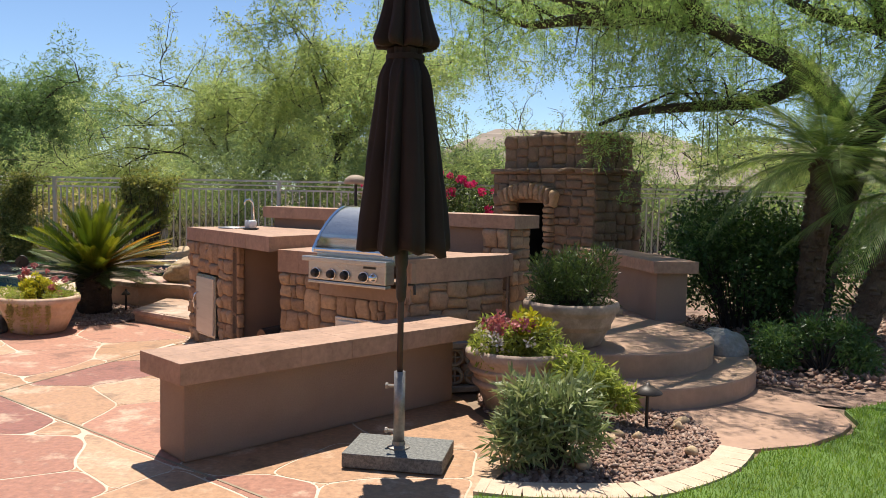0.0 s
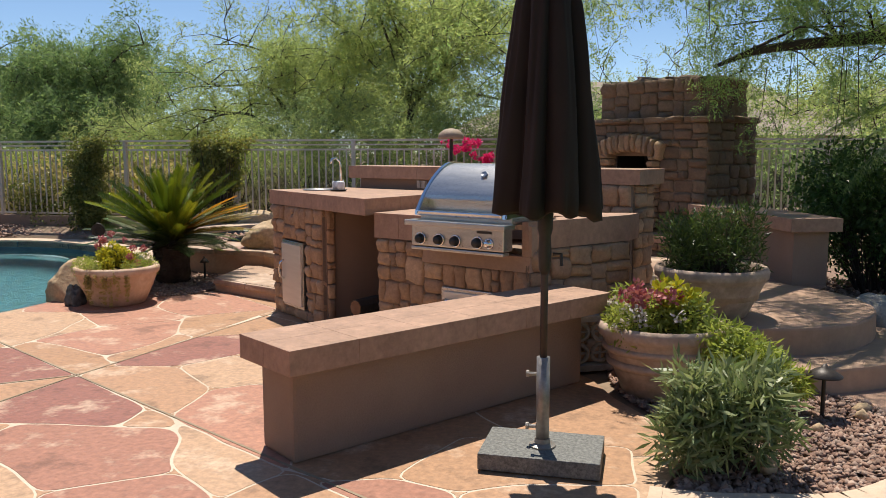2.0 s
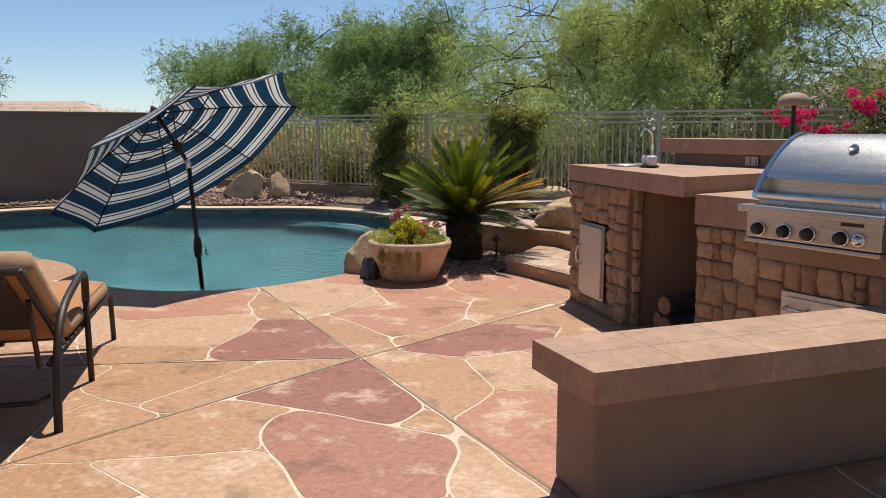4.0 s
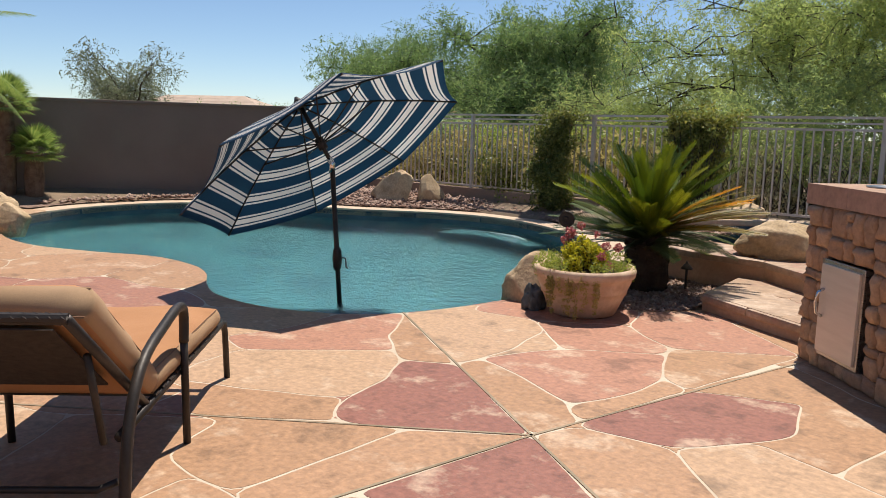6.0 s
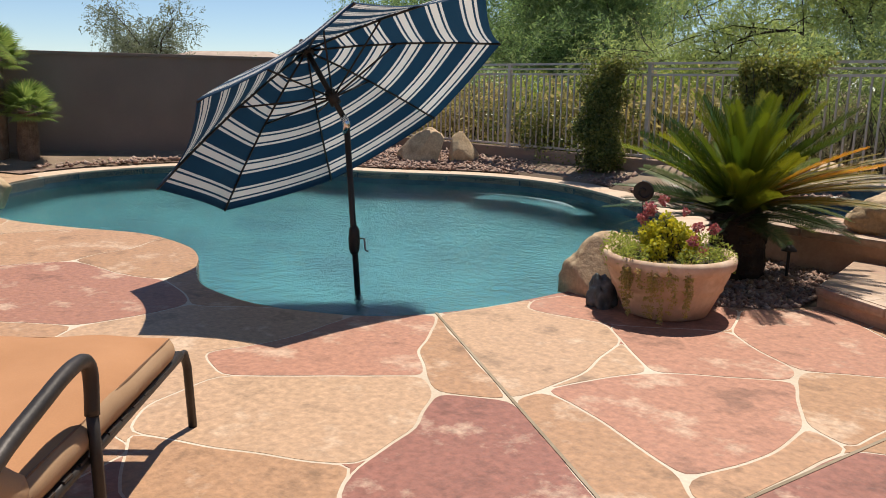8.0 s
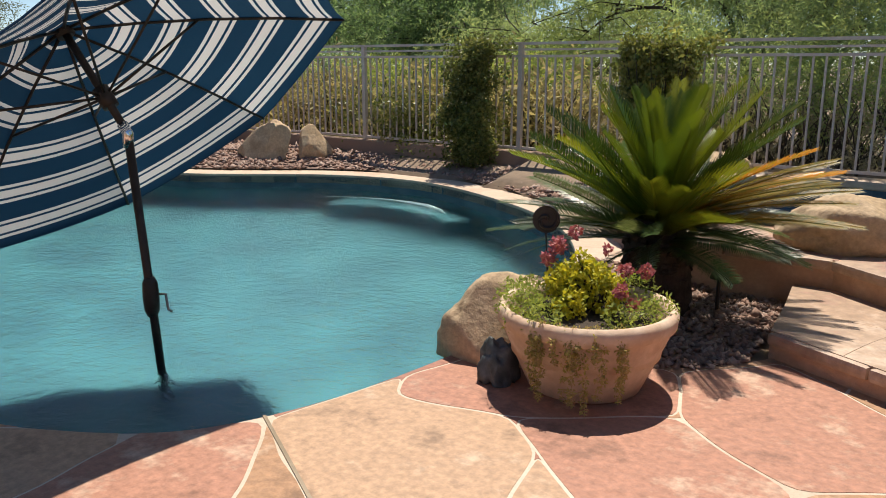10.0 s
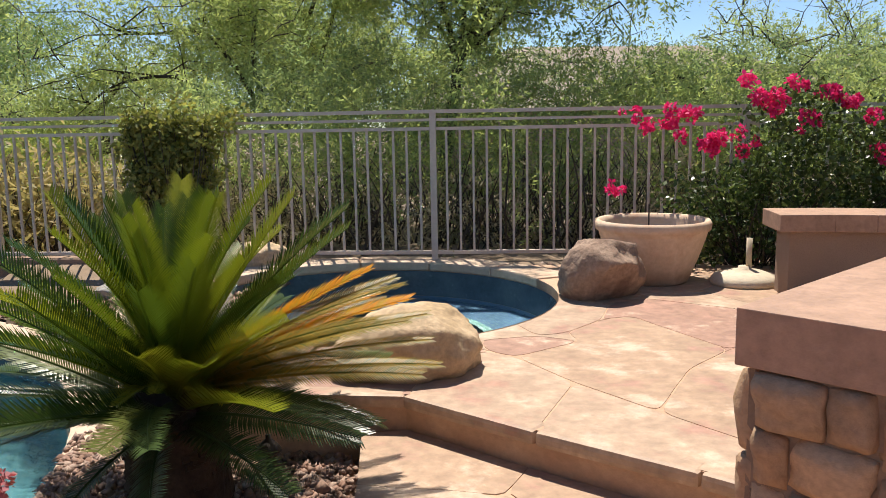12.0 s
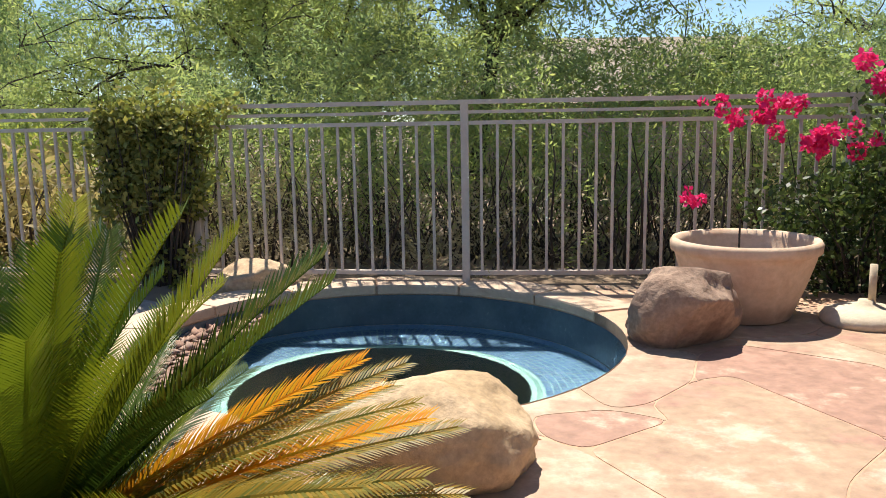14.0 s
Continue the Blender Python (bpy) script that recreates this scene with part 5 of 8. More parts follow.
# ---------------------------------------------------------------- tilted striped umbrella standing in the pool
JOINT, HUB, FOOT = Vector((-5.915, 6.82, 1.017)), Vector((-6.262, 6.738, 1.498)), Vector((-5.82, 6.86, -0.55))
su = tagged(empty("pool_umbrella", Matrix.Translation(FOOT)), "open tilted blue and white striped umbrella standing in the pool", "umbrella")
IV = Matrix.Translation(-FOOT)
def spart(name, bm, mat, label="", smooth=True, parent=None):
    bmesh.ops.transform(bm, matrix=IV, verts=bm.verts)
    return part(name, bm, mat, parent or su, label, smooth)
b = bmesh.new()
tube(b, [FOOT, JOINT], 0.021, 14)
spart("lower_pole", b, M_BRONZE, "black lower pole")
axis = (HUB - JOINT).normalized()
b = bmesh.new()
tube(b, [JOINT, HUB + axis * 0.02], 0.019, 14)
spart("upper_pole", b, M_BRONZE)
b = bmesh.new()
tube(b, [JOINT - Vector((0.004, 0, 0.07)), JOINT, JOINT + axis * 0.05], 0.026, 14)
spart("tilt_joint", b, M_CHROME, "bright tilt joint collar")
CR = FOOT.lerp(JOINT, 0.49)
b = bmesh.new()
tube(b, [CR + Vector((0, 0, z)) for z in (-0.1, -0.07, 0.0, 0.07, 0.1)], [0.024, 0.036, 0.04, 0.036, 0.024], 14)
crank = spart("crank_box", b, M_BRONZE)
b = bmesh.new()
tube(b, [CR + Vector(p) for p in ((0.02, 0.03, 0.01), (0.05, 0.05, 0.01), (0.055, 0.055, -0.07), (0.075, 0.06, -0.075))], 0.007, 8)
spart("crank_handle", b, M_GREYSTEEL)
# canopy frame: eight ribs, each with its strut
RIM = HUB - axis * 0.5
t1 = Vector((-5.573, 7.939, 1.578)) - RIM
e1 = (t1 - axis * t1.dot(axis)).normalized()
e2 = axis.cross(e1)
RR = 1.29
slide = JOINT + axis * 0.2
b = bmesh.new()
tube(b, [slide - axis * 0.05, slide + axis * 0.05], 0.04, 12)
spart("slider", b, M_BRONZE)
b = bmesh.new()
tube(b, [HUB - axis * 0.04, HUB + axis * 0.03], 0.045, 12)
spart("hub", b, M_BRONZE)
def rib_point(k, t):
    d = math.cos(2 * math.pi * k / 8) * e1 + math.sin(2 * math.pi * k / 8) * e2
    return HUB + d * RR * t - axis * 0.5 * (0.72 * t + 0.28 * t * t)
for k in range(8):
    b = bmesh.new()
    tube(b, [rib_point(k, t) - axis * 0.012 for t in (0.02, 0.25, 0.5, 0.75, 1.0)], 0.008, 6)
    rib = spart("rib", b, M_BRONZE)
    b = bmesh.new()
    tube(b, [slide, rib_point(k, 0.46) - axis * 0.014], 0.007, 6)
    spart("strut", b, M_BRONZE, parent=rib)
t = 1.0
edges_t, cols_ = [1.0], []
for wdt, c in [(0.042, 0), (0.014, 1), (0.011, 0), (0.036, 1), (0.011, 0), (0.014, 1), (0.045, 0)] * 7:
    t -= wdt
    if t < 0.05:
        break
    edges_t.append(t)
    cols_.append(c)
edges_t.append(0.02)
cols_.append(0)
for k in range(8):
    bm = bmesh.new()
    cols = 6
    gridv = []
    for tt in edges_t:
        row = []
        for j in range(cols + 1):
            q = j / cols
            p = rib_point(k, tt).lerp(rib_point(k + 1, tt), q)
            sag = 4 * q * (1 - q)
            p += -axis * (0.035 * sag * tt) - (p - RIM).normalized() * (0.05 * sag * tt ** 3)
            row.append(bm.verts.new(p))
        gridv.append(row)
    for i in range(len(edges_t) - 1):
        for j in range(cols):
            f = bm.faces.new((gridv[i][j], gridv[i][j + 1], gridv[i + 1][j + 1], gridv[i + 1][j]))
            f.material_index = cols_[i]
    # valance hem
    hem = [bm.verts.new(v.co - axis * 0.01) for v in gridv[0]]
    for j in range(cols):
        bm.faces.new((gridv[0][j], hem[j], hem[j + 1], gridv[0][j + 1]))
    spart("canopy_panel", bm, [M_BLUE, M_WHITE], "navy and white striped canvas panel")
b = bmesh.new()
tube(b, [HUB + axis * 0.02, HUB + axis * 0.05, HUB + axis * 0.08], [0.05, 0.03, 0.012], 12)
spart("finial", b, M_BRONZE)

# ---------------------------------------------------------------- lounge chairs
def lounger():
    """Axis along +y to the foot end; the head end's back is raised."""
    ob = empty("chaise_lounge")
    tagged(ob, "bronze metal chaise lounge with rust-coloured cushion, back raised", "lounge chair", "pool loungers")
    w = 0.33
    for sx in (-1, 1):
        x = sx * w
        b = bmesh.new()
        tube(b, [(x, -0.35, 0.3), (x, 0.3, 0.31), (x, 1.12, 0.32)], 0.017, 10)
        tube(b, [(x, 1.1, 0.32), (x, 1.17, 0.31), (x, 1.2, 0.25), (x, 1.23, 0.0)], 0.016, 10)
        part("side_rail", b, M_BRONZE, ob, smooth=True)
        xa = sx * (w + 0.03)
        b = bmesh.new()
        tube(b, [(xa, 0.34, 0.0), (xa, 0.33, 0.3), (xa, 0.325, 0.45)], 0.016, 10)
        part("leg", b, M_BRONZE, ob, smooth=True)
        b = bmesh.new()
        pts = spline([(xa, -0.42, 0.0), (xa, -0.36, 0.3), (xa, -0.2, 0.5), (xa, 0.1, 0.58), (xa, 0.27, 0.6), (xa, 0.33, 0.56), (xa, 0.325, 0.44)], 5, False)
        tube(b, pts, 0.02, 10)
        part("armrest", b, M_BRONZE, ob, "curved bronze armrest", True)
        b = bmesh.new()
        tube(b, [(x * 0.98, -0.03, 0.29), (x * 0.98, -0.7, 0.785)], 0.017, 10)
        part("back_rail", b, M_BRONZE, ob, smooth=True)
        b = bmesh.new()
        tube(b, [(x * 0.9, -0.5, 0.625), (x * 0.9, -0.4, 0.3)], 0.012, 8)
        part("back_brace", b, M_BRONZE, ob, smooth=True)
    b = bmesh.new()
    tube(b, [(-w, -0.7, 0.785), (w, -0.7, 0.785)], 0.018, 10)
    for ph in (0, math.pi):
        tube(b, [(-w + 2 * w * i / 120, -0.7 + 0.008 * math.cos(i * 0.5 + ph), 0.785 + 0.008 * math.sin(i * 0.5 + ph)) for i in range(121)], 0.011, 5)
    part("top_rail", b, M_BRONZE, ob, "twisted rope-pattern top rail")
    b = bmesh.new()
    tube(b, [(-w, -0.38, 0.16), (-w * 0.8, -0.38, 0.13), (w * 0.8, -0.38, 0.13), (w, -0.38, 0.16)], 0.012, 8)
    part("stretcher", b, M_BRONZE, ob, smooth=True)
    for i in range(13):
        y = 0.02 + 0.092 * i
        part("slat", boxbm((0, y, 0.325), (2 * w + 0.03, 0.045, 0.008), None, 0.001), M_BRONZE, ob)
    B = Matrix.Translation((0, -0.05, 0.32)) @ Matrix.Rotation(math.atan2(0.45, -0.61), 4, "X")
    part("back_sling", boxbm((0, 0.45, 0.004), (2 * w - 0.16, 0.5, 0.006), B), M_SLING, ob, "dark woven back sling")
    def pad(name, m, ln, label):
        bm = bmesh.new()
        r = bmesh.ops.create_grid(bm, x_segments=10, y_segments=16, size=0.5)
        for v in bm.verts:
            v.co.x *= 0.66
            v.co.y = (v.co.y + 0.5) * ln
        top = bmesh.ops.extrude_face_region(bm, geom=list(bm.faces))
        tv = [v for v in top["geom"] if isinstance(v, bmesh.types.BMVert)]
        for v in tv:
            ex, ey = min(1, (0.33 - abs(v.co.x)) / 0.09), min(1, min(v.co.y, ln - v.co.y) / 0.09)
            v.co.z = 0.088 + 0.03 * math.sqrt(max(0, ex)) * math.sqrt(max(0, ey)) + 0.012 * noise.noise(v.co * 5) + 0.006 * noise.noise(v.co * 14)
        bmesh.ops.recalc_face_normals(bm, faces=bm.faces)
        sides = [e for e in bm.edges if abs(e.verts[0].co.z - e.verts[1].co.z) > 0.06]
        for v in [x for x in bmesh.ops.subdivide_edges(bm, edges=sides, cuts=3)["geom_inner"] if isinstance(x, bmesh.types.BMVert)]:
            puff = 0.02 * math.sin(math.pi * min(1, max(0, v.co.z / 0.09))) + 0.006 * noise.noise(v.co * 9)
            if abs(abs(v.co.x) - 0.33) < 0.002:
                v.co.x += puff * (1 if v.co.x > 0 else -1)
            else:
                v.co.y += puff * (1 if v.co.y > ln / 2 else -1)
        for f in bm.faces:
            f.material_index = 1 if abs(f.normal.z) < 0.5 else 0
        bmesh.ops.transform(bm, matrix=m, verts=bm.verts)
        c = part(name, bm, [M_CUSHION, M_CUSHIONSIDE], ob, label, True)
        for z in (0.085, 0.006):
            loop = [(-0.33, 0, z), (0.33, 0, z), (0.33, ln, z), (-0.33, ln, z), (-0.33, 0, z)]
            part("piping", tube(bmesh.new(), [m @ Vector(p) for p in loop], 0.0035, 5), M_PIPING, c)
        return c
    pad("seat_cushion", Matrix.Translation((0, 0.0, 0.33)), 1.02, "rust-coloured seat cushion with dark piping")
    pad("back_cushion", Matrix.Translation((0, -0.03, 0.335)) @ Matrix.Rotation(math.atan2(0.45, -0.61), 4, "X") @ Matrix.Rotation(math.pi, 4, "Y") @ Matrix.Translation((0, 0, 0.005)) @ Matrix.Diagonal((1, 1, 1.15, 1)), 0.71, "rust-coloured back cushion with dark piping")
    return ob


chaise = lounger()
LDIR = math.degrees(math.atan2(0.67, -0.74)) - 90
LR = Matrix.Rotation(radians(LDIR), 4, "Z")
off = LR @ Vector((0.345, 1.23, 0))
chaise.matrix_basis = Matrix.Translation(Vector((-4.18, 4.85, 0)) - off) @ LR
chaise2 = copy_thing(chaise, Matrix.Translation(Vector((-4.84, 4.1, 0)) - off) @ Matrix.Rotation(radians(LDIR + 3), 4, "Z"))
chaise2["label"] = "second bronze chaise lounge with rust cushion near the pool"

# ---------------------------------------------------------------- rocks
def rock(name, c, s, seed, mat, label, rough=0.22, cut=0.0, rz=0.0, sub=5, freq=1.3, taper=0.0):
    bm = boulder(bmesh.new(), (0, 0, 0), s, seed, rough, cut, sub, freq)
    for v in bm.verts if taper else ():
        k = 1 - taper * max(0.0, min(1.0, v.co.z / s[2]))
        v.co.x, v.co.y = v.co.x * k + 0.3 * taper * v.co.z, v.co.y * k + 0.35 * taper * v.co.z
    ob = part(name, bm, mat, None, "", True, pose(*c, 0, 0, rz))
    return tagged(ob, label, "boulder", "garden boulders")


rock("boulder", (-4.4, 7.75, -0.03), (0.34, 0.27, 0.42), 3, M_BOULDER, "pale sandstone boulder at the pool edge beside the pot", 0.16, 0.12, rz=25, taper=0.36)
rock("boulder", (-3.36, 9.80, 0.24), (0.37, 0.31, 0.36), 5, M_BOULDER, "rounded tan boulder at the near rim of the spa", 0.13, rz=20)
rock("boulder", (-2.27, 11.52, 0.27), (0.3, 0.3, 0.46), 8, M_LAVA, "rough brown volcanic boulder beside the spa", 0.17, 0.28, 75)
rock("boulder", (-10.98, 11.9, 0.02), (0.46, 0.32, 0.62), 9, M_BOULDER, "angular tan boulder on the gravel behind the pool", 0.2, 0.4, 10, taper=0.22)
rock("boulder", (-10.42, 12.25, 0.06), (0.3, 0.22, 0.52), 12, M_BOULDER, "smaller tan boulder leaning by the gravel bed", 0.2, 0.4, 70, taper=0.15)
rock("boulder", (-10.72, 5.74, -0.05), (0.24, 0.22, 0.42), 14, M_BOULDER, "tan boulder at the far corner of the pool", 0.22, 0.25, 40)
rock("boulder", (-11.0, 5.68, -0.05), (0.28, 0.25, 0.47), 15, M_BOULDER, "tan boulder beside the dry grass", 0.22, 0.25, 10)
rock("boulder", (-5.05, 12.75, 0.2), (0.35, 0.22, 0.28), 17, M_BOULDER, "flat tan boulder between spa and fence", 0.2, 0.2, 15)
rock("boulder", (-5.9, 12.3, 0.0), (0.4, 0.3, 0.32), 19, M_GREYROCK, "grey boulder behind the sago palm", 0.2, 0.2, 0)
rock("boulder", (2.5, 7.62, 0.02), (0.24, 0.22, 0.34), 21, M_GREYROCK, "smooth grey boulder beside the curved steps", 0.12, 0, 0)
rock("boulder", (1.62, 8.35, 0.31), (0.1, 0.08, 0.09), 22, M_BOULDER, "small tan stone on the upper step", 0.2, 0, 0, 3)
for i in range(14):
    x, y = 1.15 + 0.85 * rng.random(), 4.75 + 1.1 * rng.random()
    if inside((x, y), BED_RIGHT):
        rock("bed_stone", (x, y, 0.0), (rng.uniform(0.03, 0.08), rng.uniform(0.03, 0.06), rng.uniform(0.03, 0.07)), 30 + i, M_BOULDER, "loose pale stone on the gravel bed", 0.3, 0.3, rng.uniform(0, 180), 2)["group"] = "loose bed stones"

# frog-like figure by the pot, kept to a plain shape
fig = part("garden_figure", boulder(bmesh.new(), (0, 0, 0), (0.085, 0.075, 0.2), 27, 0.35, 0.2, 4, 2.2), M_STATUE, None, "", True, pose(-4.2, 7.42, 0, 0, 0, 20))
tagged(fig, "small dark weathered metal garden figure on the patio", "figurine")

# ---------------------------------------------------------------- pots
def pot(name, c, prof, rim_r, soil_z, mat, label, wob=0.0):
    ob = tagged(empty(name, pose(*c)), label, "planter", "garden pots")
    part("body", lathe(bmesh.new(), prof, 48, wob=wob), mat, ob, smooth=True)
    if soil_z:
        part("soil", lathe(bmesh.new(), [(rim_r - 0.1, soil_z - 0.02), (rim_r - 0.105, soil_z), (0.01, soil_z + 0.015)], 32), M_SOIL, ob)
    return ob


def pot_prof(rb, rt, h, lip=0.03):
    return [(rb * 0.9, 0), (rb, 0.01), (rb + (rt - rb) * 0.45, h * 0.4), (rt - lip * 1.0, h - 0.11), (rt - lip * 0.85, h - 0.085), (rt - lip * 0.1, h - 0.07), (rt, h - 0.05), (rt + 0.003, h - 0.025), (rt - 0.012, h),
            (rt - 0.035, h - 0.004), (rt - 0.05, h - 0.04), (rt - 0.06, h - 0.2), (0.02, h - 0.21)]


p1 = pot("flower_pot", (-3.90, 7.63, 0), pot_prof(0.24, 0.375, 0.36), 0.375, 0.31, M_TERRA, "wide terracotta pot of yellow and pink trailing flowers")
p2 = pot("flower_pot", (-1.83, 12.03, 0.29), pot_prof(0.26, 0.415, 0.46), 0.415, 0.29, M_TERRA, "empty terracotta pot beside the rough boulder")
p3 = pot("flower_pot", (0.95, 5.95, 0), pot_prof(0.22, 0.36, 0.42), 0.36, 0.37, M_PALETERRA, "ornate pale clay pot with yellow and pink flowers", 0.012)
for z in (0.16, 0.25):
    part("relief_band", lathe(bmesh.new(), [(0.285 + 0.25 * (z - 0.16), z), (0.315 + 0.25 * (z - 0.16), z + 0.02), (0.32 + 0.25 * (z - 0.16), z + 0.04), (0.3 + 0.25 * (z - 0.16), z + 0.055)], 40, wob=0.02), M_PALETERRA, p3, smooth=True)
p4 = pot("flower_pot", (1.27, 6.72, 0.32), pot_prof(0.23, 0.36, 0.33), 0.36, 0.29, M_PALETERRA, "pale clay pot holding a rosemary bush")
stick = tagged(empty("irrigation_stick", pose(-1.85, 12.08, 0.55)), "thin dark irrigation riser standing in the empty pot", "riser")
b = bmesh.new()
tube(b, [(0, 0, -0.05), (0.0, 0.0, 0.3)], 0.006, 6)
part("riser", b, M_BLACK, stick)

ub_ = tagged(empty("umbrella_base", pose(-1.2, 11.9, 0.29)), "cream concrete umbrella base with short pole", "umbrella base")
part("dome", lathe(bmesh.new(), [(0.23, 0), (0.235, 0.03), (0.21, 0.065), (0.13, 0.095), (0.045, 0.11), (0.04, 0.13)], 40), M_CREAM, ub_, smooth=True)
b = bmesh.new()
tube(b, [(0.03, 0, 0.1), (0.03, 0, 0.33)], 0.02, 14)
part("tube", b, M_CREAM, ub_, smooth=True)

# lamps in the beds
def path_light(c, h, r, label, mat=M_BRONZE):
    ob = tagged(empty("path_light", pose(*c)), label, "path light", "path lights")
    b = bmesh.new()
    tube(b, [(0, 0, -0.02), (0, 0, h)], 0.011, 8)
    part("stem", b, mat, ob)
    part("hat", lathe(bmesh.new(), [(r, h - 0.015), (r, h - 0.008), (r * 0.5, h + 0.022), (r * 0.2, h + 0.035), (0.01, h + 0.05)], 24), mat, ob, smooth=True)
    return ob


path_light((1.77, 5.67, 0), 0.24, 0.09, "bronze path light with conical hat on gravel")
path_light((-3.78, 8.95, 0), 0.22, 0.05, "small dark path light under the sago palm")
path_light((-11.6, 11.4, 0.05), 0.3, 0.06, "small dark path light on the far gravel")
sp = tagged(empty("spiral_ornament", pose(-4.17, 7.78, 0.33, 0, 0, 30)), "dark metal spiral ornament on a thin stake", "garden ornament")
b = bmesh.new()
tube(b, [(0, 0, -0.05), (-0.02, 0, 0.27)], 0.004, 6)
part("stake", b, M_BLACK, sp)
b = bmesh.new()
tube(b, [(-0.02 + r * math.cos(a), 0, 0.33 + r * math.sin(a)) for r, a in ((0.004 + 0.0075 * a, a) for a in [0.35 * i for i in range(24)])], 0.008, 6)
part("spiral", b, M_BLACK, sp)
part("disc", lathe(bmesh.new(), [(0.062, -0.003), (0.062, 0.003), (0.01, 0.003)], 24), M_BLACK, sp, at=Matrix.Translation((-0.02, 0.008, 0.33)) @ Matrix.Rotation(radians(90), 4, "X"))

# concrete mowing edge beside the lawn, in short blocks
curb = tagged(empty("lawn_edging"), "pale concrete edging blocks between gravel bed and lawn", "edging", kind="structure")
ce = spline([(0.88, 4.42), (1.1, 4.41), (1.38, 4.46), (1.68, 4.55), (1.93, 4.77), (2.12, 5.03), (2.25, 5.34)], 3, False)
for p, q in zip(ce, ce[1:]):
    d = (q - p).normalized()
    n = Vector((-d.y, d.x, 0)) * 0.095
    e = d * 0.0004
    part("edging_block", prism(bmesh.new(), [((p + e - n).x, (p + e - n).y), ((q - e - n).x, (q - e - n).y), ((q - e + n).x, (q - e + n).y), ((p + e + n).x, (p + e + n).y)], -0.08, 0.022, 0.002), M_COPING, curb)

# ---------------------------------------------------------------- plants
def frond_mesh(name, length, leaflets, leaf_len, mat, curve=0.35, vee=0.5, width=0.012, seed=1, twist=0.0, taper=0.6, sag=0.0):
    """A feather leaf that grows along +y from the origin and arches down; leaflets in two rows."""
    g = np.random.RandomState(seed)
    v, f = [], []
    def rach(t):
        return Vector((twist * t * t * length, length * t * (1 - 0.12 * curve * t), -curve * length * t * t * 0.5))
    for i in range(12):
        t0, t1 = i / 12, (i + 1) / 12
        r0, r1 = 0.012 * (1 - 0.75 * t0), 0.012 * (1 - 0.75 * t1)
        s = len(v)
        p, q = rach(t0), rach(t1)
        v += [p + Vector((-r0, 0, 0)), p + Vector((0, 0, r0)), p + Vector((r0, 0, 0)), q + Vector((-r1, 0, 0)), q + Vector((0, 0, r1)), q + Vector((r1, 0, 0))]
        f += [(s, s + 1, s + 4, s + 3), (s + 1, s + 2, s + 5, s + 4)]
    for i in range(leaflets):
        t = 0.12 + 0.88 * (i + 0.5) / leaflets
        p = rach(t)
        d = (rach(min(1, t + 0.02)) - rach(t - 0.02)).normalized()
        k = leaf_len * (math.sin(math.pi * min(1, 0.18 + 0.8 * t)) ** taper) * (0.9 + 0.2 * g.rand())
        for sx in (-1, 1):
            out = (Vector((sx, 0, 0)) * 0.8 + d * (0.55 + 0.5 * t) + Vector((0, 0, vee - 0.1 * g.rand()))).normalized()
            tip = p + out * k + Vector((0, 0, -sag * k))
            mid = p + out * k * 0.5 + Vector((0, 0, -sag * k * 0.2))
            w = d * width
            s = len(v)
            v += [p - w * 0.6, p + w * 0.6, mid + w, tip, mid - w]
            f += [(s, s + 1, s + 2, s + 4), (s + 4, s + 2, s + 3, s + 3)]
    me = bpy.data.meshes.new(name)
    me.from_pydata([tuple(x) for x in v], [], [tuple(dict.fromkeys(x)) for x in f])
    me.materials.append(mat)
    return me


# sago palm
sago = tagged(empty("sago_palm", pose(-4.07, 8.78, 0.0)), "large sago palm with glossy green and some golden fronds", "sago palm")
bm = lathe(bmesh.new(), [(0.15, -0.03), (0.19, 0.1), (0.18, 0.25), (0.17, 0.42), (0.12, 0.53), (0.03, 0.57)], 28, wob=0.05)
part("trunk", bm, M_SAGOBARK_SHADED, sago, "shaggy brown trunk")
bm = bmesh.new()
for i in range(110):
    a, z = rng.uniform(0, 6.28), rng.uniform(0.02, 0.45)
    r = 0.175
    box(bm, (0, 0, 0), (0.03, 0.05, 0.02), Matrix.Translation((r * math.cos(a), r * math.sin(a), z)) @ Matrix.Rotation(a, 4, "Z") @ Matrix.Rotation(-0.6, 4, "Y"))
tagged(part("leaf_base_cover", bm, M_SAGOBARK_SHADED, sago), kind="stuff")
SG = [frond_mesh("frond", 0.97, 74, 0.13, M_SAGO, 0.32, 0.55, 0.005, 1, 0, 0.3, 0.0), frond_mesh("frond", 0.93, 72, 0.125, M_SAGO, 0.46, 0.55, 0.005, 2, 0.07, 0.3, 0.0), frond_mesh("frond", 0.88, 70, 0.13, M_SAGO, 0.2, 0.6, 0.005, 3, -0.06, 0.3, 0.0)]
SGO = [frond_mesh("frond", 0.98, 72, 0.125, M_SAGOOLD, 0.42, 0.4, 0.006, 6, 0.04, 0.3, 0.15), frond_mesh("frond", 0.92, 70, 0.12, M_SAGOOLD, 0.6, 0.35, 0.006, 7, -0.07, 0.3, 0.2)]
SGY = frond_mesh("frond", 1.02, 84, 0.11, M_SAGOGOLD, 0.3, 0.4, 0.0056, 4, 0, 0.35, 0.15)
SGD = frond_mesh("frond", 1.06, 84, 0.11, M_SAGODRY, 0.36, 0.35, 0.0048, 5, 0, 0.4, 0.25)
SGN = frond_mesh("frond", 0.42, 40, 0.075, M_SAGOYOUNG, 1.2, 0.4, 0.006, 8, 0, 0.3, 0.1)
g = random.Random(3)
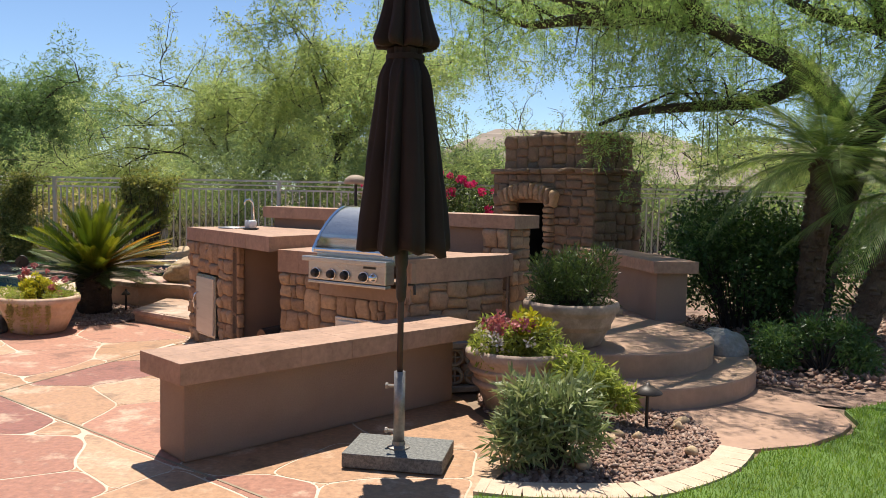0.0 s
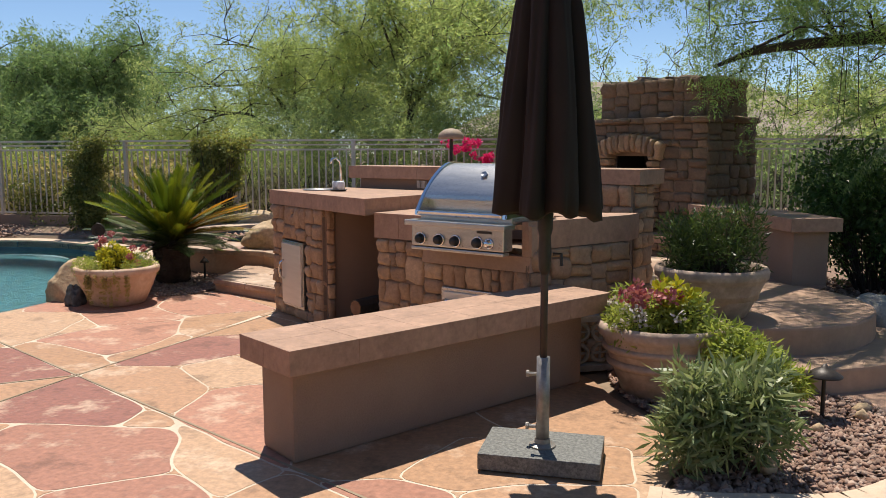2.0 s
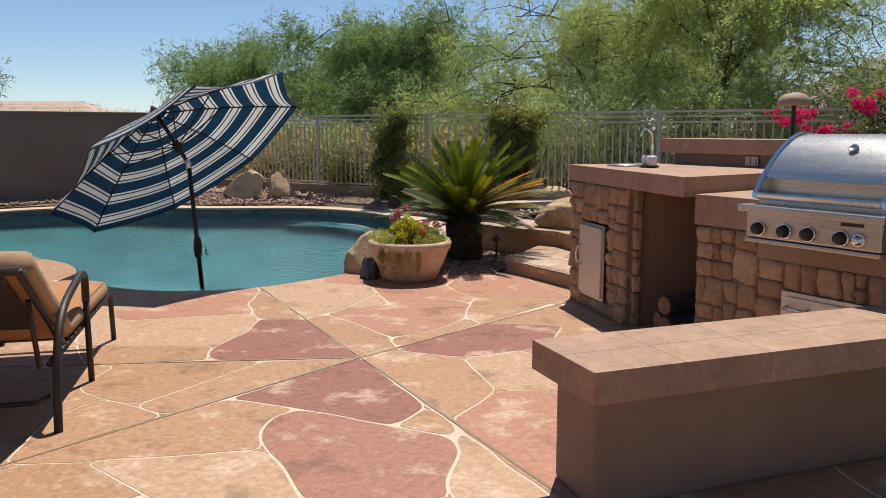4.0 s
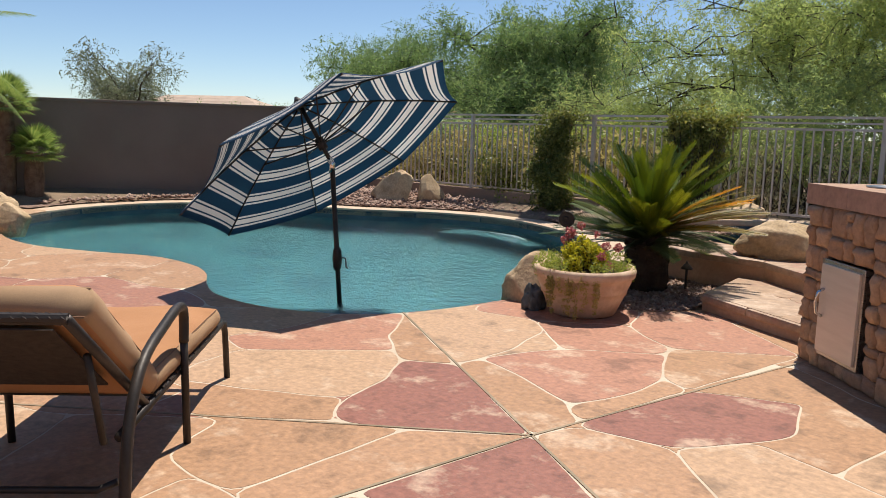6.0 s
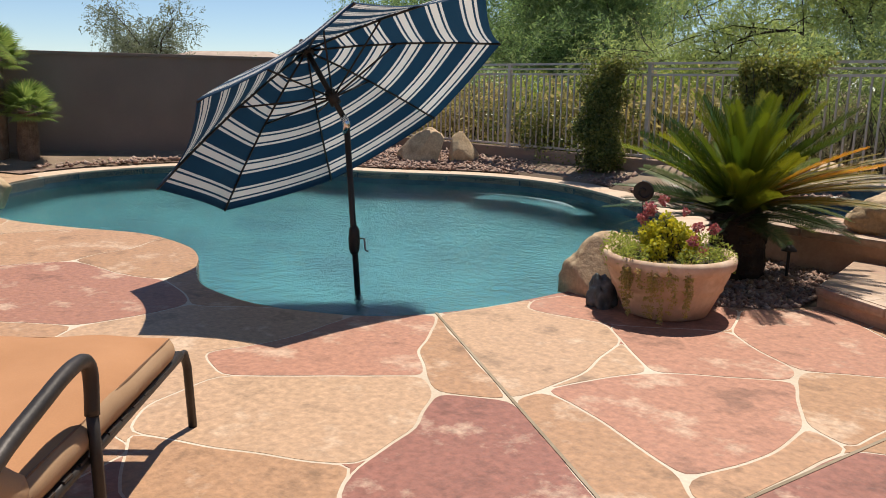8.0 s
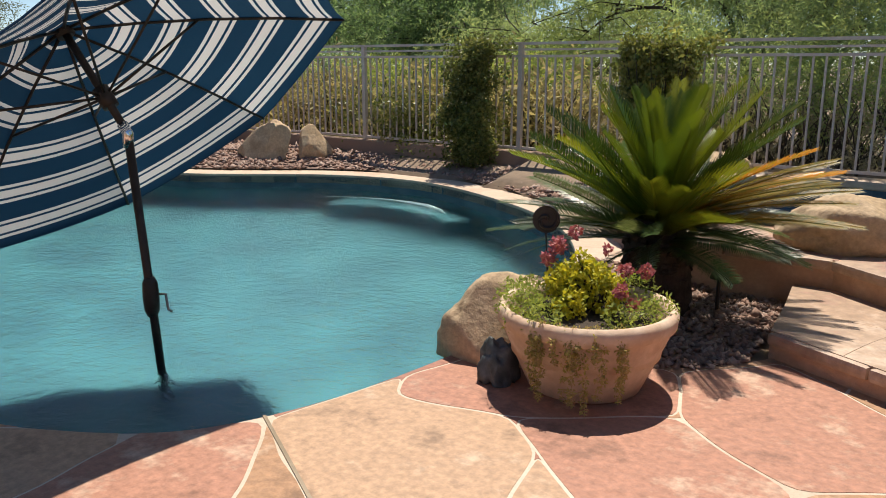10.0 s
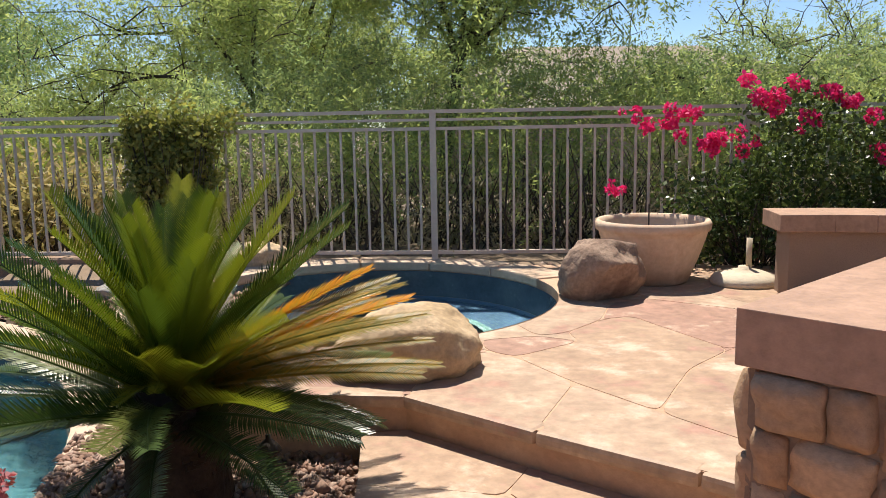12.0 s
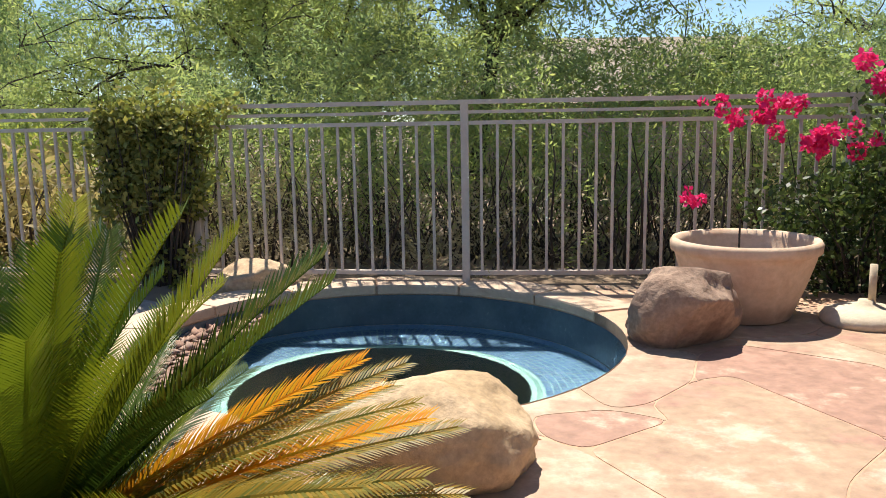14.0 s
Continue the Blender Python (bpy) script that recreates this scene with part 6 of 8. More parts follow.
for ring_i, (count, pitch, sc) in enumerate(((8, 82, 0.84), (13, 68, 0.93), (16, 53, 0.95), (18, 39, 0.97), (21, 25, 0.97), (20, 12, 0.93))):
    for k in range(count):
        az = 360 * k / count + ring_i * 17 + g.uniform(-9, 9)
        pt = pitch + g.uniform(-7, 7)
        me = g.choice(SG) if ring_i < 4 else g.choice(SGO)
        if ring_i == 4 and g.random() < 0.3:
            me = g.choice(SG)
        rel = (az + 90) % 360
        if (rel < 48 or rel > 330) and ring_i >= 3:
            continue
        if ring_i == 5 and 140 < az % 360 < 235 and k % 2:
            continue
        ob = piece("frond", me, sago, Matrix.Translation((0, 0, 0.5 - 0.025 * ring_i)) @ Matrix.Rotation(radians(az), 4, "Z") @ Matrix.Rotation(radians(pt), 4, "X") @ Matrix.Rotation(radians(g.uniform(-34, 34)), 4, "Y"))
        ob.scale = (sc, sc * g.uniform(0.86, 1.08), sc)
# golden and drying fronds towards the steps
for az, pt, sc, me in ((278, 40, 0.86, SGY), (262, 37, 0.95, SGD), (290, 34, 0.9, SGD), (270, 31, 0.95, SGY), (254, 30, 0.95, SGD), (296, 30, 0.86, SGY), (283, 25, 0.95, SGD), (266, 24, 0.95, SGD), (306, 26, 0.9, SGD), (246, 33, 0.92, SGD), (274, 16, 0.95, SGD),
                       (258, 18, 0.92, SGD), (290, 17, 0.85, SGO[0]), (268, 8, 0.85, SGO[1]), (250, 12, 0.85, SGO[0]), (302, 12, 0.8, SGO[1])):
    ob = piece("frond", me, sago, Matrix.Translation((0, 0, 0.48)) @ Matrix.Rotation(radians(az), 4, "Z") @ Matrix.Rotation(radians(pt), 4, "X") @ Matrix.Rotation(radians(8 + 0.4 * (az % 37)), 4, "Y"))
    ob.scale = (sc, sc, sc)
# short young fronds curling out of the middle
for az, pt, sc in ((195, 52, 0.8), (168, 44, 0.7), (218, 46, 0.85), (236, 38, 0.7), (150, 36, 0.8)):
    ob = piece("frond", SGN, sago, Matrix.Translation((0, 0, 0.5)) @ Matrix.Rotation(radians(az), 4, "Z") @ Matrix.Rotation(radians(pt), 4, "X"))
    ob.scale = (sc, sc, sc)


def shrub(name, c, blobs, mat, leaf, n, label, cat, seed, ratio=0.45, stems=True, spread=1.0, smoothz=1.0, droop=0.0):
    ob = tagged(empty(name, pose(*c)), label, cat)
    if stems:
        bm = bmesh.new()
        g = random.Random(seed)
        for x, y, z, r in blobs[:36]:
            for _ in range(3):
                e = Vector((x, y, z)) + Vector((g.uniform(-1, 1), g.uniform(-1, 1), g.uniform(-0.6, 0.9))) * r * 0.75
                s = Vector((x * 0.25 + g.uniform(-0.04, 0.04), y * 0.25 + g.uniform(-0.04, 0.04), 0))
                m = s.lerp(e, 0.5) + Vector((g.uniform(-0.05, 0.05), g.uniform(-0.05, 0.05), 0.05))
                tube(bm, [s, m, e], [0.009, 0.006, 0.003], 5)
        tagged(part("stem_tangle", bm, M_BARK, ob), kind="stuff")
    tagged(leaf_cloud("foliage", blobs, mat, leaf, n, spread, ob, seed, ratio, droop, smoothz), kind="stuff")
    return ob


def blob_row(g, x0, x1, y0, y1, z0, z1, r0, r1, n):
    return [(g.uniform(x0, x1), g.uniform(y0, y1), g.uniform(z0, z1), g.uniform(r0, r1)) for _ in range(n)]


g = random.Random(8)
# two clipped creeper columns on the fence
shrub("hedge_column", (-8.12, 12.68, 0.02), blob_row(g, -0.29, 0.27, -0.14, 0.14, 0.08, 1.56, 0.09, 0.13, 150) + [(0.4, 0.1, 1.2, 0.1), (0.48, 0.1, 0.9, 0.08), (0.42, 0.1, 1.56, 0.1), (0.5, 0.1, 1.5, 0.08), (0.4, 0.1, 0.6, 0.07)], M_HEDGE, 0.042, 17000, "clipped creeper column covering a fence post", "hedge", 4, 0.6, False)
shrub("fence_creeper", (-5.8, 12.85, 0.1), blob_row(g, -0.36, 0.34, -0.1, 0.1, 0.7, 1.4, 0.08, 0.14, 70) + blob_row(g, -0.4, 0.5, -0.08, 0.08, 1.3, 1.5, 0.05, 0.1, 26) + blob_row(g, -0.25, 0.3, -0.08, 0.1, 0.05, 0.8, 0.08, 0.14, 20) + [(0.5, 0.0, 1.45, 0.08), (-0.48, 0.0, 1.2, 0.09), (0.45, 0.0, 1.0, 0.07), (-0.44, 0.0, 0.7, 0.08), (0.62, 0.0, 1.5, 0.06), (0.1, 0.0, 1.6, 0.1), (-0.2, 0.0, 1.58, 0.08)], M_CREEPER, 0.048, 10500, "leafy yellow-green creeper hanging over the fence", "creeper", 5, 0.6, True)
shrub("fence_creeper", (-9.4, 13.2, -0.1), blob_row(g, -1.5, 1.5, -0.2, 0.4, 0.2, 0.9, 0.2, 0.35, 30), M_HEDGE, 0.05, 9000, "loose green shrub seen through the fence pickets", "shrub", 15, 0.5, True)
# bougainvillea
boug = shrub("bougainvillea", (-0.92, 12.72, 0.2), blob_row(g, -0.65, 1.6, -0.25, 0.25, 0.2, 0.95, 0.18, 0.28, 56) + blob_row(g, -0.1, 1.6, -0.25, 0.25, 0.8, 1.3, 0.18, 0.28, 24), M_BOUGLEAF, 0.045, 15000, "bougainvillea covered in magenta flowers by the fence", "bougainvillea", 6, 0.6)
fl = []
for x, z, k0 in ((-0.77, 1.23, 0.1), (-0.66, 1.3, 0.06), (-0.3, 1.1, 0.1), (-0.5, 1.05, 0.07), (-0.15, 1.12, 0.07), (0.02, 1.47, 0.11), (0.1, 1.38, 0.08), (0.31, 1.25, 0.07), (0.38, 1.46, 0.08), (0.56, 1.42, 0.08),
                 (-1.1, 0.75, 0.055), (-1.04, 1.3, 0.05), (-0.6, 1.33, 0.05), (0.85, 1.3, 0.1), (1.1, 1.2, 0.08), (1.35, 1.32, 0.1), (0.9, 1.0, 0.06), (1.5, 1.1, 0.07)):
    for _ in range(5):
        fl.append((x + g.uniform(-1.5, 1.5) * k0, -0.27 + g.uniform(-0.1, 0.05), z + g.uniform(-0.9, 0.9) * k0, k0 * g.uniform(0.22, 0.55)))
tagged(leaf_cloud("bloom", fl, M_BOUG, 0.036, 2900, 1.0, boug, 9, 0.85), kind="stuff")
shrub("bougainvillea", (1.1, 12.9, 0.2), blob_row(g, -0.6, 0.9, -0.2, 0.25, 0.3, 1.1, 0.2, 0.3, 24), M_BOUGLEAF, 0.05, 7000, "dark green leafy part of a bougainvillea hedge", "bougainvillea", 16, 0.6)
# narrow-leaved bush in the near bed
shrub("oleander_bush", (1.19, 4.84, 0.0), blob_row(g, -0.19, 0.19, -0.16, 0.16, 0.1, 0.4, 0.09, 0.13, 30), M_OLEANDER, 0.085, 5200, "low bush of narrow grey-green leaves on gravel", "bush", 21, 0.16, True, 1.0, 1.0, -0.3)
# rosemary in its pot
shrub("rosemary_bush", (1.27, 6.72, 0.6), blob_row(g, -0.27, 0.27, -0.22, 0.22, 0.05, 0.32, 0.08, 0.14, 30), M_BOUGLEAF, 0.05, 7500, "dense upright rosemary growing in a clay pot", "rosemary", 22, 0.16, True, 1.0, 1.3, -0.9)
# planting of the clay pot beside the bush
shrub("trailing_flowers", (0.95, 5.95, 0.36), blob_row(g, -0.25, 0.2, -0.22, 0.2, 0.02, 0.14, 0.07, 0.11, 26), M_FERNY, 0.04, 6000, "feathery yellow-green plant spilling over a clay pot", "flowers", 23, 0.3)
shrub("feathery_foliage", (1.2, 5.75, 0.28), [(0.05, 0, 0.1, 0.14), (0.18, -0.05, 0.04, 0.14), (0.3, -0.05, -0.04, 0.13), (0.4, -0.06, -0.1, 0.11), (0.1, -0.12, 0.02, 0.12), (0.25, 0.06, 0.0, 0.12)], M_FERNY, 0.06, 4200, "feathery fern-like foliage drooping from the pot", "foliage", 24, 0.2, False, 1, 0.7, 0.5)
tagged(leaf_cloud("pink_bloom", blob_row(g, -0.2, 0.15, -0.22, 0.1, 0.14, 0.26, 0.02, 0.04, 14), M_PINK, 0.03, 500, 1.0, bpy.data.objects["trailing_flowers"], 25, 0.8), kind="stuff")
tagged(leaf_cloud("pale_bloom", blob_row(g, -0.3, 0.1, -0.3, 0.0, 0.05, 0.16, 0.02, 0.04, 12), M_PALE, 0.025, 260, 1.0, bpy.data.objects["trailing_flowers"], 26, 0.8), kind="stuff")
tagged(leaf_cloud("lime_foliage", [(0.08, -0.05, 0.2, 0.09), (0.15, 0.0, 0.17, 0.08), (0.02, 0.02, 0.22, 0.07)], M_LIME, 0.045, 500, 1.0, bpy.data.objects["trailing_flowers"], 27, 0.7), kind="stuff")
# planting of the terracotta pot by the pool
pl = shrub("potted_geranium", (-3.90, 7.63, 0.32), [(-0.06, 0.0, 0.09, 0.09), (0.0, 0.03, 0.13, 0.08), (-0.1, -0.03, 0.13, 0.075), (0.0, 0.1, 0.1, 0.08), (0.08, 0.0, 0.06, 0.06), (-0.14, 0.06, 0.08, 0.07), (-0.05, 0.03, 0.2, 0.05), (0.1, 0.06, 0.1, 0.05), (-0.03, -0.1, 0.05, 0.07)], M_LIME, 0.021, 4200, "yellow-green geranium with dusty red flower heads", "geranium", 31, 0.75)
tagged(leaf_cloud("bloom", [(-0.17, 0.05, 0.25, 0.034), (-0.12, 0.1, 0.31, 0.026), (-0.2, 0.02, 0.2, 0.032), (-0.15, 0.0, 0.28, 0.024), (0.06, 0.05, 0.27, 0.018), (0.14, 0.06, 0.19, 0.026), (0.2, 0.12, 0.18, 0.026), (0.16, -0.02, 0.12, 0.028), (0.2, 0.02, 0.06, 0.026)], M_PINK, 0.016, 1100, 1.0, pl, 32, 0.8), kind="stuff")
tagged(leaf_cloud("rim_foliage", [(-0.27, -0.1, 0.03, 0.1), (-0.3, 0.05, 0.02, 0.08), (-0.18, -0.22, 0.03, 0.1), (0.24, 0.0, 0.02, 0.08), (0.28, 0.1, 0.02, 0.08), (-0.05, -0.28, 0.02, 0.09), (0.2, -0.1, 0.02, 0.07), (-0.1, 0.2, 0.04, 0.1), (0.1, 0.25, 0.04, 0.1)], M_FERNY, 0.02, 4200, 1.0, pl, 33, 0.4), kind="stuff")
tr = []
gg = random.Random(12)
for i in range(24):
    a = gg.uniform(-1.7, -0.7)
    ln = gg.uniform(0.1, 0.42) * (1 - 0.6 * abs(a + 1.1))
    for k in range(7):
        q = k / 6
        rr = 0.33 + 0.075 * math.sin(q * 2.0) + 0.025 * gg.random() - 0.04 * q
        tr.append((rr * math.cos(a), rr * math.sin(a), 0.03 - ln * q, 0.011))
tagged(leaf_cloud("trailing_growth", tr, M_TRAIL, 0.015, 4200, 1.0, pl, 34, 0.45, 0.6), kind="stuff")
# dark shrub beside the seat wall by the fireplace
shrub("privet_shrub", (3.05, 9.75, 0.0), blob_row(g, -0.65, 0.75, -0.4, 0.4, 0.25, 1.2, 0.24, 0.36, 46), M_SHRUB, 0.05, 22000, "dense dark green rounded shrub beside the seat wall", "shrub", 41, 0.5)
shrub("low_shrub", (3.35, 7.75, 0.0), blob_row(g, -0.45, 0.45, -0.2, 0.25, 0.1, 0.36, 0.1, 0.18, 22), M_SHRUB, 0.05, 6500, "low dark shrub in the shaded gravel", "shrub", 42, 0.3)
shrub("privet_shrub", (5.3, 11.8, 0.0), blob_row(g, -1.2, 1.6, -0.5, 0.6, 0.3, 1.3, 0.3, 0.45, 40), M_SHRUB, 0.06, 16000, "dense dark green shrub behind the palms", "shrub", 43, 0.5)
shrub("dry_grass_clump", (-11.6, 4.6, 0.0), blob_row(g, -0.4, 0.4, -0.3, 0.3, 0.1, 0.4, 0.12, 0.2, 16), M_DRYGRASS, 0.16, 2600, "clump of dry ornamental grass beside the boulders", "grass", 44, 0.05, False, 1, 1, -1.2)


# ---------------------------------------------------------------- palms
PF = [frond_mesh("frond", 1.25, 60, 0.26, M_PALMLEAF, 1.0, 0.12, 0.006, 11, 0.1, 0.6, 0.35), frond_mesh("frond", 1.15, 56, 0.25, M_PALMLEAF, 0.7, 0.1, 0.006, 12, -0.08, 0.6, 0.3)]
def date_palm(c, h, lean, n, label, sc=1.0, seed=1):
    g = random.Random(seed)
    ob = tagged(empty("date_palm", pose(*c)), label, "palm", "date palms")
    top = Vector((lean[0], lean[1], h))
    bm = bmesh.new()
    pts = [Vector((lean[0] * q ** 1.6, lean[1] * q ** 1.6, h * q)) for q in [i / 14 for i in range(15)]]
    tube(bm, pts, [0.13 - 0.02 * q / 14 + (0.014 if q % 2 else 0) for q in range(15)], 14)
    part("trunk", bm, M_PALMBARK, ob, "rough ringed palm trunk")
    bm = bmesh.new()
    for i in range(150):
        q = rng.random()
        p = Vector((lean[0] * q ** 1.6, lean[1] * q ** 1.6, h * q))
        a = rng.uniform(0, 6.28)
        box(bm, (0, 0, 0), (0.05, 0.06, 0.03), Matrix.Translation(p + Vector((0.125 * math.cos(a), 0.125 * math.sin(a), 0))) @ Matrix.Rotation(a, 4, "Z") @ Matrix.Rotation(-0.8, 4, "Y"))
    tagged(part("leaf_scar_cover", bm, M_PALMBARK, ob), kind="stuff")
    for i in range(n):
        az, pt = 137.5 * i + g.uniform(-10, 10), 80 - 95 * (i / n) ** 0.8 + g.uniform(-6, 6)
        o = piece("frond", g.choice(PF), ob, Matrix.Translation(top) @ Matrix.Rotation(radians(az), 4, "Z") @ Matrix.Rotation(radians(pt), 4, "X"))
        k = sc * g.uniform(0.85, 1.1)
        o.scale = (k, k, k)
    return ob


date_palm((3.62, 9.3, 0.0), 1.85, (0.1, 0.0), 32, "pygmy date palm with arching feathery fronds", 1.12, 1)
date_palm((4.0, 8.9, 0.0), 1.55, (0.55, -0.1), 28, "leaning pygmy date palm beside another palm", 1.05, 2)
date_palm((-11.9, 4.75, 0.0), 2.2, (0.1, 0.1), 30, "date palm by the garden wall", 1.3, 3)
# fan palm: round leaves of many blades
def fan_mesh(seed):
    v, f = [], []
    for i in range(26):
        a = radians(-115 + 230 * i / 25)
        d = Vector((math.sin(a), math.cos(a), 0.12 * math.cos(a * 2)))
        n_ = Vector((math.cos(a), -math.sin(a), 0)) * 0.02
        s = len(v)
        o = Vector((0, 0.4, 0))
        v += [o, o + d * 0.24 + n_, o + d * 0.42 + Vector((0, 0, -0.06)), o + d * 0.24 - n_]
        f.append((s, s + 1, s + 2, s + 3))
    s = len(v)
    v += [Vector((-0.008, 0, 0)), Vector((0.008, 0, 0)), Vector((0.006, 0.42, 0)), Vector((-0.006, 0.42, 0))]
    f.append((s, s + 1, s + 2, s + 3))
    me = bpy.data.meshes.new("fan_leaf")
    me.from_pydata([tuple(x) for x in v], [], f)
    me.materials.append(M_PALMLEAF)
    return me


FAN = fan_mesh(1)
def fan_palm(c, h, sc, label, seed):
    g = random.Random(seed)
    ob = tagged(empty("fan_palm", pose(*c)), label, "palm", "fan palms")
    bm = bmesh.new()
    tube(bm, [(0, 0, -0.1), (0.03, 0, h * 0.5), (0.05, 0.02, h)], [0.13, 0.15, 0.12], 12)
    part("trunk", bm, M_PALMBARK, ob)
    for i in range(30):
        o = piece("fan_leaf", FAN, ob, Matrix.Translation((0.05, 0.02, h)) @ Matrix.Rotation(radians(137.5 * i), 4, "Z") @ Matrix.Rotation(radians(78 - 100 * i / 30), 4, "X"))
        o.scale = (sc, sc, sc)
    return ob


fan_palm((-14.25, 6.75, 0.0), 1.55, 0.66, "small fan palm by the garden wall", 4)
fan_palm((-14.1, 7.1, 0.0), 0.8, 0.62, "low young fan palm beside the pool", 5)


def spray_cloud(name, centres, mat, size, n, parent, seed, droop=0.5, smoothz=0.8, k=9):
    """Feathery sprays: short drooping twigs that carry two rows of narrow leaflets, gathered round the centres."""
    g = np.random.RandomState(seed)
    C = np.array(centres, dtype=float)
    n = n // k
    pick = g.choice(len(C), n, p=C[:, 3] ** 2 / (C[:, 3] ** 2).sum())
    d = g.normal(size=(n, 3))
    d /= np.linalg.norm(d, axis=1)[:, None]
    pos = C[pick, :3] + d * (C[pick, 3] * (0.3 + 0.75 * g.rand(n) ** 0.7))[:, None] * np.array([1, 1, smoothz])
    ax = g.normal(size=(n, 3)) * 0.8 + d * 0.6
    ax[:, 2] -= droop
    ax /= np.linalg.norm(ax, axis=1)[:, None]
    sd = np.cross(ax, g.normal(size=(n, 3)))
    sd /= np.linalg.norm(sd, axis=1)[:, None] + 1e-9
    L = size * (2.4 + 2.2 * g.rand(n))
    v = []
    for i in range(k):
        side = 1 if i % 2 else -1
        p = pos + ax * (L * i / k)[:, None]
        out = sd * side * 0.85 + ax * 0.55 + g.normal(size=(n, 3)) * 0.25
        out /= np.linalg.norm(out, axis=1)[:, None]
        ln = size * (0.75 + 0.6 * g.rand(n)) * (1.1 - 0.5 * i / k)
        wd = np.cross(out, sd + g.normal(size=(n, 3)) * 0.5)
        wd /= np.linalg.norm(wd, axis=1)[:, None] + 1e-9
        wd *= (ln * 0.15)[:, None]
        md = p + out * (ln * 0.5)[:, None]
        v.append(np.stack([p, md + wd, p + out * ln[:, None], md - wd], 1))
    v = np.stack(v, 1).reshape(-1, 3)
    return quads(name, v, np.arange(len(v)).reshape(-1, 4), mat, parent)


# ---------------------------------------------------------------- trees
def tree(name, c, h, crown, bark, leaf_mat, leaf, n, label, seed, trunk_r=0.16, lean=(0, 0), limbs=7, fork=0.3, ratio=0.35, droop=0.3, flat=0.75, clump=0.6, hang=0, thick=0.4, paths=(), shoots=0):
    """Tapered trunk, forking limbs, twigs and a crown of small leaves gathered in clumps. crown: half widths x, y and height of its middle."""
    g = random.Random(seed)
    ob = tagged(empty(name, pose(*c)), label, "tree")
    bm, tw, blobs, limb_bms = bmesh.new(), bmesh.new(), [], []
    f0 = Vector((lean[0] * 0.4, lean[1] * 0.4, h * fork))
    tube(bm, [(0, 0, -0.2), f0 * 0.5 + Vector((g.uniform(-0.1, 0.1), 0, 0)), f0], [trunk_r * 1.2, trunk_r, trunk_r * 0.85], 10)
    for i in range(max(limbs, len(paths))):
        a = 2 * math.pi * i / limbs + g.uniform(-0.3, 0.3)
        k = g.uniform(0.55, 1.0)
        e = Vector((lean[0] + crown[0] * k * math.cos(a), lean[1] + crown[1] * k * math.sin(a), crown[2] + (h - crown[2]) * g.uniform(-0.5, 0.8)))
        m = f0.lerp(e, 0.5) + Vector((g.uniform(-0.3, 0.3), g.uniform(-0.3, 0.3), g.uniform(0.1, 0.5) * (h - crown[2])))
        kink = 0.09 * (e - f0).length
        pts = spline([f0, f0.lerp(m, 0.5) + Vector((g.uniform(-1, 1), g.uniform(-1, 1), 0.6)) * kink, m, m.lerp(e, 0.5) + Vector((g.uniform(-1, 1), g.uniform(-1, 1), g.uniform(-0.3, 1))) * kink, e], 4, False)
        if i < len(paths):
            pts = spline([Vector(p) for p in paths[i]], 5, False)
        L = len(pts)
        limb_bms.append(bmesh.new())
        tube(limb_bms[-1], pts, [trunk_r * thick * (1 - 0.85 * q / (L - 1)) for q in range(L)], 7)
        for p in (pts[-1], pts[-3], pts[-6]):
            blobs.append((p.x, p.y, p.z, clump * g.uniform(0.7, 1.0)))
        for j in range(9):
            q = g.uniform(0.3, 1.0)
            p = pts[min(L - 1, int(q * (L - 1)))]
            s = p + Vector((g.uniform(-1, 1) * crown[0], g.uniform(-1, 1) * crown[1], g.uniform(-0.6, 0.8) * (h - crown[2]))) * 0.42
            mm = p.lerp(s, 0.5) + Vector((g.uniform(-0.2, 0.2), g.uniform(-0.2, 0.2), 0.15))
            tube(tw, [p, mm, s], [trunk_r * 0.12, trunk_r * 0.07, 0.005], 5)
            blobs.append((s.x, s.y, s.z, clump * g.uniform(0.6, 1.15)))
            blobs.append((mm.x, mm.y, mm.z, clump * g.uniform(0.5, 0.9)))
            for _ in range(2):
                t = s + Vector((g.uniform(-1, 1), g.uniform(-1, 1), g.uniform(-0.7, 0.5))) * clump * 1.1
                tube(tw, [s, s.lerp(t, 0.5) + Vector((0, 0, 0.05)), t], [0.01, 0.007, 0.003], 4)
                blobs.append((t.x, t.y, t.z, clump * g.uniform(0.35, 0.7)))
            if hang:
                for _ in range(hang):
                    t = s + Vector((g.uniform(-1, 1), g.uniform(-1, 1), 0)) * clump
                    ln = g.uniform(0.5, 1.45)
                    sw = Vector((g.uniform(-0.25, 0.25), g.uniform(-0.25, 0.25), 0)) * ln
                    tube(tw, [t, t + sw * 0.2 + Vector((0, 0, -ln * 0.5)), t + sw + Vector((0, 0, -ln))], [0.004, 0.003, 0.0015], 4)
                    for q2 in range(6):
                        blobs.append((t.x + sw.x * (q2 / 5) ** 2, t.y + sw.y * (q2 / 5) ** 2, t.z - ln * q2 / 5, g.uniform(0.1, 0.22)))
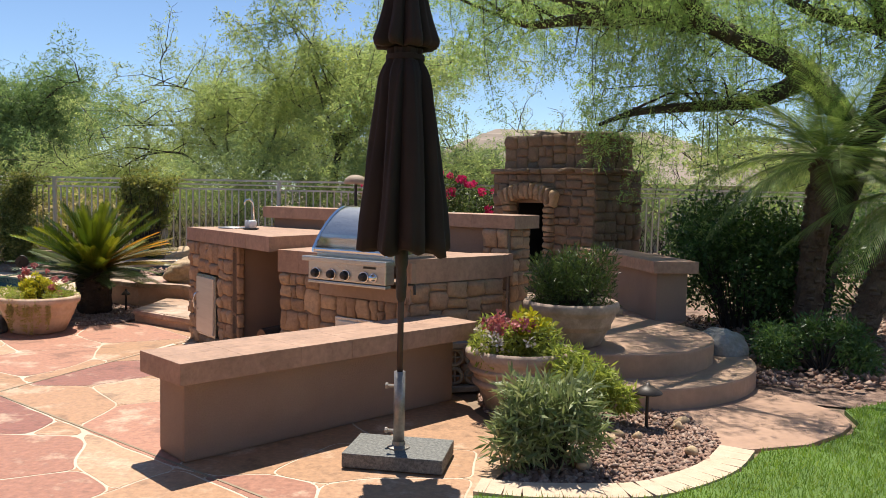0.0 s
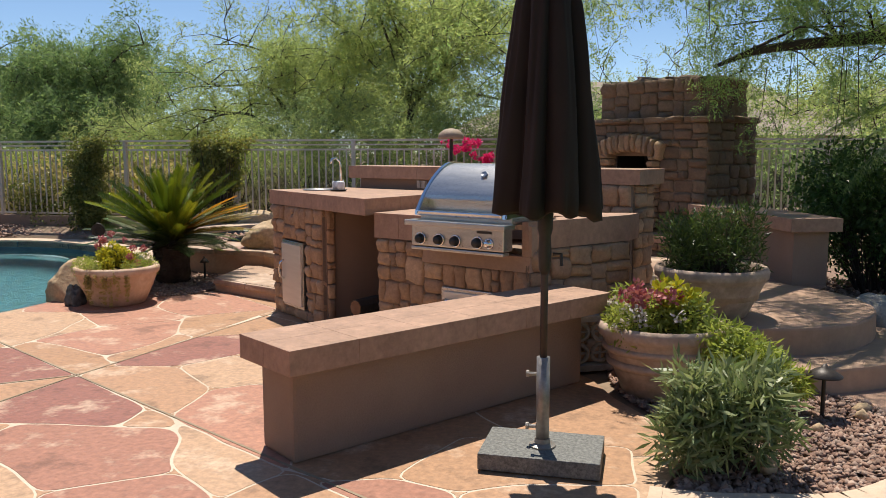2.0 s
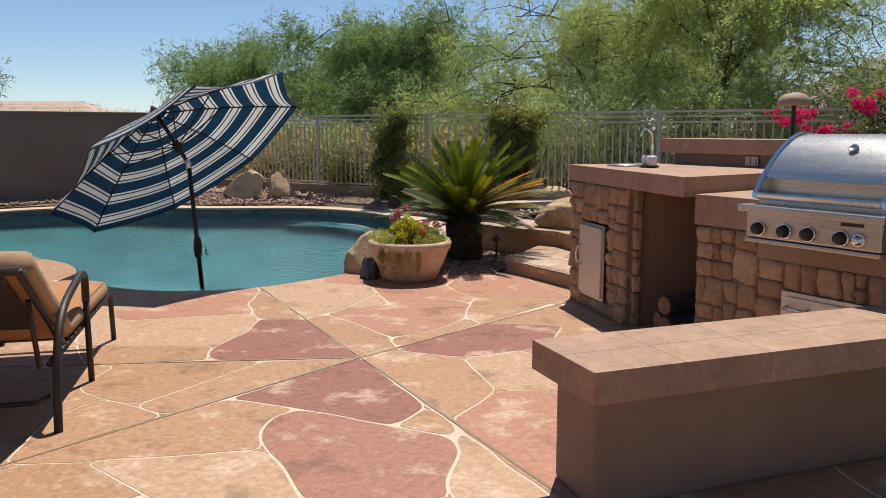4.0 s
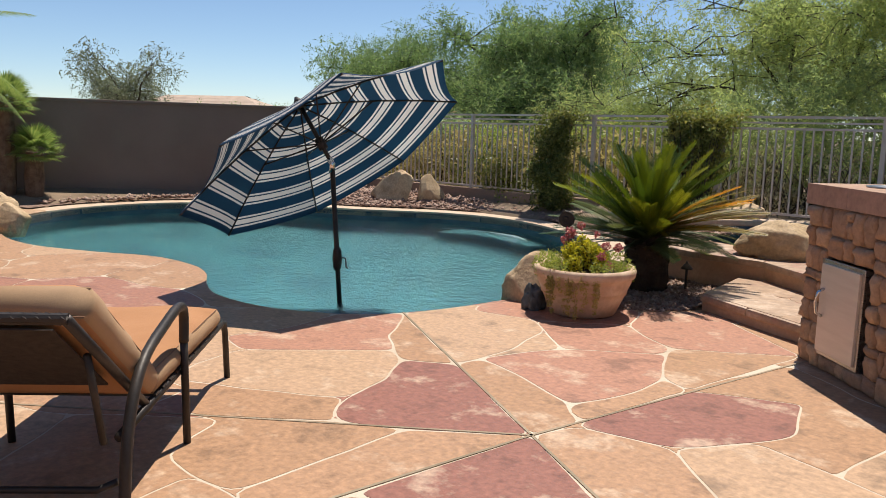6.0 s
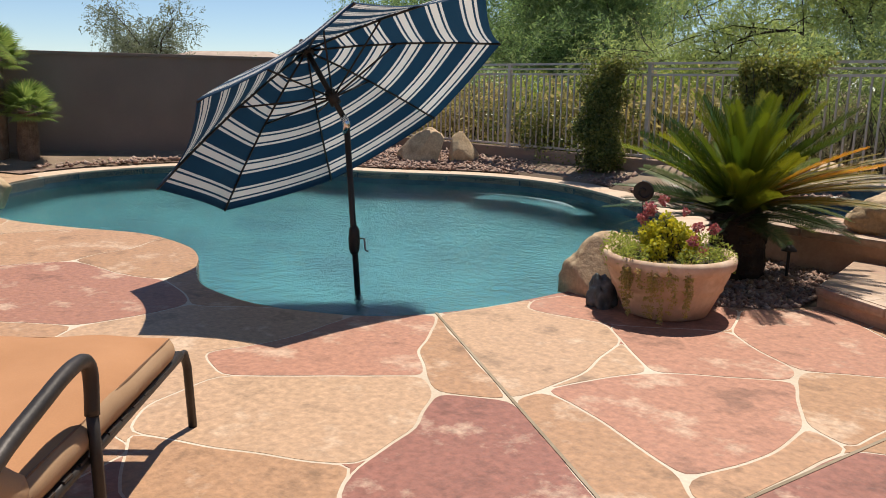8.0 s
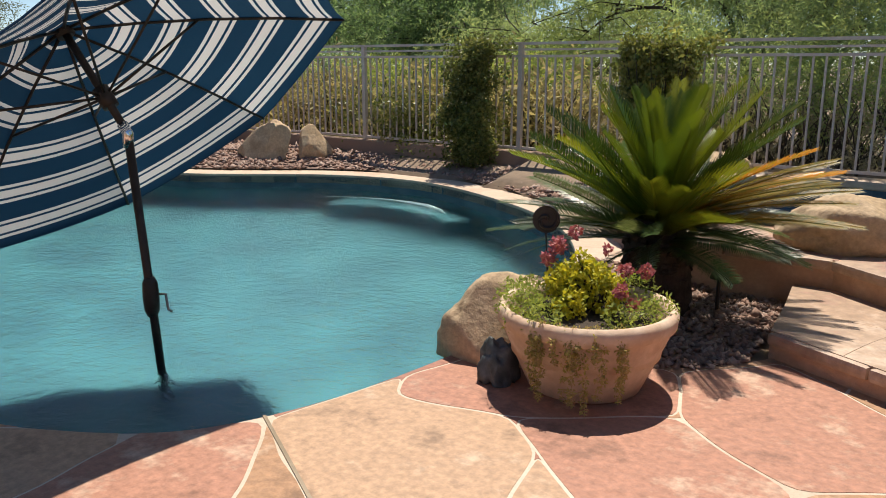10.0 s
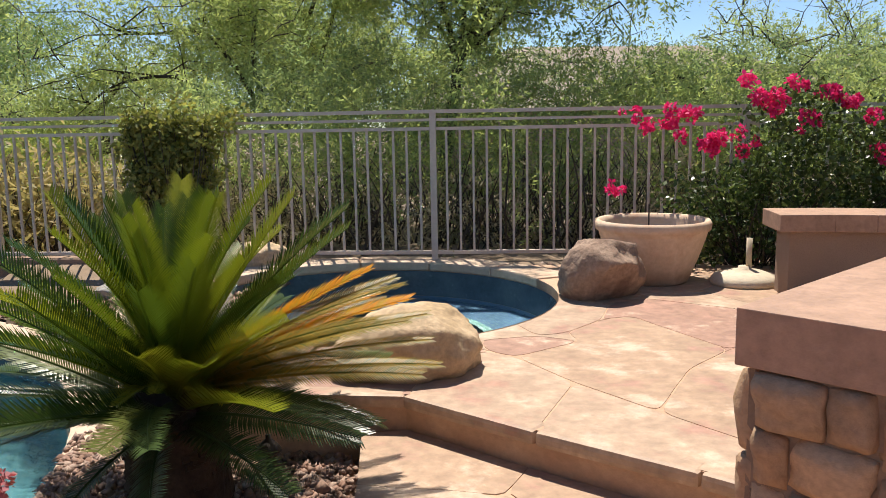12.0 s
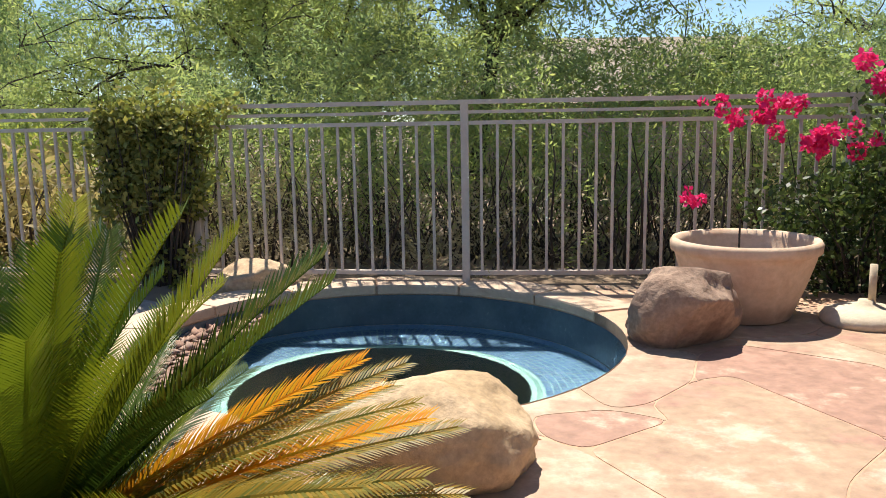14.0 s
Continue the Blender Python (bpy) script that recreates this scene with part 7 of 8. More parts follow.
    for _ in range(shoots):
        x, y, z, r = g.choice(blobs)
        p = [Vector((x, y, z))]
        way = Vector((g.uniform(-0.7, 0.7), g.uniform(-0.5, 0.5), 1.0)) * g.uniform(0.07, 0.16)
        for q in range(6):
            p.append(p[-1] + way + Vector((g.uniform(-1, 1), g.uniform(-1, 1), g.uniform(-0.4, 0.4))) * 0.07)
            blobs.append((*p[-1], clump * 0.16))
            if q > 1 and g.random() < 0.6:
                t = p[-1] + Vector((g.uniform(-1, 1), g.uniform(-1, 1), 0.3)) * 0.28
                tube(tw, [p[-1], t], [0.006, 0.002], 4)
                blobs.append((*t, clump * 0.15))
        tube(tw, p, [0.012, 0.01, 0.009, 0.007, 0.005, 0.004, 0.002], 4)
    tk = part("trunk", bm, bark, ob)
    for lb in limb_bms:
        part("limb", lb, bark, ob)
    tagged(part("twig_mass", tw, bark, ob), kind="stuff")
    tagged(spray_cloud("crown", blobs, leaf_mat, leaf, n, ob, seed, droop, flat), kind="stuff")
    return ob


tree("mesquite", (-3.9, 16.1, -0.1), 6.4, (2.7, 2.0, 4.2), M_BARK, M_PALOVERDE, 0.075, 80000, "tall mesquite with bright yellow-green foliage behind the fence", 61, 0.08, lean=(0.9, 0.0), limbs=9, fork=0.36, clump=0.42, droop=0.7, shoots=10)
tree("palo_verde", (-6.5, 18.2, -0.1), 4.6, (3.1, 2.3, 2.5), M_BARK, M_PALOVERDE, 0.07, 85000, "broad palo verde tree with bright yellow-green foliage behind the fence", 1, 0.12, limbs=11, clump=0.46, shoots=40)
tree("palo_verde", (-10.6, 19.4, -0.2), 3.0, (3.2, 2.4, 1.5), M_BARK, M_PALOVERDE, 0.07, 60000, "palo verde tree with fine pale foliage beyond the fence", 2, 0.16, limbs=9, clump=0.5, shoots=30)
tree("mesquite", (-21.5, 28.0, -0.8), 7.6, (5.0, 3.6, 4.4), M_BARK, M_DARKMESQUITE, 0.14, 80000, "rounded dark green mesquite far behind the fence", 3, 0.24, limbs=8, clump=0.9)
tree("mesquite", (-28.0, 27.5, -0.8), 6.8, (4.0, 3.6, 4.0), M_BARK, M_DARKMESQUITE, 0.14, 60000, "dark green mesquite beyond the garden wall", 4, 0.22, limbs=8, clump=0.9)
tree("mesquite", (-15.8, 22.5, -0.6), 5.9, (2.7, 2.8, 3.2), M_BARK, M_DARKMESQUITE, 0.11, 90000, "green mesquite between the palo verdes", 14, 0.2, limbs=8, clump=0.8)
tree("willow_acacia", (-48.6, 23.4, -0.8), 6.6, (3.2, 2.3, 4.6), M_BARK, M_OLIVE, 0.2, 13000, "thin grey-green weeping tree far beyond the wall", 5, 0.2, limbs=8, clump=1.0, droop=1.2)
tree("palo_verde", (0.9, 17.4, -0.1), 3.3, (3.2, 2.2, 1.7), M_BARK, M_PALOVERDE, 0.06, 56000, "yellow-green palo verde behind the bougainvillea", 6, 0.14, limbs=8, clump=0.45, shoots=50)
tree("palo_verde", (6.5, 20.5, -0.3), 4.4, (3.6, 2.6, 2.3), M_BARK, M_PALOVERDE, 0.1, 34000, "pale palo verde beyond the fence corner", 7, 0.14, limbs=8)
tree("mesquite", (-6.5, 23.0, -0.4), 6.0, (4.6, 3.0, 3.4), M_BARK, M_MESQUITE, 0.085, 44000, "tall palo verde rising behind the fence", 17, 0.18, limbs=8, clump=0.8)

# the old mesquite that shades the fireplace
OLD = (3.75, 9.9, 0.0)
OLD_LIMBS = [[(0.45, 0.0, 2.0), (0.1, -0.1, 2.5), (-0.45, -0.3, 2.9), (-0.9, -0.3, 3.14), (-1.3, -0.3, 3.27), (-1.95, -0.3, 3.42), (-2.7, -0.5, 3.5), (-3.6, -0.7, 3.7)],
             [(0.5, 0.0, 2.1), (0.85, -0.2, 2.75), (0.6, -0.3, 3.16), (0.0, -0.3, 3.33), (-0.5, -0.4, 3.54), (-1.3, -0.6, 3.9), (-2.1, -0.9, 4.2)],
             [(-0.2, -0.2, 2.7), (-0.6, -0.2, 2.5), (-1.05, -0.3, 2.43), (-1.85, -0.3, 2.36), (-2.3, -0.4, 2.2)],
             [(-1.9, -0.3, 3.42), (-2.3, -0.3, 3.36), (-2.65, -0.3, 3.34), (-3.1, -0.3, 3.3), (-3.5, -0.3, 3.45)],
             [(-1.3, -0.3, 3.27), (-1.5, -0.9, 3.6), (-1.9, -1.7, 3.8), (-2.4, -2.5, 3.75)],
             [(-0.9, -0.3, 3.14), (-1.5, 0.1, 3.6), (-2.2, 0.3, 4.1), (-3.0, 0.2, 4.3)],
             [(-0.45, -0.3, 2.9), (-1.0, 0.6, 3.4), (-1.6, 1.3, 3.8), (-2.2, 1.9, 4.0)],
             [(-1.3, -0.3, 3.27), (-2.0, 0.7, 3.6), (-2.8, 1.3, 3.8), (-3.5, 1.7, 3.9)],
             [(0.5, 0.0, 2.1), (0.2, 1.0, 3.0), (-0.4, 1.9, 3.6), (-1.0, 2.6, 3.8)],
             [(-1.95, -0.3, 3.42), (-2.4, -1.0, 3.6), (-2.9, -1.7, 3.7), (-3.2, -2.3, 3.6)],
             [(0.6, -0.3, 3.16), (0.1, -1.0, 3.7), (-0.4, -1.7, 4.0), (-1.0, -2.2, 4.1)]]
mq = tree("mesquite", OLD, 4.9, (2.9, 2.2, 3.75), M_BARK, M_OLDMESQUITE, 0.04, 225000, "old mesquite spreading dark limbs above the fireplace", 8, 0.17, lean=(1.1, -0.4), limbs=14, fork=0.42, clump=0.36, hang=1, droop=0.9, thick=0.66, paths=OLD_LIMBS)

# scrub behind the fence
def thicket(x0, x1, y0, y1, z0, z1, n, mat, leaf, seed, label):
    g = random.Random(seed)
    ob = tagged(empty("scrub_thicket", pose(x0, y0, 0)), label, "scrub")
    blobs = [(g.uniform(0, x1 - x0), g.uniform(0, y1 - y0), land_height((x0 + x1) / 2, y0) + g.uniform(z0, z1), g.uniform(0.25, 0.5)) for _ in range(int((x1 - x0) * 22))]
    bm = bmesh.new()
    for _ in range(int((x1 - x0) * 30)):
        x, y = g.uniform(0, x1 - x0), g.uniform(0, y1 - y0)
        p = [Vector((x, y, -0.2))]
        for _k in range(4):
            p.append(p[-1] + Vector((g.uniform(-0.25, 0.25), g.uniform(-0.2, 0.2), g.uniform(0.15, 0.45))))
        tube(bm, p, [0.018, 0.014, 0.01, 0.007, 0.003], 4)
    tagged(part("stem_tangle", bm, M_BARK, ob), kind="stuff")
    tagged(spray_cloud("foliage", blobs, mat, leaf, int(n * 1.25), ob, seed, 0.1, 0.9), kind="stuff")


thicket(-7.0, 1.5, 15.6, 17.2, 0.2, 2.2, 60000, M_MESQUITE, 0.06, 57, "tall green desert scrub under the mesquite")
thicket(-6.6, 0.8, 13.7, 15.4, 0.4, 1.6, 40000, M_PALOVERDE, 0.06, 51, "dense green scrub with bare stems behind the fence")
thicket(-6.8, 0.6, 13.35, 14.5, -0.05, 0.7, 30000, M_BRUSH, 0.05, 56, "low dark underbrush behind the fence")
thicket(-14.0, -6.6, 14.6, 17.0, 0.0, 1.2, 34000, M_FERNY, 0.07, 52, "dry yellow-green desert scrub behind the fence")
thicket(0.8, 9.5, 16.2, 18.0, 0.2, 1.4, 26000, M_MESQUITE, 0.07, 53, "green scrub behind the far fence")
thicket(-30, -13.5, 16.5, 22.0, 0.2, 1.5, 30000, M_MESQUITE, 0.11, 54, "scrub on the open desert beyond the wall")
thicket(-14.0, -7.0, 13.5, 14.5, 0.0, 0.8, 13000, M_DRYGRASS, 0.14, 55, "dry straw-coloured grass behind the fence")

# ---------------------------------------------------------------- neighbouring houses
def house(c, rz, w, d, wall_h, roof_h, roof_mat, label):
    ob = tagged(empty("neighbour_house", pose(*c, 0, 0, rz)), label, "house")
    part("wall", boxbm((0, 0, wall_h / 2 - 0.5), (w, d, wall_h + 1)), M_HOUSE, ob)
    bm = bmesh.new()
    rows = 22
    for side in (-1, 1):
        for i in range(rows):
            q0, q1 = i / rows, (i + 1) / rows
            y0, y1 = side * (d / 2 + 0.4) * (1 - q0), side * (d / 2 + 0.4) * (1 - q1)
            z0, z1 = wall_h + roof_h * q0, wall_h + roof_h * q1
            i0, i1 = q0 * d * 0.5, q1 * d * 0.5
            a = [bm.verts.new(p) for p in ((-w / 2 - 0.4 + i0, y0, z0 + 0.06), (w / 2 + 0.4 - i0, y0, z0 + 0.06), (w / 2 + 0.4 - i1, y1, z1), (-w / 2 - 0.4 + i1, y1, z1))]
            bm.faces.new(a)
            lo = [bm.verts.new(v.co + Vector((0, 0, -0.06))) for v in a[:2]]
            bm.faces.new((a[0], lo[0], lo[1], a[1]))
    for sx in (-1, 1):
        vs = [bm.verts.new(p) for p in ((sx * (w / 2 + 0.4), -d / 2 - 0.4, wall_h), (sx * (w / 2 + 0.4), d / 2 + 0.4, wall_h), (sx * (w / 2 + 0.4 - d * 0.5), 0, wall_h + roof_h))]
        bm.faces.new(vs)
    bmesh.ops.remove_doubles(bm, verts=bm.verts, dist=0.07)
    part("roof", bm, roof_mat, ob, "clay tiled hip roof")
    for x in (-w * 0.28, w * 0.25):
        wd = part("window", boxbm((x, -d / 2 - 0.02, 1.5), (1.4, 0.08, 1.1)), M_BRONZE, ob)
    return ob


house((-62, 36, -1.0), 35, 16, 10, 2.6, 1.9, M_TANROOF, "distant house with tan clay tile roof")
house((0.8, 40, -1.2), 10, 18, 11, 3.2, 2.6, M_ROOF, "distant house with pale tile roof behind trees")
house((14.0, 44, -1.0), -12, 16, 11, 3.0, 2.4, M_ROOF, "distant tan house beyond the fence corner")

# ---------------------------------------------------------------- gravel, grass
def chips(name, poly, n, z, mat, seed, size=0.03, parent=None, zf=None):
    """Loose angular stones as one mesh."""
    g = np.random.RandomState(seed)
    xs_ = [p[0] for p in poly]
    ys_ = [p[1] for p in poly]
    pts = []
    while len(pts) < n:
        p = (g.uniform(min(xs_), max(xs_)), g.uniform(min(ys_), max(ys_)))
        if inside(p, poly):
            pts.append(p)
    base = np.array([(1, 0, 0), (-1, 0, 0), (0, 1, 0), (0, -1, 0), (0, 0, 1), (0, 0, -0.5)], float)
    fs = np.array([(0, 2, 4), (2, 1, 4), (1, 3, 4), (3, 0, 4), (2, 0, 5), (1, 2, 5), (3, 1, 5), (0, 3, 5)])
    V, F = [], []
    for i, (x, y) in enumerate(pts):
        s = size * g.uniform(0.5, 1.3)
        a = g.uniform(0, 6.28)
        b = base * (s * g.uniform(0.7, 1.3), s * g.uniform(0.5, 1.0), s * g.uniform(0.4, 0.8)) + g.normal(size=(6, 3)) * s * 0.22
        c, d = math.cos(a), math.sin(a)
        b = np.stack([b[:, 0] * c - b[:, 1] * d + x, b[:, 0] * d + b[:, 1] * c + y, b[:, 2] + (zf(x, y) if zf else z) + s * 0.15], 1)
        V.append(b)
        F.append(fs + 6 * i)
    ob = quads(name, np.concatenate(V), np.concatenate(F), mat, parent)
    return tagged(ob, "loose reddish gravel stones", "gravel", kind="stuff")


chips("gravel", BED_SAGO, 4200, 0.0, M_CHIP, 1, 0.026)
chips("gravel", BED_RIGHT, 7000, 0.0, M_CHIP, 2, 0.022)
FARPOLY = far_edge + [(-13.0, 12.7), (-5.2, 12.9), (-4.7, 12.75)]
chips("gravel", FARPOLY, 5200, 0.03, M_CHIP, 3, 0.045, None, lambda x, y: 0.02 + 0.14 * max(0, min(1, (nearest((x, y), POOL)[1] - 0.36) / 0.9)))
chips("gravel", [(2.5, 7.0), (3.3, 6.95), (5.5, 8.0), (5.5, 11.0), (2.3, 10.5), (2.35, 8.8)], 3000, 0.03, M_CHIP, 4, 0.036)
chips("gravel", [(-14.4, 7.2), (-13.5, 7.0), (-13.5, 9.8), (-13.2, 12.4), (-13.6, 12.4)], 700, 0.04, M_CHIP, 5, 0.05)
chips("gravel", [(-2.6, 12.72), (0.4, 12.3), (0.6, 12.95), (-2.6, 12.9), (-4.7, 12.95), (-3.9, 13.1)], 300, 0.25, M_CHIP, 6, 0.035)

g = np.random.RandomState(7)
NB = 60000
px = g.uniform(0.9, 4.8, NB * 2)
py = g.uniform(2.6, 7.2, NB * 2)
keep = np.array([inside((x, y), LAWN) for x, y in zip(px, py)])
px, py = px[keep][:NB], py[keep][:NB]
k = len(px)
hgt = g.uniform(0.018, 0.04, k)
az = g.uniform(0, 6.28, k)
dx, dy = np.cos(az) * 0.003, np.sin(az) * 0.003
lx, ly = g.normal(size=k) * 0.012, g.normal(size=k) * 0.012
vv = np.stack([np.stack([px - dx, py - dy, np.full(k, 0.01)], 1), np.stack([px + dx, py + dy, np.full(k, 0.01)], 1), np.stack([px + lx, py + ly, 0.012 + hgt], 1)], 1).reshape(-1, 3)
tagged(quads("grass", vv, np.arange(3 * k).reshape(k, 3), M_GRASS), "short bright green lawn grass", "grass", kind="stuff")

# ---------------------------------------------------------------- flagstones
from mathutils import geometry


def cells(sites, region):
    out = []
    for i, s in enumerate(sites):
        q = region
        for j, t in enumerate(sites):
            if i == j or not q:
                continue
            n = (t[0] - s[0], t[1] - s[1])
            c = (t[0] ** 2 + t[1] ** 2 - s[0] ** 2 - s[1] ** 2) / 2
            q = clip_half(q, n, c)
        out.append(q)
    return out


def flag(poly, half, bound, holes, z, depth, seed, parent, mat, name="flagstone", amp=0.16):
    """One stone with wavering edges, cut back by half a joint and kept inside bound."""
    cx, cy = sum(p[0] for p in poly) / len(poly), sum(p[1] for p in poly) / len(poly)
    pts = []
    for p, q in zip(poly, poly[1:] + poly[:1]):
        L = math.hypot(q[0] - p[0], q[1] - p[1])
        n = max(1, int(L / 0.07))
        for k in range(n):
            t = k / n
            pts.append((p[0] + (q[0] - p[0]) * t, p[1] + (q[1] - p[1]) * t))
    # round the corners, then waver
    for _ in range(1):
        pts = [((a[0] + 2 * b[0] + c[0]) / 4, (a[1] + 2 * b[1] + c[1]) / 4) for a, b, c in zip(pts[-1:] + pts[:-1], pts, pts[1:] + pts[:1])]
    out = []
    for x, y in pts:
        w = Vector((x * 1.6, y * 1.6, 3.7))
        x2, y2 = x + amp * noise.noise(w), y + amp * noise.noise(w + Vector((9, 4, 1)))
        q = math.hypot(x2 - cx, y2 - cy) or 1
        out.append((x2 - (x2 - cx) / q * half, y2 - (y2 - cy) / q * half))
    return flag_piece(out, (cx, cy), bound, holes, z, depth, parent, mat, name)


def laid_outline(poly, half, wave=0.014):
    """An outline through given corners, gently uneven, drawn in by half a joint."""
    if sum(p[0] * q[1] - q[0] * p[1] for p, q in zip(poly, poly[1:] + poly[:1])) < 0:
        poly = poly[::-1]
    pts = []
    for p, q in zip(poly, poly[1:] + poly[:1]):
        n = max(1, int(math.hypot(q[0] - p[0], q[1] - p[1]) / 0.05))
        pts += [(p[0] + (q[0] - p[0]) * k / n, p[1] + (q[1] - p[1]) * k / n) for k in range(n)]
    for _ in range(2):
        pts = [((a[0] + 2 * b[0] + c[0]) / 4, (a[1] + 2 * b[1] + c[1]) / 4) for a, b, c in zip(pts[-1:] + pts[:-1], pts, pts[1:] + pts[:1])]
    out = []
    for x, y in pts:
        w = Vector((x * 4.5, y * 4.5, 1.3))
        out.append((x + wave * noise.noise(w), y + wave * noise.noise(w + Vector((9, 4, 1)))))
    return offset(out, -half)


def flag_piece(out, centre, bound, holes, z, depth, parent, mat, name):
    """The stone within the deck's outline and outside the holes."""
    cx, cy = centre
    # cut the outline by the deck's outline and by the holes in it
    coords = [Vector(p) for p in out]
    faces = [list(range(len(out)))]
    for lp in (bound, *holes):
        faces.append(list(range(len(coords), len(coords) + len(lp))))
        coords += [Vector(p) for p in lp]
    cv, _, cf, _, _, cof = geometry.delaunay_2d_cdt(coords, [], faces, 1, 1e-5)
    tris = [f for f, o in zip(cf, cof) if 0 in o and 1 in o and not any(h in o for h in range(2, len(faces)))]
    area = sum(abs((cv[f[1]] - cv[f[0]]).cross(cv[f[2]] - cv[f[0]])) / 2 for f in tris)
    if area < 0.02:
        return None
    bm = bmesh.new()
    vt = {}
    for f in tris:
        for k in f:
            if k not in vt:
                vt[k] = bm.verts.new((cv[k].x - cx, cv[k].y - cy, 0))
        bm.faces.new([vt[k] for k in f])
    bmesh.ops.recalc_face_normals(bm, faces=bm.faces)
    if sum(f.normal.z for f in bm.faces) < 0:
        bmesh.ops.reverse_faces(bm, faces=bm.faces)
    rim = [e for e in bm.edges if len(e.link_faces) == 1]
    ext = bmesh.ops.extrude_edge_only(bm, edges=rim)
    bmesh.ops.translate(bm, verts=[v for v in ext["geom"] if isinstance(v, bmesh.types.BMVert)], vec=(0, 0, -depth))
    bmesh.ops.recalc_face_normals(bm, faces=bm.faces)
    return part(name, bm, mat, parent, at=pose(cx, cy, z + 0.0006 * abs(math.sin(cx * 91.7 + cy * 47.3))))


GA = (-2.6, 5.43)
RAYS = [(-4.72, 6.57), (-4.5, 3.85), (-2.79, 3.42), (-0.79, 4.46), (-2.31, 7.26)]
def far_point(p, k=30):
    d = unit((p[0] - GA[0], p[1] - GA[1]))
    return (GA[0] + d[0] * k, GA[1] + d[1] * k)
# stones round the crossing of the joints: corners, then the stones by name of corner with their stain
CORNER = dict(ga=(-2.6, 5.43), a1=(-3.84, 5.76), a2=(-3.58, 5.95), a3=(-3.29, 4.88), a4=(-3.42, 4.94), a5=(-3.52, 5.11), a6=(-3.63, 5.47),
              b1=(-4.7, 6.55), b2=(-4.45, 6.29), b3=(-4.31, 6.08), b4=(-4.02, 5.87), c1=(-4.62, 5.16), c2=(-4.95, 5.27), c3=(-4.87, 5.62), c4=(-5.0, 6.25),
              d1=(-3.97, 4.82), d2=(-4.29, 4.63), d3=(-4.51, 4.78), d4=(-3.84, 4.41), e1=(-3.57, 6.41), e2=(-3.66, 6.72), e3=(-3.73, 6.96))
CORNER.update(f1=(-3.03, 5.05), f2=(-2.99, 4.58), f3=(-2.98, 4.15), f4=(-3.22, 4.12), f5=(-3.44, 4.13), f6=(-3.66, 4.5), h1=(-2.73, 4.16), h2=(-3.13, 3.8), h3=(-2.79, 3.42),
              i1=(-2.68, 4.49), i2=(-2.28, 4.59), i3=(-1.76, 4.66), i4=(-1.77, 4.97), i5=(-1.45, 4.71), i6=(-1.46, 4.79),
              k1=(-2.3, 4.42), k2=(-2.22, 4.27), k3=(-2.04, 4.14), k4=(-1.83, 4.05), k5=(-1.55, 3.89), k6=(-1.34, 4.6), k7=(-1.21, 4.3),
              l1=(-1.12, 4.21), l2=(-0.8, 4.0), l3=(-1.39, 3.52), l4=(-1.27, 3.4), l5=(-0.96, 3.53), y1=(-2.55, 3.63), y2=(-2.31, 3.87))
CORNER.update(n1=(-1.58, 4.87), n2=(-1.62, 5.38), n3=(-1.37, 5.55), n4=(-0.85, 4.95), o1=(-2.55, 5.66), o2=(-2.1, 5.77), o3=(-1.79, 5.5), p1=(-1.88, 6.12), p2=(-1.1, 5.9),
              q1=(-1.95, 6.8), q2=(-1.8, 6.3), r1=(-3.57, 6.14), r2=(-3.23, 6.07), r3=(-2.72, 5.89), r4=(-2.67, 5.8), r5=(-2.55, 5.74), s1=(-3.45, 6.54), s2=(-2.89, 7.08), s3=(-2.65, 6.62), s4=(-2.61, 6.32),
              t1=(-2.45, 6.55), u1=(-4.56, 7.22), u2=(-4.45, 7.03), u3=(-3.95, 7.15), u4=(-3.38, 6.68), v1=(-3.44, 7.55), v2=(-3.28, 7.41), v3=(-2.93, 7.22), w1=(-2.31, 7.69))
CORNER.update(x1=(-3.28, 8.4), x2=(-0.65, 4.34), x3=(-3.62, 8.0), x4=(-4.4, 7.85), z1=(-0.18, 4.39), z2=(0.12, 4.3), z3=(0.18, 3.98), z4=(0.15, 3.9), z5=(0.34, 4.44), z6=(-0.02, 3.98), z7=(-0.39, 3.69),
              z8=(0.84, 4.55), z9=(0.84, 3.6), za=(0.5, 3.55), zb=(-0.2, 3.1), zc=(0.0, 4.95), zd=(0.8, 5.0), ze=(-0.5, 4.26))
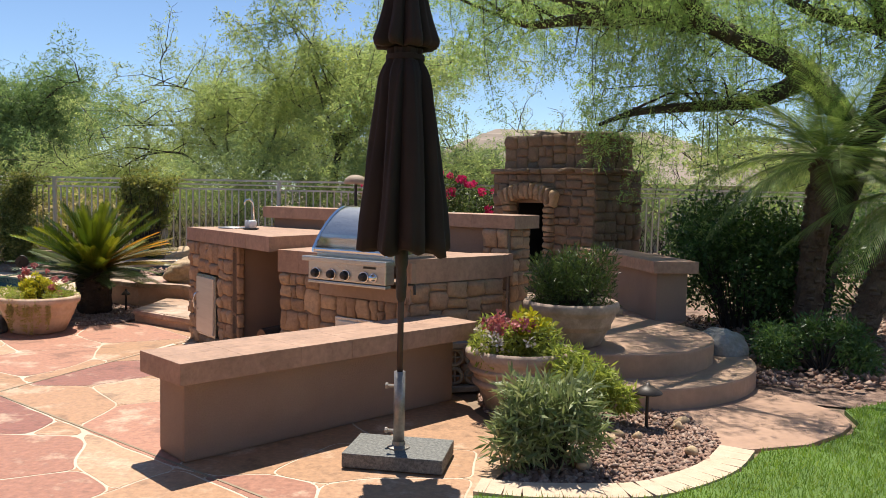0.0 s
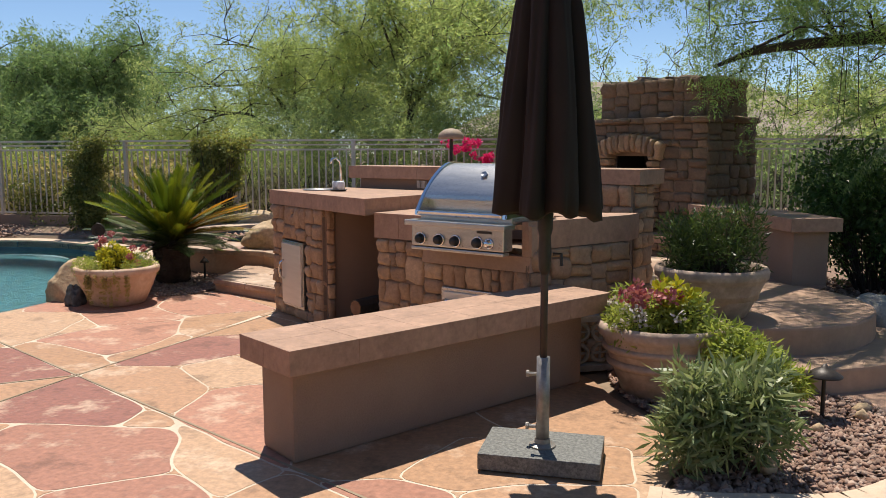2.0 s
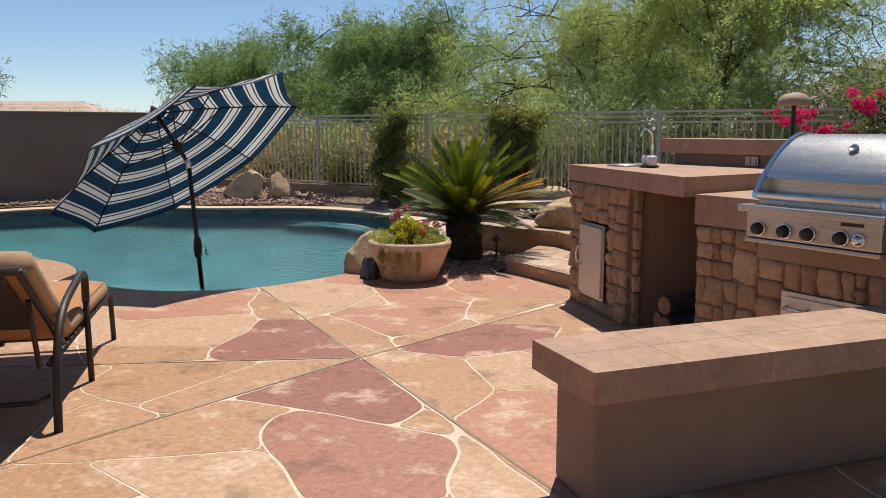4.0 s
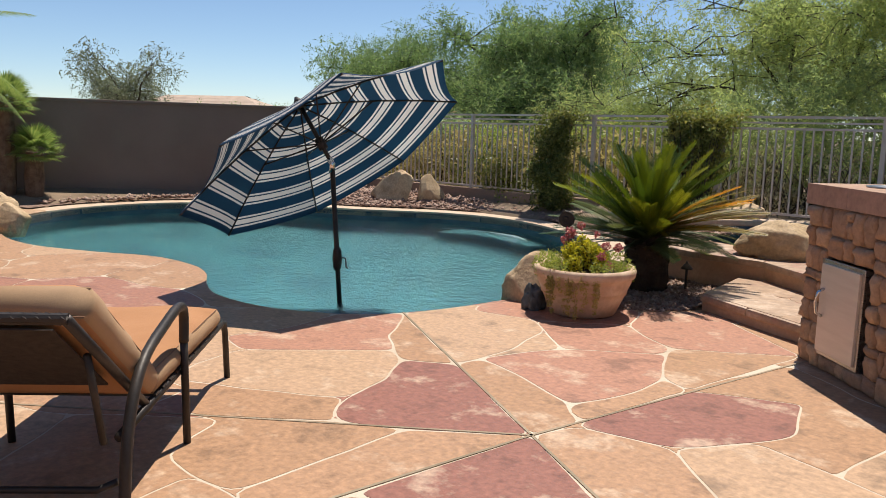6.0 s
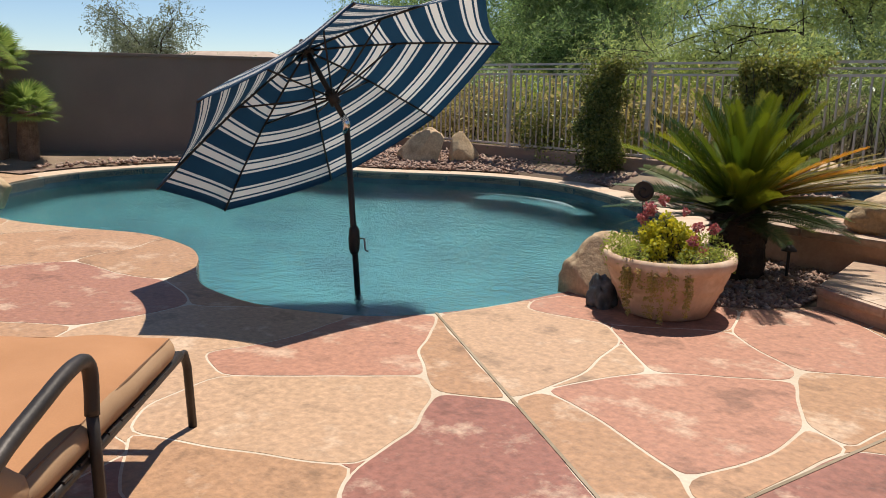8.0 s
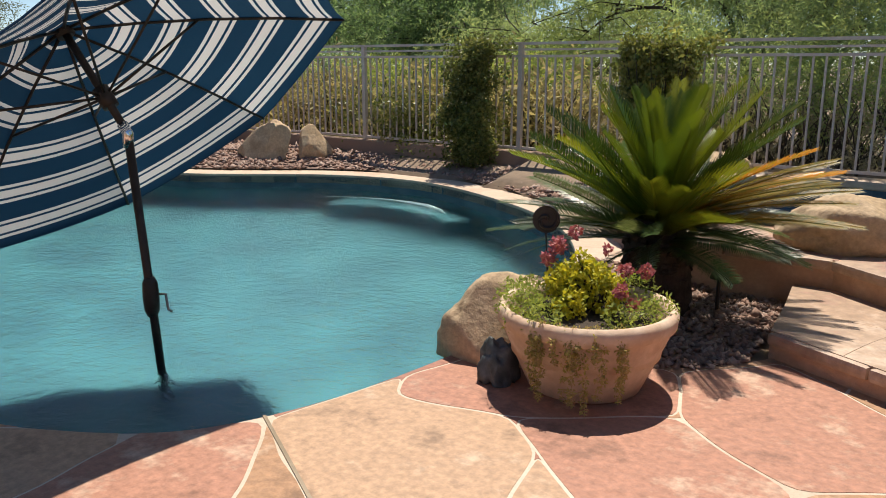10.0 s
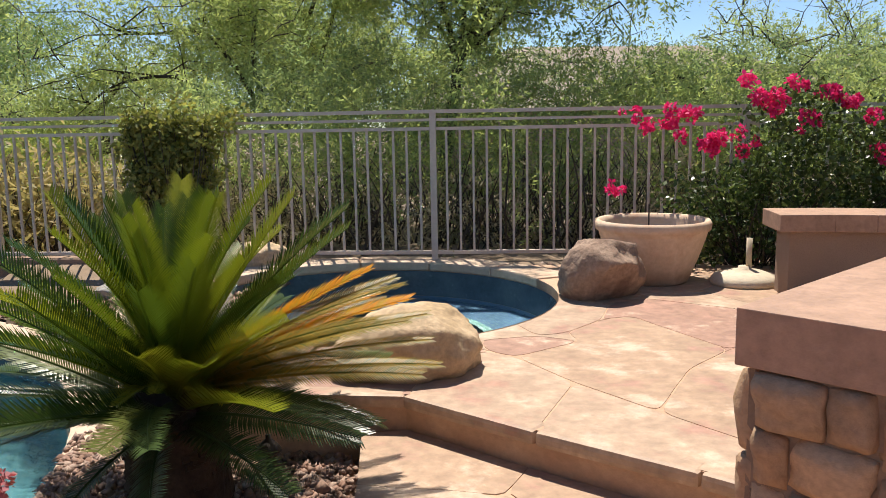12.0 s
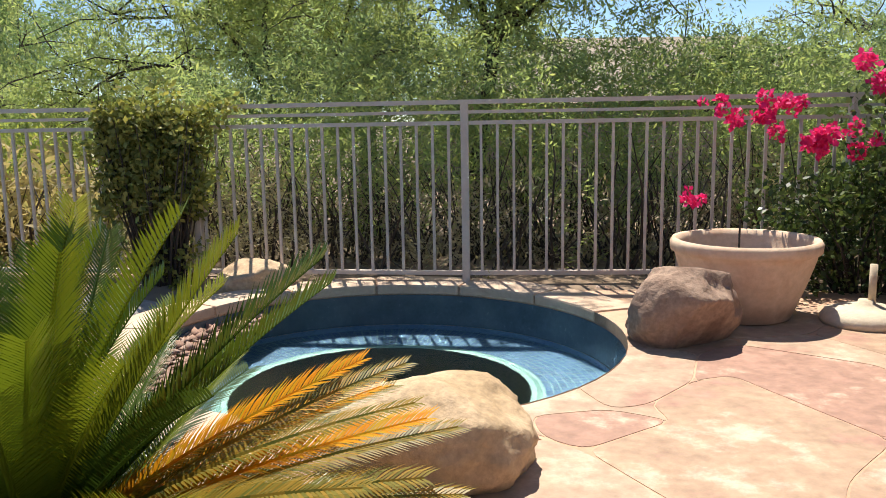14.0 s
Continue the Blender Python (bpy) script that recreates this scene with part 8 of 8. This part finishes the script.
LAID = [("a1 a2 ga f1 a3 a4 a5 a6", 4), ("b1 a2 a1 b4 b3 b2", 5), ("c4 b1 b2 b3 b4 c1 c2 c3", 0), ("b4 a1 a6 a5 d1 d2 d3 c1", 2), ("a5 a4 a3 d4 d2 d1", 5), ("d4 a3 f1 f2 f3 f4 f5 f6", 5), ("f1 ga i1 h1 f3 f2", 1), ("f3 h1 h3 h2 f4", 1),
        ("ga i4 i3 i2 i1", 4), ("i4 n1 i6 i5 i3", 1), ("i2 i3 i5 k6 k7 l1 k5 k4 k3 k2 k1", 3), ("i5 i6 x2 l2 l1 k7 k6", 2), ("k5 l1 l2 l5 l4 l3", 3), ("i1 i2 k1 k2 k3 y2 y1 h3 h1", 1), ("k3 k4 k5 l3 y1 y2", 2),
        ("n1 n2 n3 n4 x2 i6", 0), ("ga o1 o2 o3 n2 n1 i4", 1), ("o2 p1 p2 n3 n2 o3", 2), ("o1 r5 t1 q1 q2 p1 o2", 4), ("a2 r1 r2 r3 r4 r5 ga", 5), ("r1 s1 u4 s2 s3 s4 r3 r2", 0), ("r3 s4 s3 t1 r5 r4", 1),
        ("a2 b1 u1 u2 u3 e3 e2 e1 r1", 2), ("e3 u4 s1 r1 e1 e2", 2), ("u3 v1 v2 v3 s2 u4 e3", 0), ("u2 u1 x4 x3 v1 u3", 0), ("s2 v3 w1 t1 s3", 5), ("v1 x3 x1 w1 v3 v2", 0),
        ("ze z1 z2 z3 z4 z6", 3), ("x2 ze z6 z7 l5 l2", 1), ("z6 z4 za zb z7", 0), ("z2 z5 z8 z9 za z4 z3", 1), ("z1 zc zd z8 z5 z2", 5)]
STONE_BASE = [(0.53, 0.255, 0.165), (0.54, 0.305, 0.172), (0.61, 0.385, 0.235), (0.45, 0.205, 0.135), (0.36, 0.145, 0.105), (0.51, 0.285, 0.155)]
M_FLAGS = [material("stained_flag_%s" % n, [shade(c, 0.64), c, shade(c, 0.92), tuple(0.42 * a + 0.58 * b for a, b in zip(c, (0.76, 0.56, 0.4)))], rough=0.6, big=2.6, small=30, grain=0.5, bump=0.45, bump_scale=24, detail=9.0)
           for n, c in zip(("rose", "tan", "cream", "brick", "mauve", "ochre"), STONE_BASE)]
g = random.Random(21)
bound = PATIO
laid_holes = []
for names, tn in LAID:
    poly = [CORNER[n] for n in names.split()]
    centre = (sum(p[0] for p in poly) / len(poly), sum(p[1] for p in poly) / len(poly))
    flag_piece(laid_outline(poly, 0.0075), centre, bound, [], 0.0, 0.02, patio, M_FLAGS[tn], "flagstone")
    laid_holes.append(laid_outline(poly, -0.004))
for k in range(5):
    a, b = far_point(RAYS[k]), far_point(RAYS[(k + 1) % 5])
    region = [GA, a, b]
    area = (a[0] - GA[0]) * (b[1] - GA[1]) - (b[0] - GA[0]) * (a[1] - GA[1])
    if area < 0:
        region = [GA, b, a]
    for n, c in (((1, 0), 1.2), ((-1, 0), 16.2), ((0, 1), 8.6), ((0, -1), 5.0)):
        region = clip_half(region, n, c)
    sites, tones = [], []
    for _ in range(900):
        p = (g.uniform(-16, 1.0), g.uniform(-4.8, 8.4))
        if inside(p, region) and all(math.hypot(p[0] - q[0], p[1] - q[1]) > 0.95 for q in sites):
            sites.append(p)
            tones.append(g.choice((0, 1, 2, 3, 1, 5, 5, 2)))
    for s, tn, poly in zip(sites, tones, cells(sites, region)):
        if len(poly) < 3 or not (inside(s, PATIO) or nearest(s, PATIO)[1] < 1.3):
            continue
        near_holes = [h for h in laid_holes if nearest(s, h)[1] < 2.2 or inside(s, h)]
        flag(poly, 0.0075, bound, near_holes, 0.0, 0.02, int(s[0] * 100), patio, M_FLAGS[tn])
# sawn joints across the patio
saw = tagged(empty("saw_joint"), "dark sawn control joint across the patio", "joint", kind="structure")
for p in RAYS:
    L = 3.2 if p != RAYS[0] else 2.42
    d = unit((p[0] - GA[0], p[1] - GA[1]))
    m = Matrix.Translation((GA[0] + d[0] * L / 2, GA[1] + d[1] * L / 2, 0.0)) @ Matrix.Rotation(math.atan2(d[1], d[0]), 4, "Z")
    part("joint_strip", boxbm((0, 0, 0.0), (L, 0.014, 0.006), m), M_JOINT, saw)

# terrace stones
M_TFLAGS = [material("terrace_flag_%s" % n, [(0.46, 0.26, 0.19), shade(c, 0.88), c, (0.66, 0.49, 0.365)], rough=0.6, big=2.8, small=16, grain=0.42, bump=0.35, bump_scale=18, detail=7.0)
            for n, c in zip(("cream", "tan", "rose"), ((0.52, 0.36, 0.25), (0.49, 0.325, 0.215), (0.43, 0.25, 0.18)))]
EDGE = dict(a=(-3.3, 9.39), b=(-2.74, 9.0), c=(-2.2, 8.66), d=(-1.7, 8.3), e=(-3.2, 9.9), t1=(-2.98, 10.09), t2=(-2.56, 9.58), t3=(-1.94, 8.87), t6=(-3.02, 10.3), t7=(-2.71, 10.4), t8=(-2.48, 10.29), t9=(-2.83, 9.98), u1=(-2.55, 10.46),
            u2=(-2.32, 10.78), u3=(-2.22, 11.22), u4=(-2.14, 10.88), v1=(-2.01, 9.8), v2=(-1.74, 10.15), v3=(-1.42, 10.42), v4=(-1.43, 11.07), w1=(-2.25, 9.22), w2=(-1.3, 9.4), w3=(-2.0, 11.4), w4=(-2.6, 11.35), w5=(-2.85, 10.7))
terrace_holes = []
for names, tn in (("a b t2 t9 t1 e", 0), ("b c d t3 t2", 0), ("t9 t8 t7 t6 t1", 2), ("w5 t7 u1 u2 u3 w4", 0), ("t8 t9 t2 w1 v1 v2 u4 u2 u1", 1), ("w1 t3 w2 v3 v2 v1", 1), ("u2 u4 v2 v3 v4 w3 u3", 2)):
    poly = [EDGE[n] for n in names.split()]
    centre = (sum(p[0] for p in poly) / len(poly), sum(p[1] for p in poly) / len(poly))
    flag_piece(laid_outline(poly, 0.005, 0.003), centre, TERRACE, [ring(SPA_C, SPA_R + 0.004)], SPA_Z, 0.02, terrace, M_TFLAGS[tn], "flagstone")
    terrace_holes.append(laid_outline(poly, -0.003, 0.003))
sites = [(-2.75, 10.5), (-2.3, 10.95), (-1.75, 10.9), (-2.2, 10.05), (-2.75, 9.7), (-1.6, 10.2), (-1.75, 9.4), (-3.2, 9.7), (-2.2, 9.2)]
for _ in range(700):
    p = (g.uniform(-5.6, 2.3), g.uniform(7.0, 13.0))
    if all(math.hypot(p[0] - q[0], p[1] - q[1]) > 0.75 for q in sites):
        sites.append(p)
for s, poly in zip(sites, cells(sites, [(-6, 6.9), (2.5, 6.9), (2.5, 13.3), (-6, 13.3)])):
    if len(poly) > 2 and inside(s, TERRACE) and not (math.hypot(s[0] - SPA_C[0], s[1] - SPA_C[1]) < SPA_R + 0.31 and (s[0] < -3.2 or s[1] > 11.6)):
        flag(poly, 0.002, TERRACE, [ring(SPA_C, SPA_R + 0.004)] + terrace_holes, SPA_Z, 0.02, 1, terrace, g.choice(M_TFLAGS), "flagstone", 0.06)
# bullnose nosings on the steps, in lengths
for edge, z, who in (([(-3.3, 9.39), (-2.74, 9.0), (-2.2, 8.66), (-1.95, 8.48)], SPA_Z, terrace), ([(-3.36, 8.44), (-2.9, 8.225), (-2.2, 7.9)], 0.125, step), ([(-4.62, 9.75), (-4.3, 9.5), (-3.9, 9.4), (-3.3, 9.39)], SPA_Z, terrace)):
    for p, q in zip(edge, edge[1:]):
        d = unit((q[0] - p[0], q[1] - p[1]))
        L = math.hypot(q[0] - p[0], q[1] - p[1])
        m = Matrix.Translation(((p[0] + q[0]) / 2, (p[1] + q[1]) / 2, z - 0.028)) @ Matrix.Rotation(math.atan2(d[1], d[0]), 4, "Z")
        part("nosing", boxbm((0, 0.03, 0), (L - 0.004, 0.12, 0.06), m, 0.02), M_TFLAGS[0], who)
sites = [(-3.15, 9.0), (-2.7, 8.45), (-2.3, 8.2), (-3.2, 8.6), (-2.5, 8.75)]
for s, poly in zip(sites, cells(sites, [(-4, 7.5), (-1.5, 7.5), (-1.5, 9.8), (-4, 9.8)])):
    if len(poly) > 2:
        flag(poly, 0.002, S1, [], 0.13, 0.015, 2, step, g.choice(M_TFLAGS[:2]), "flagstone", 0.05)
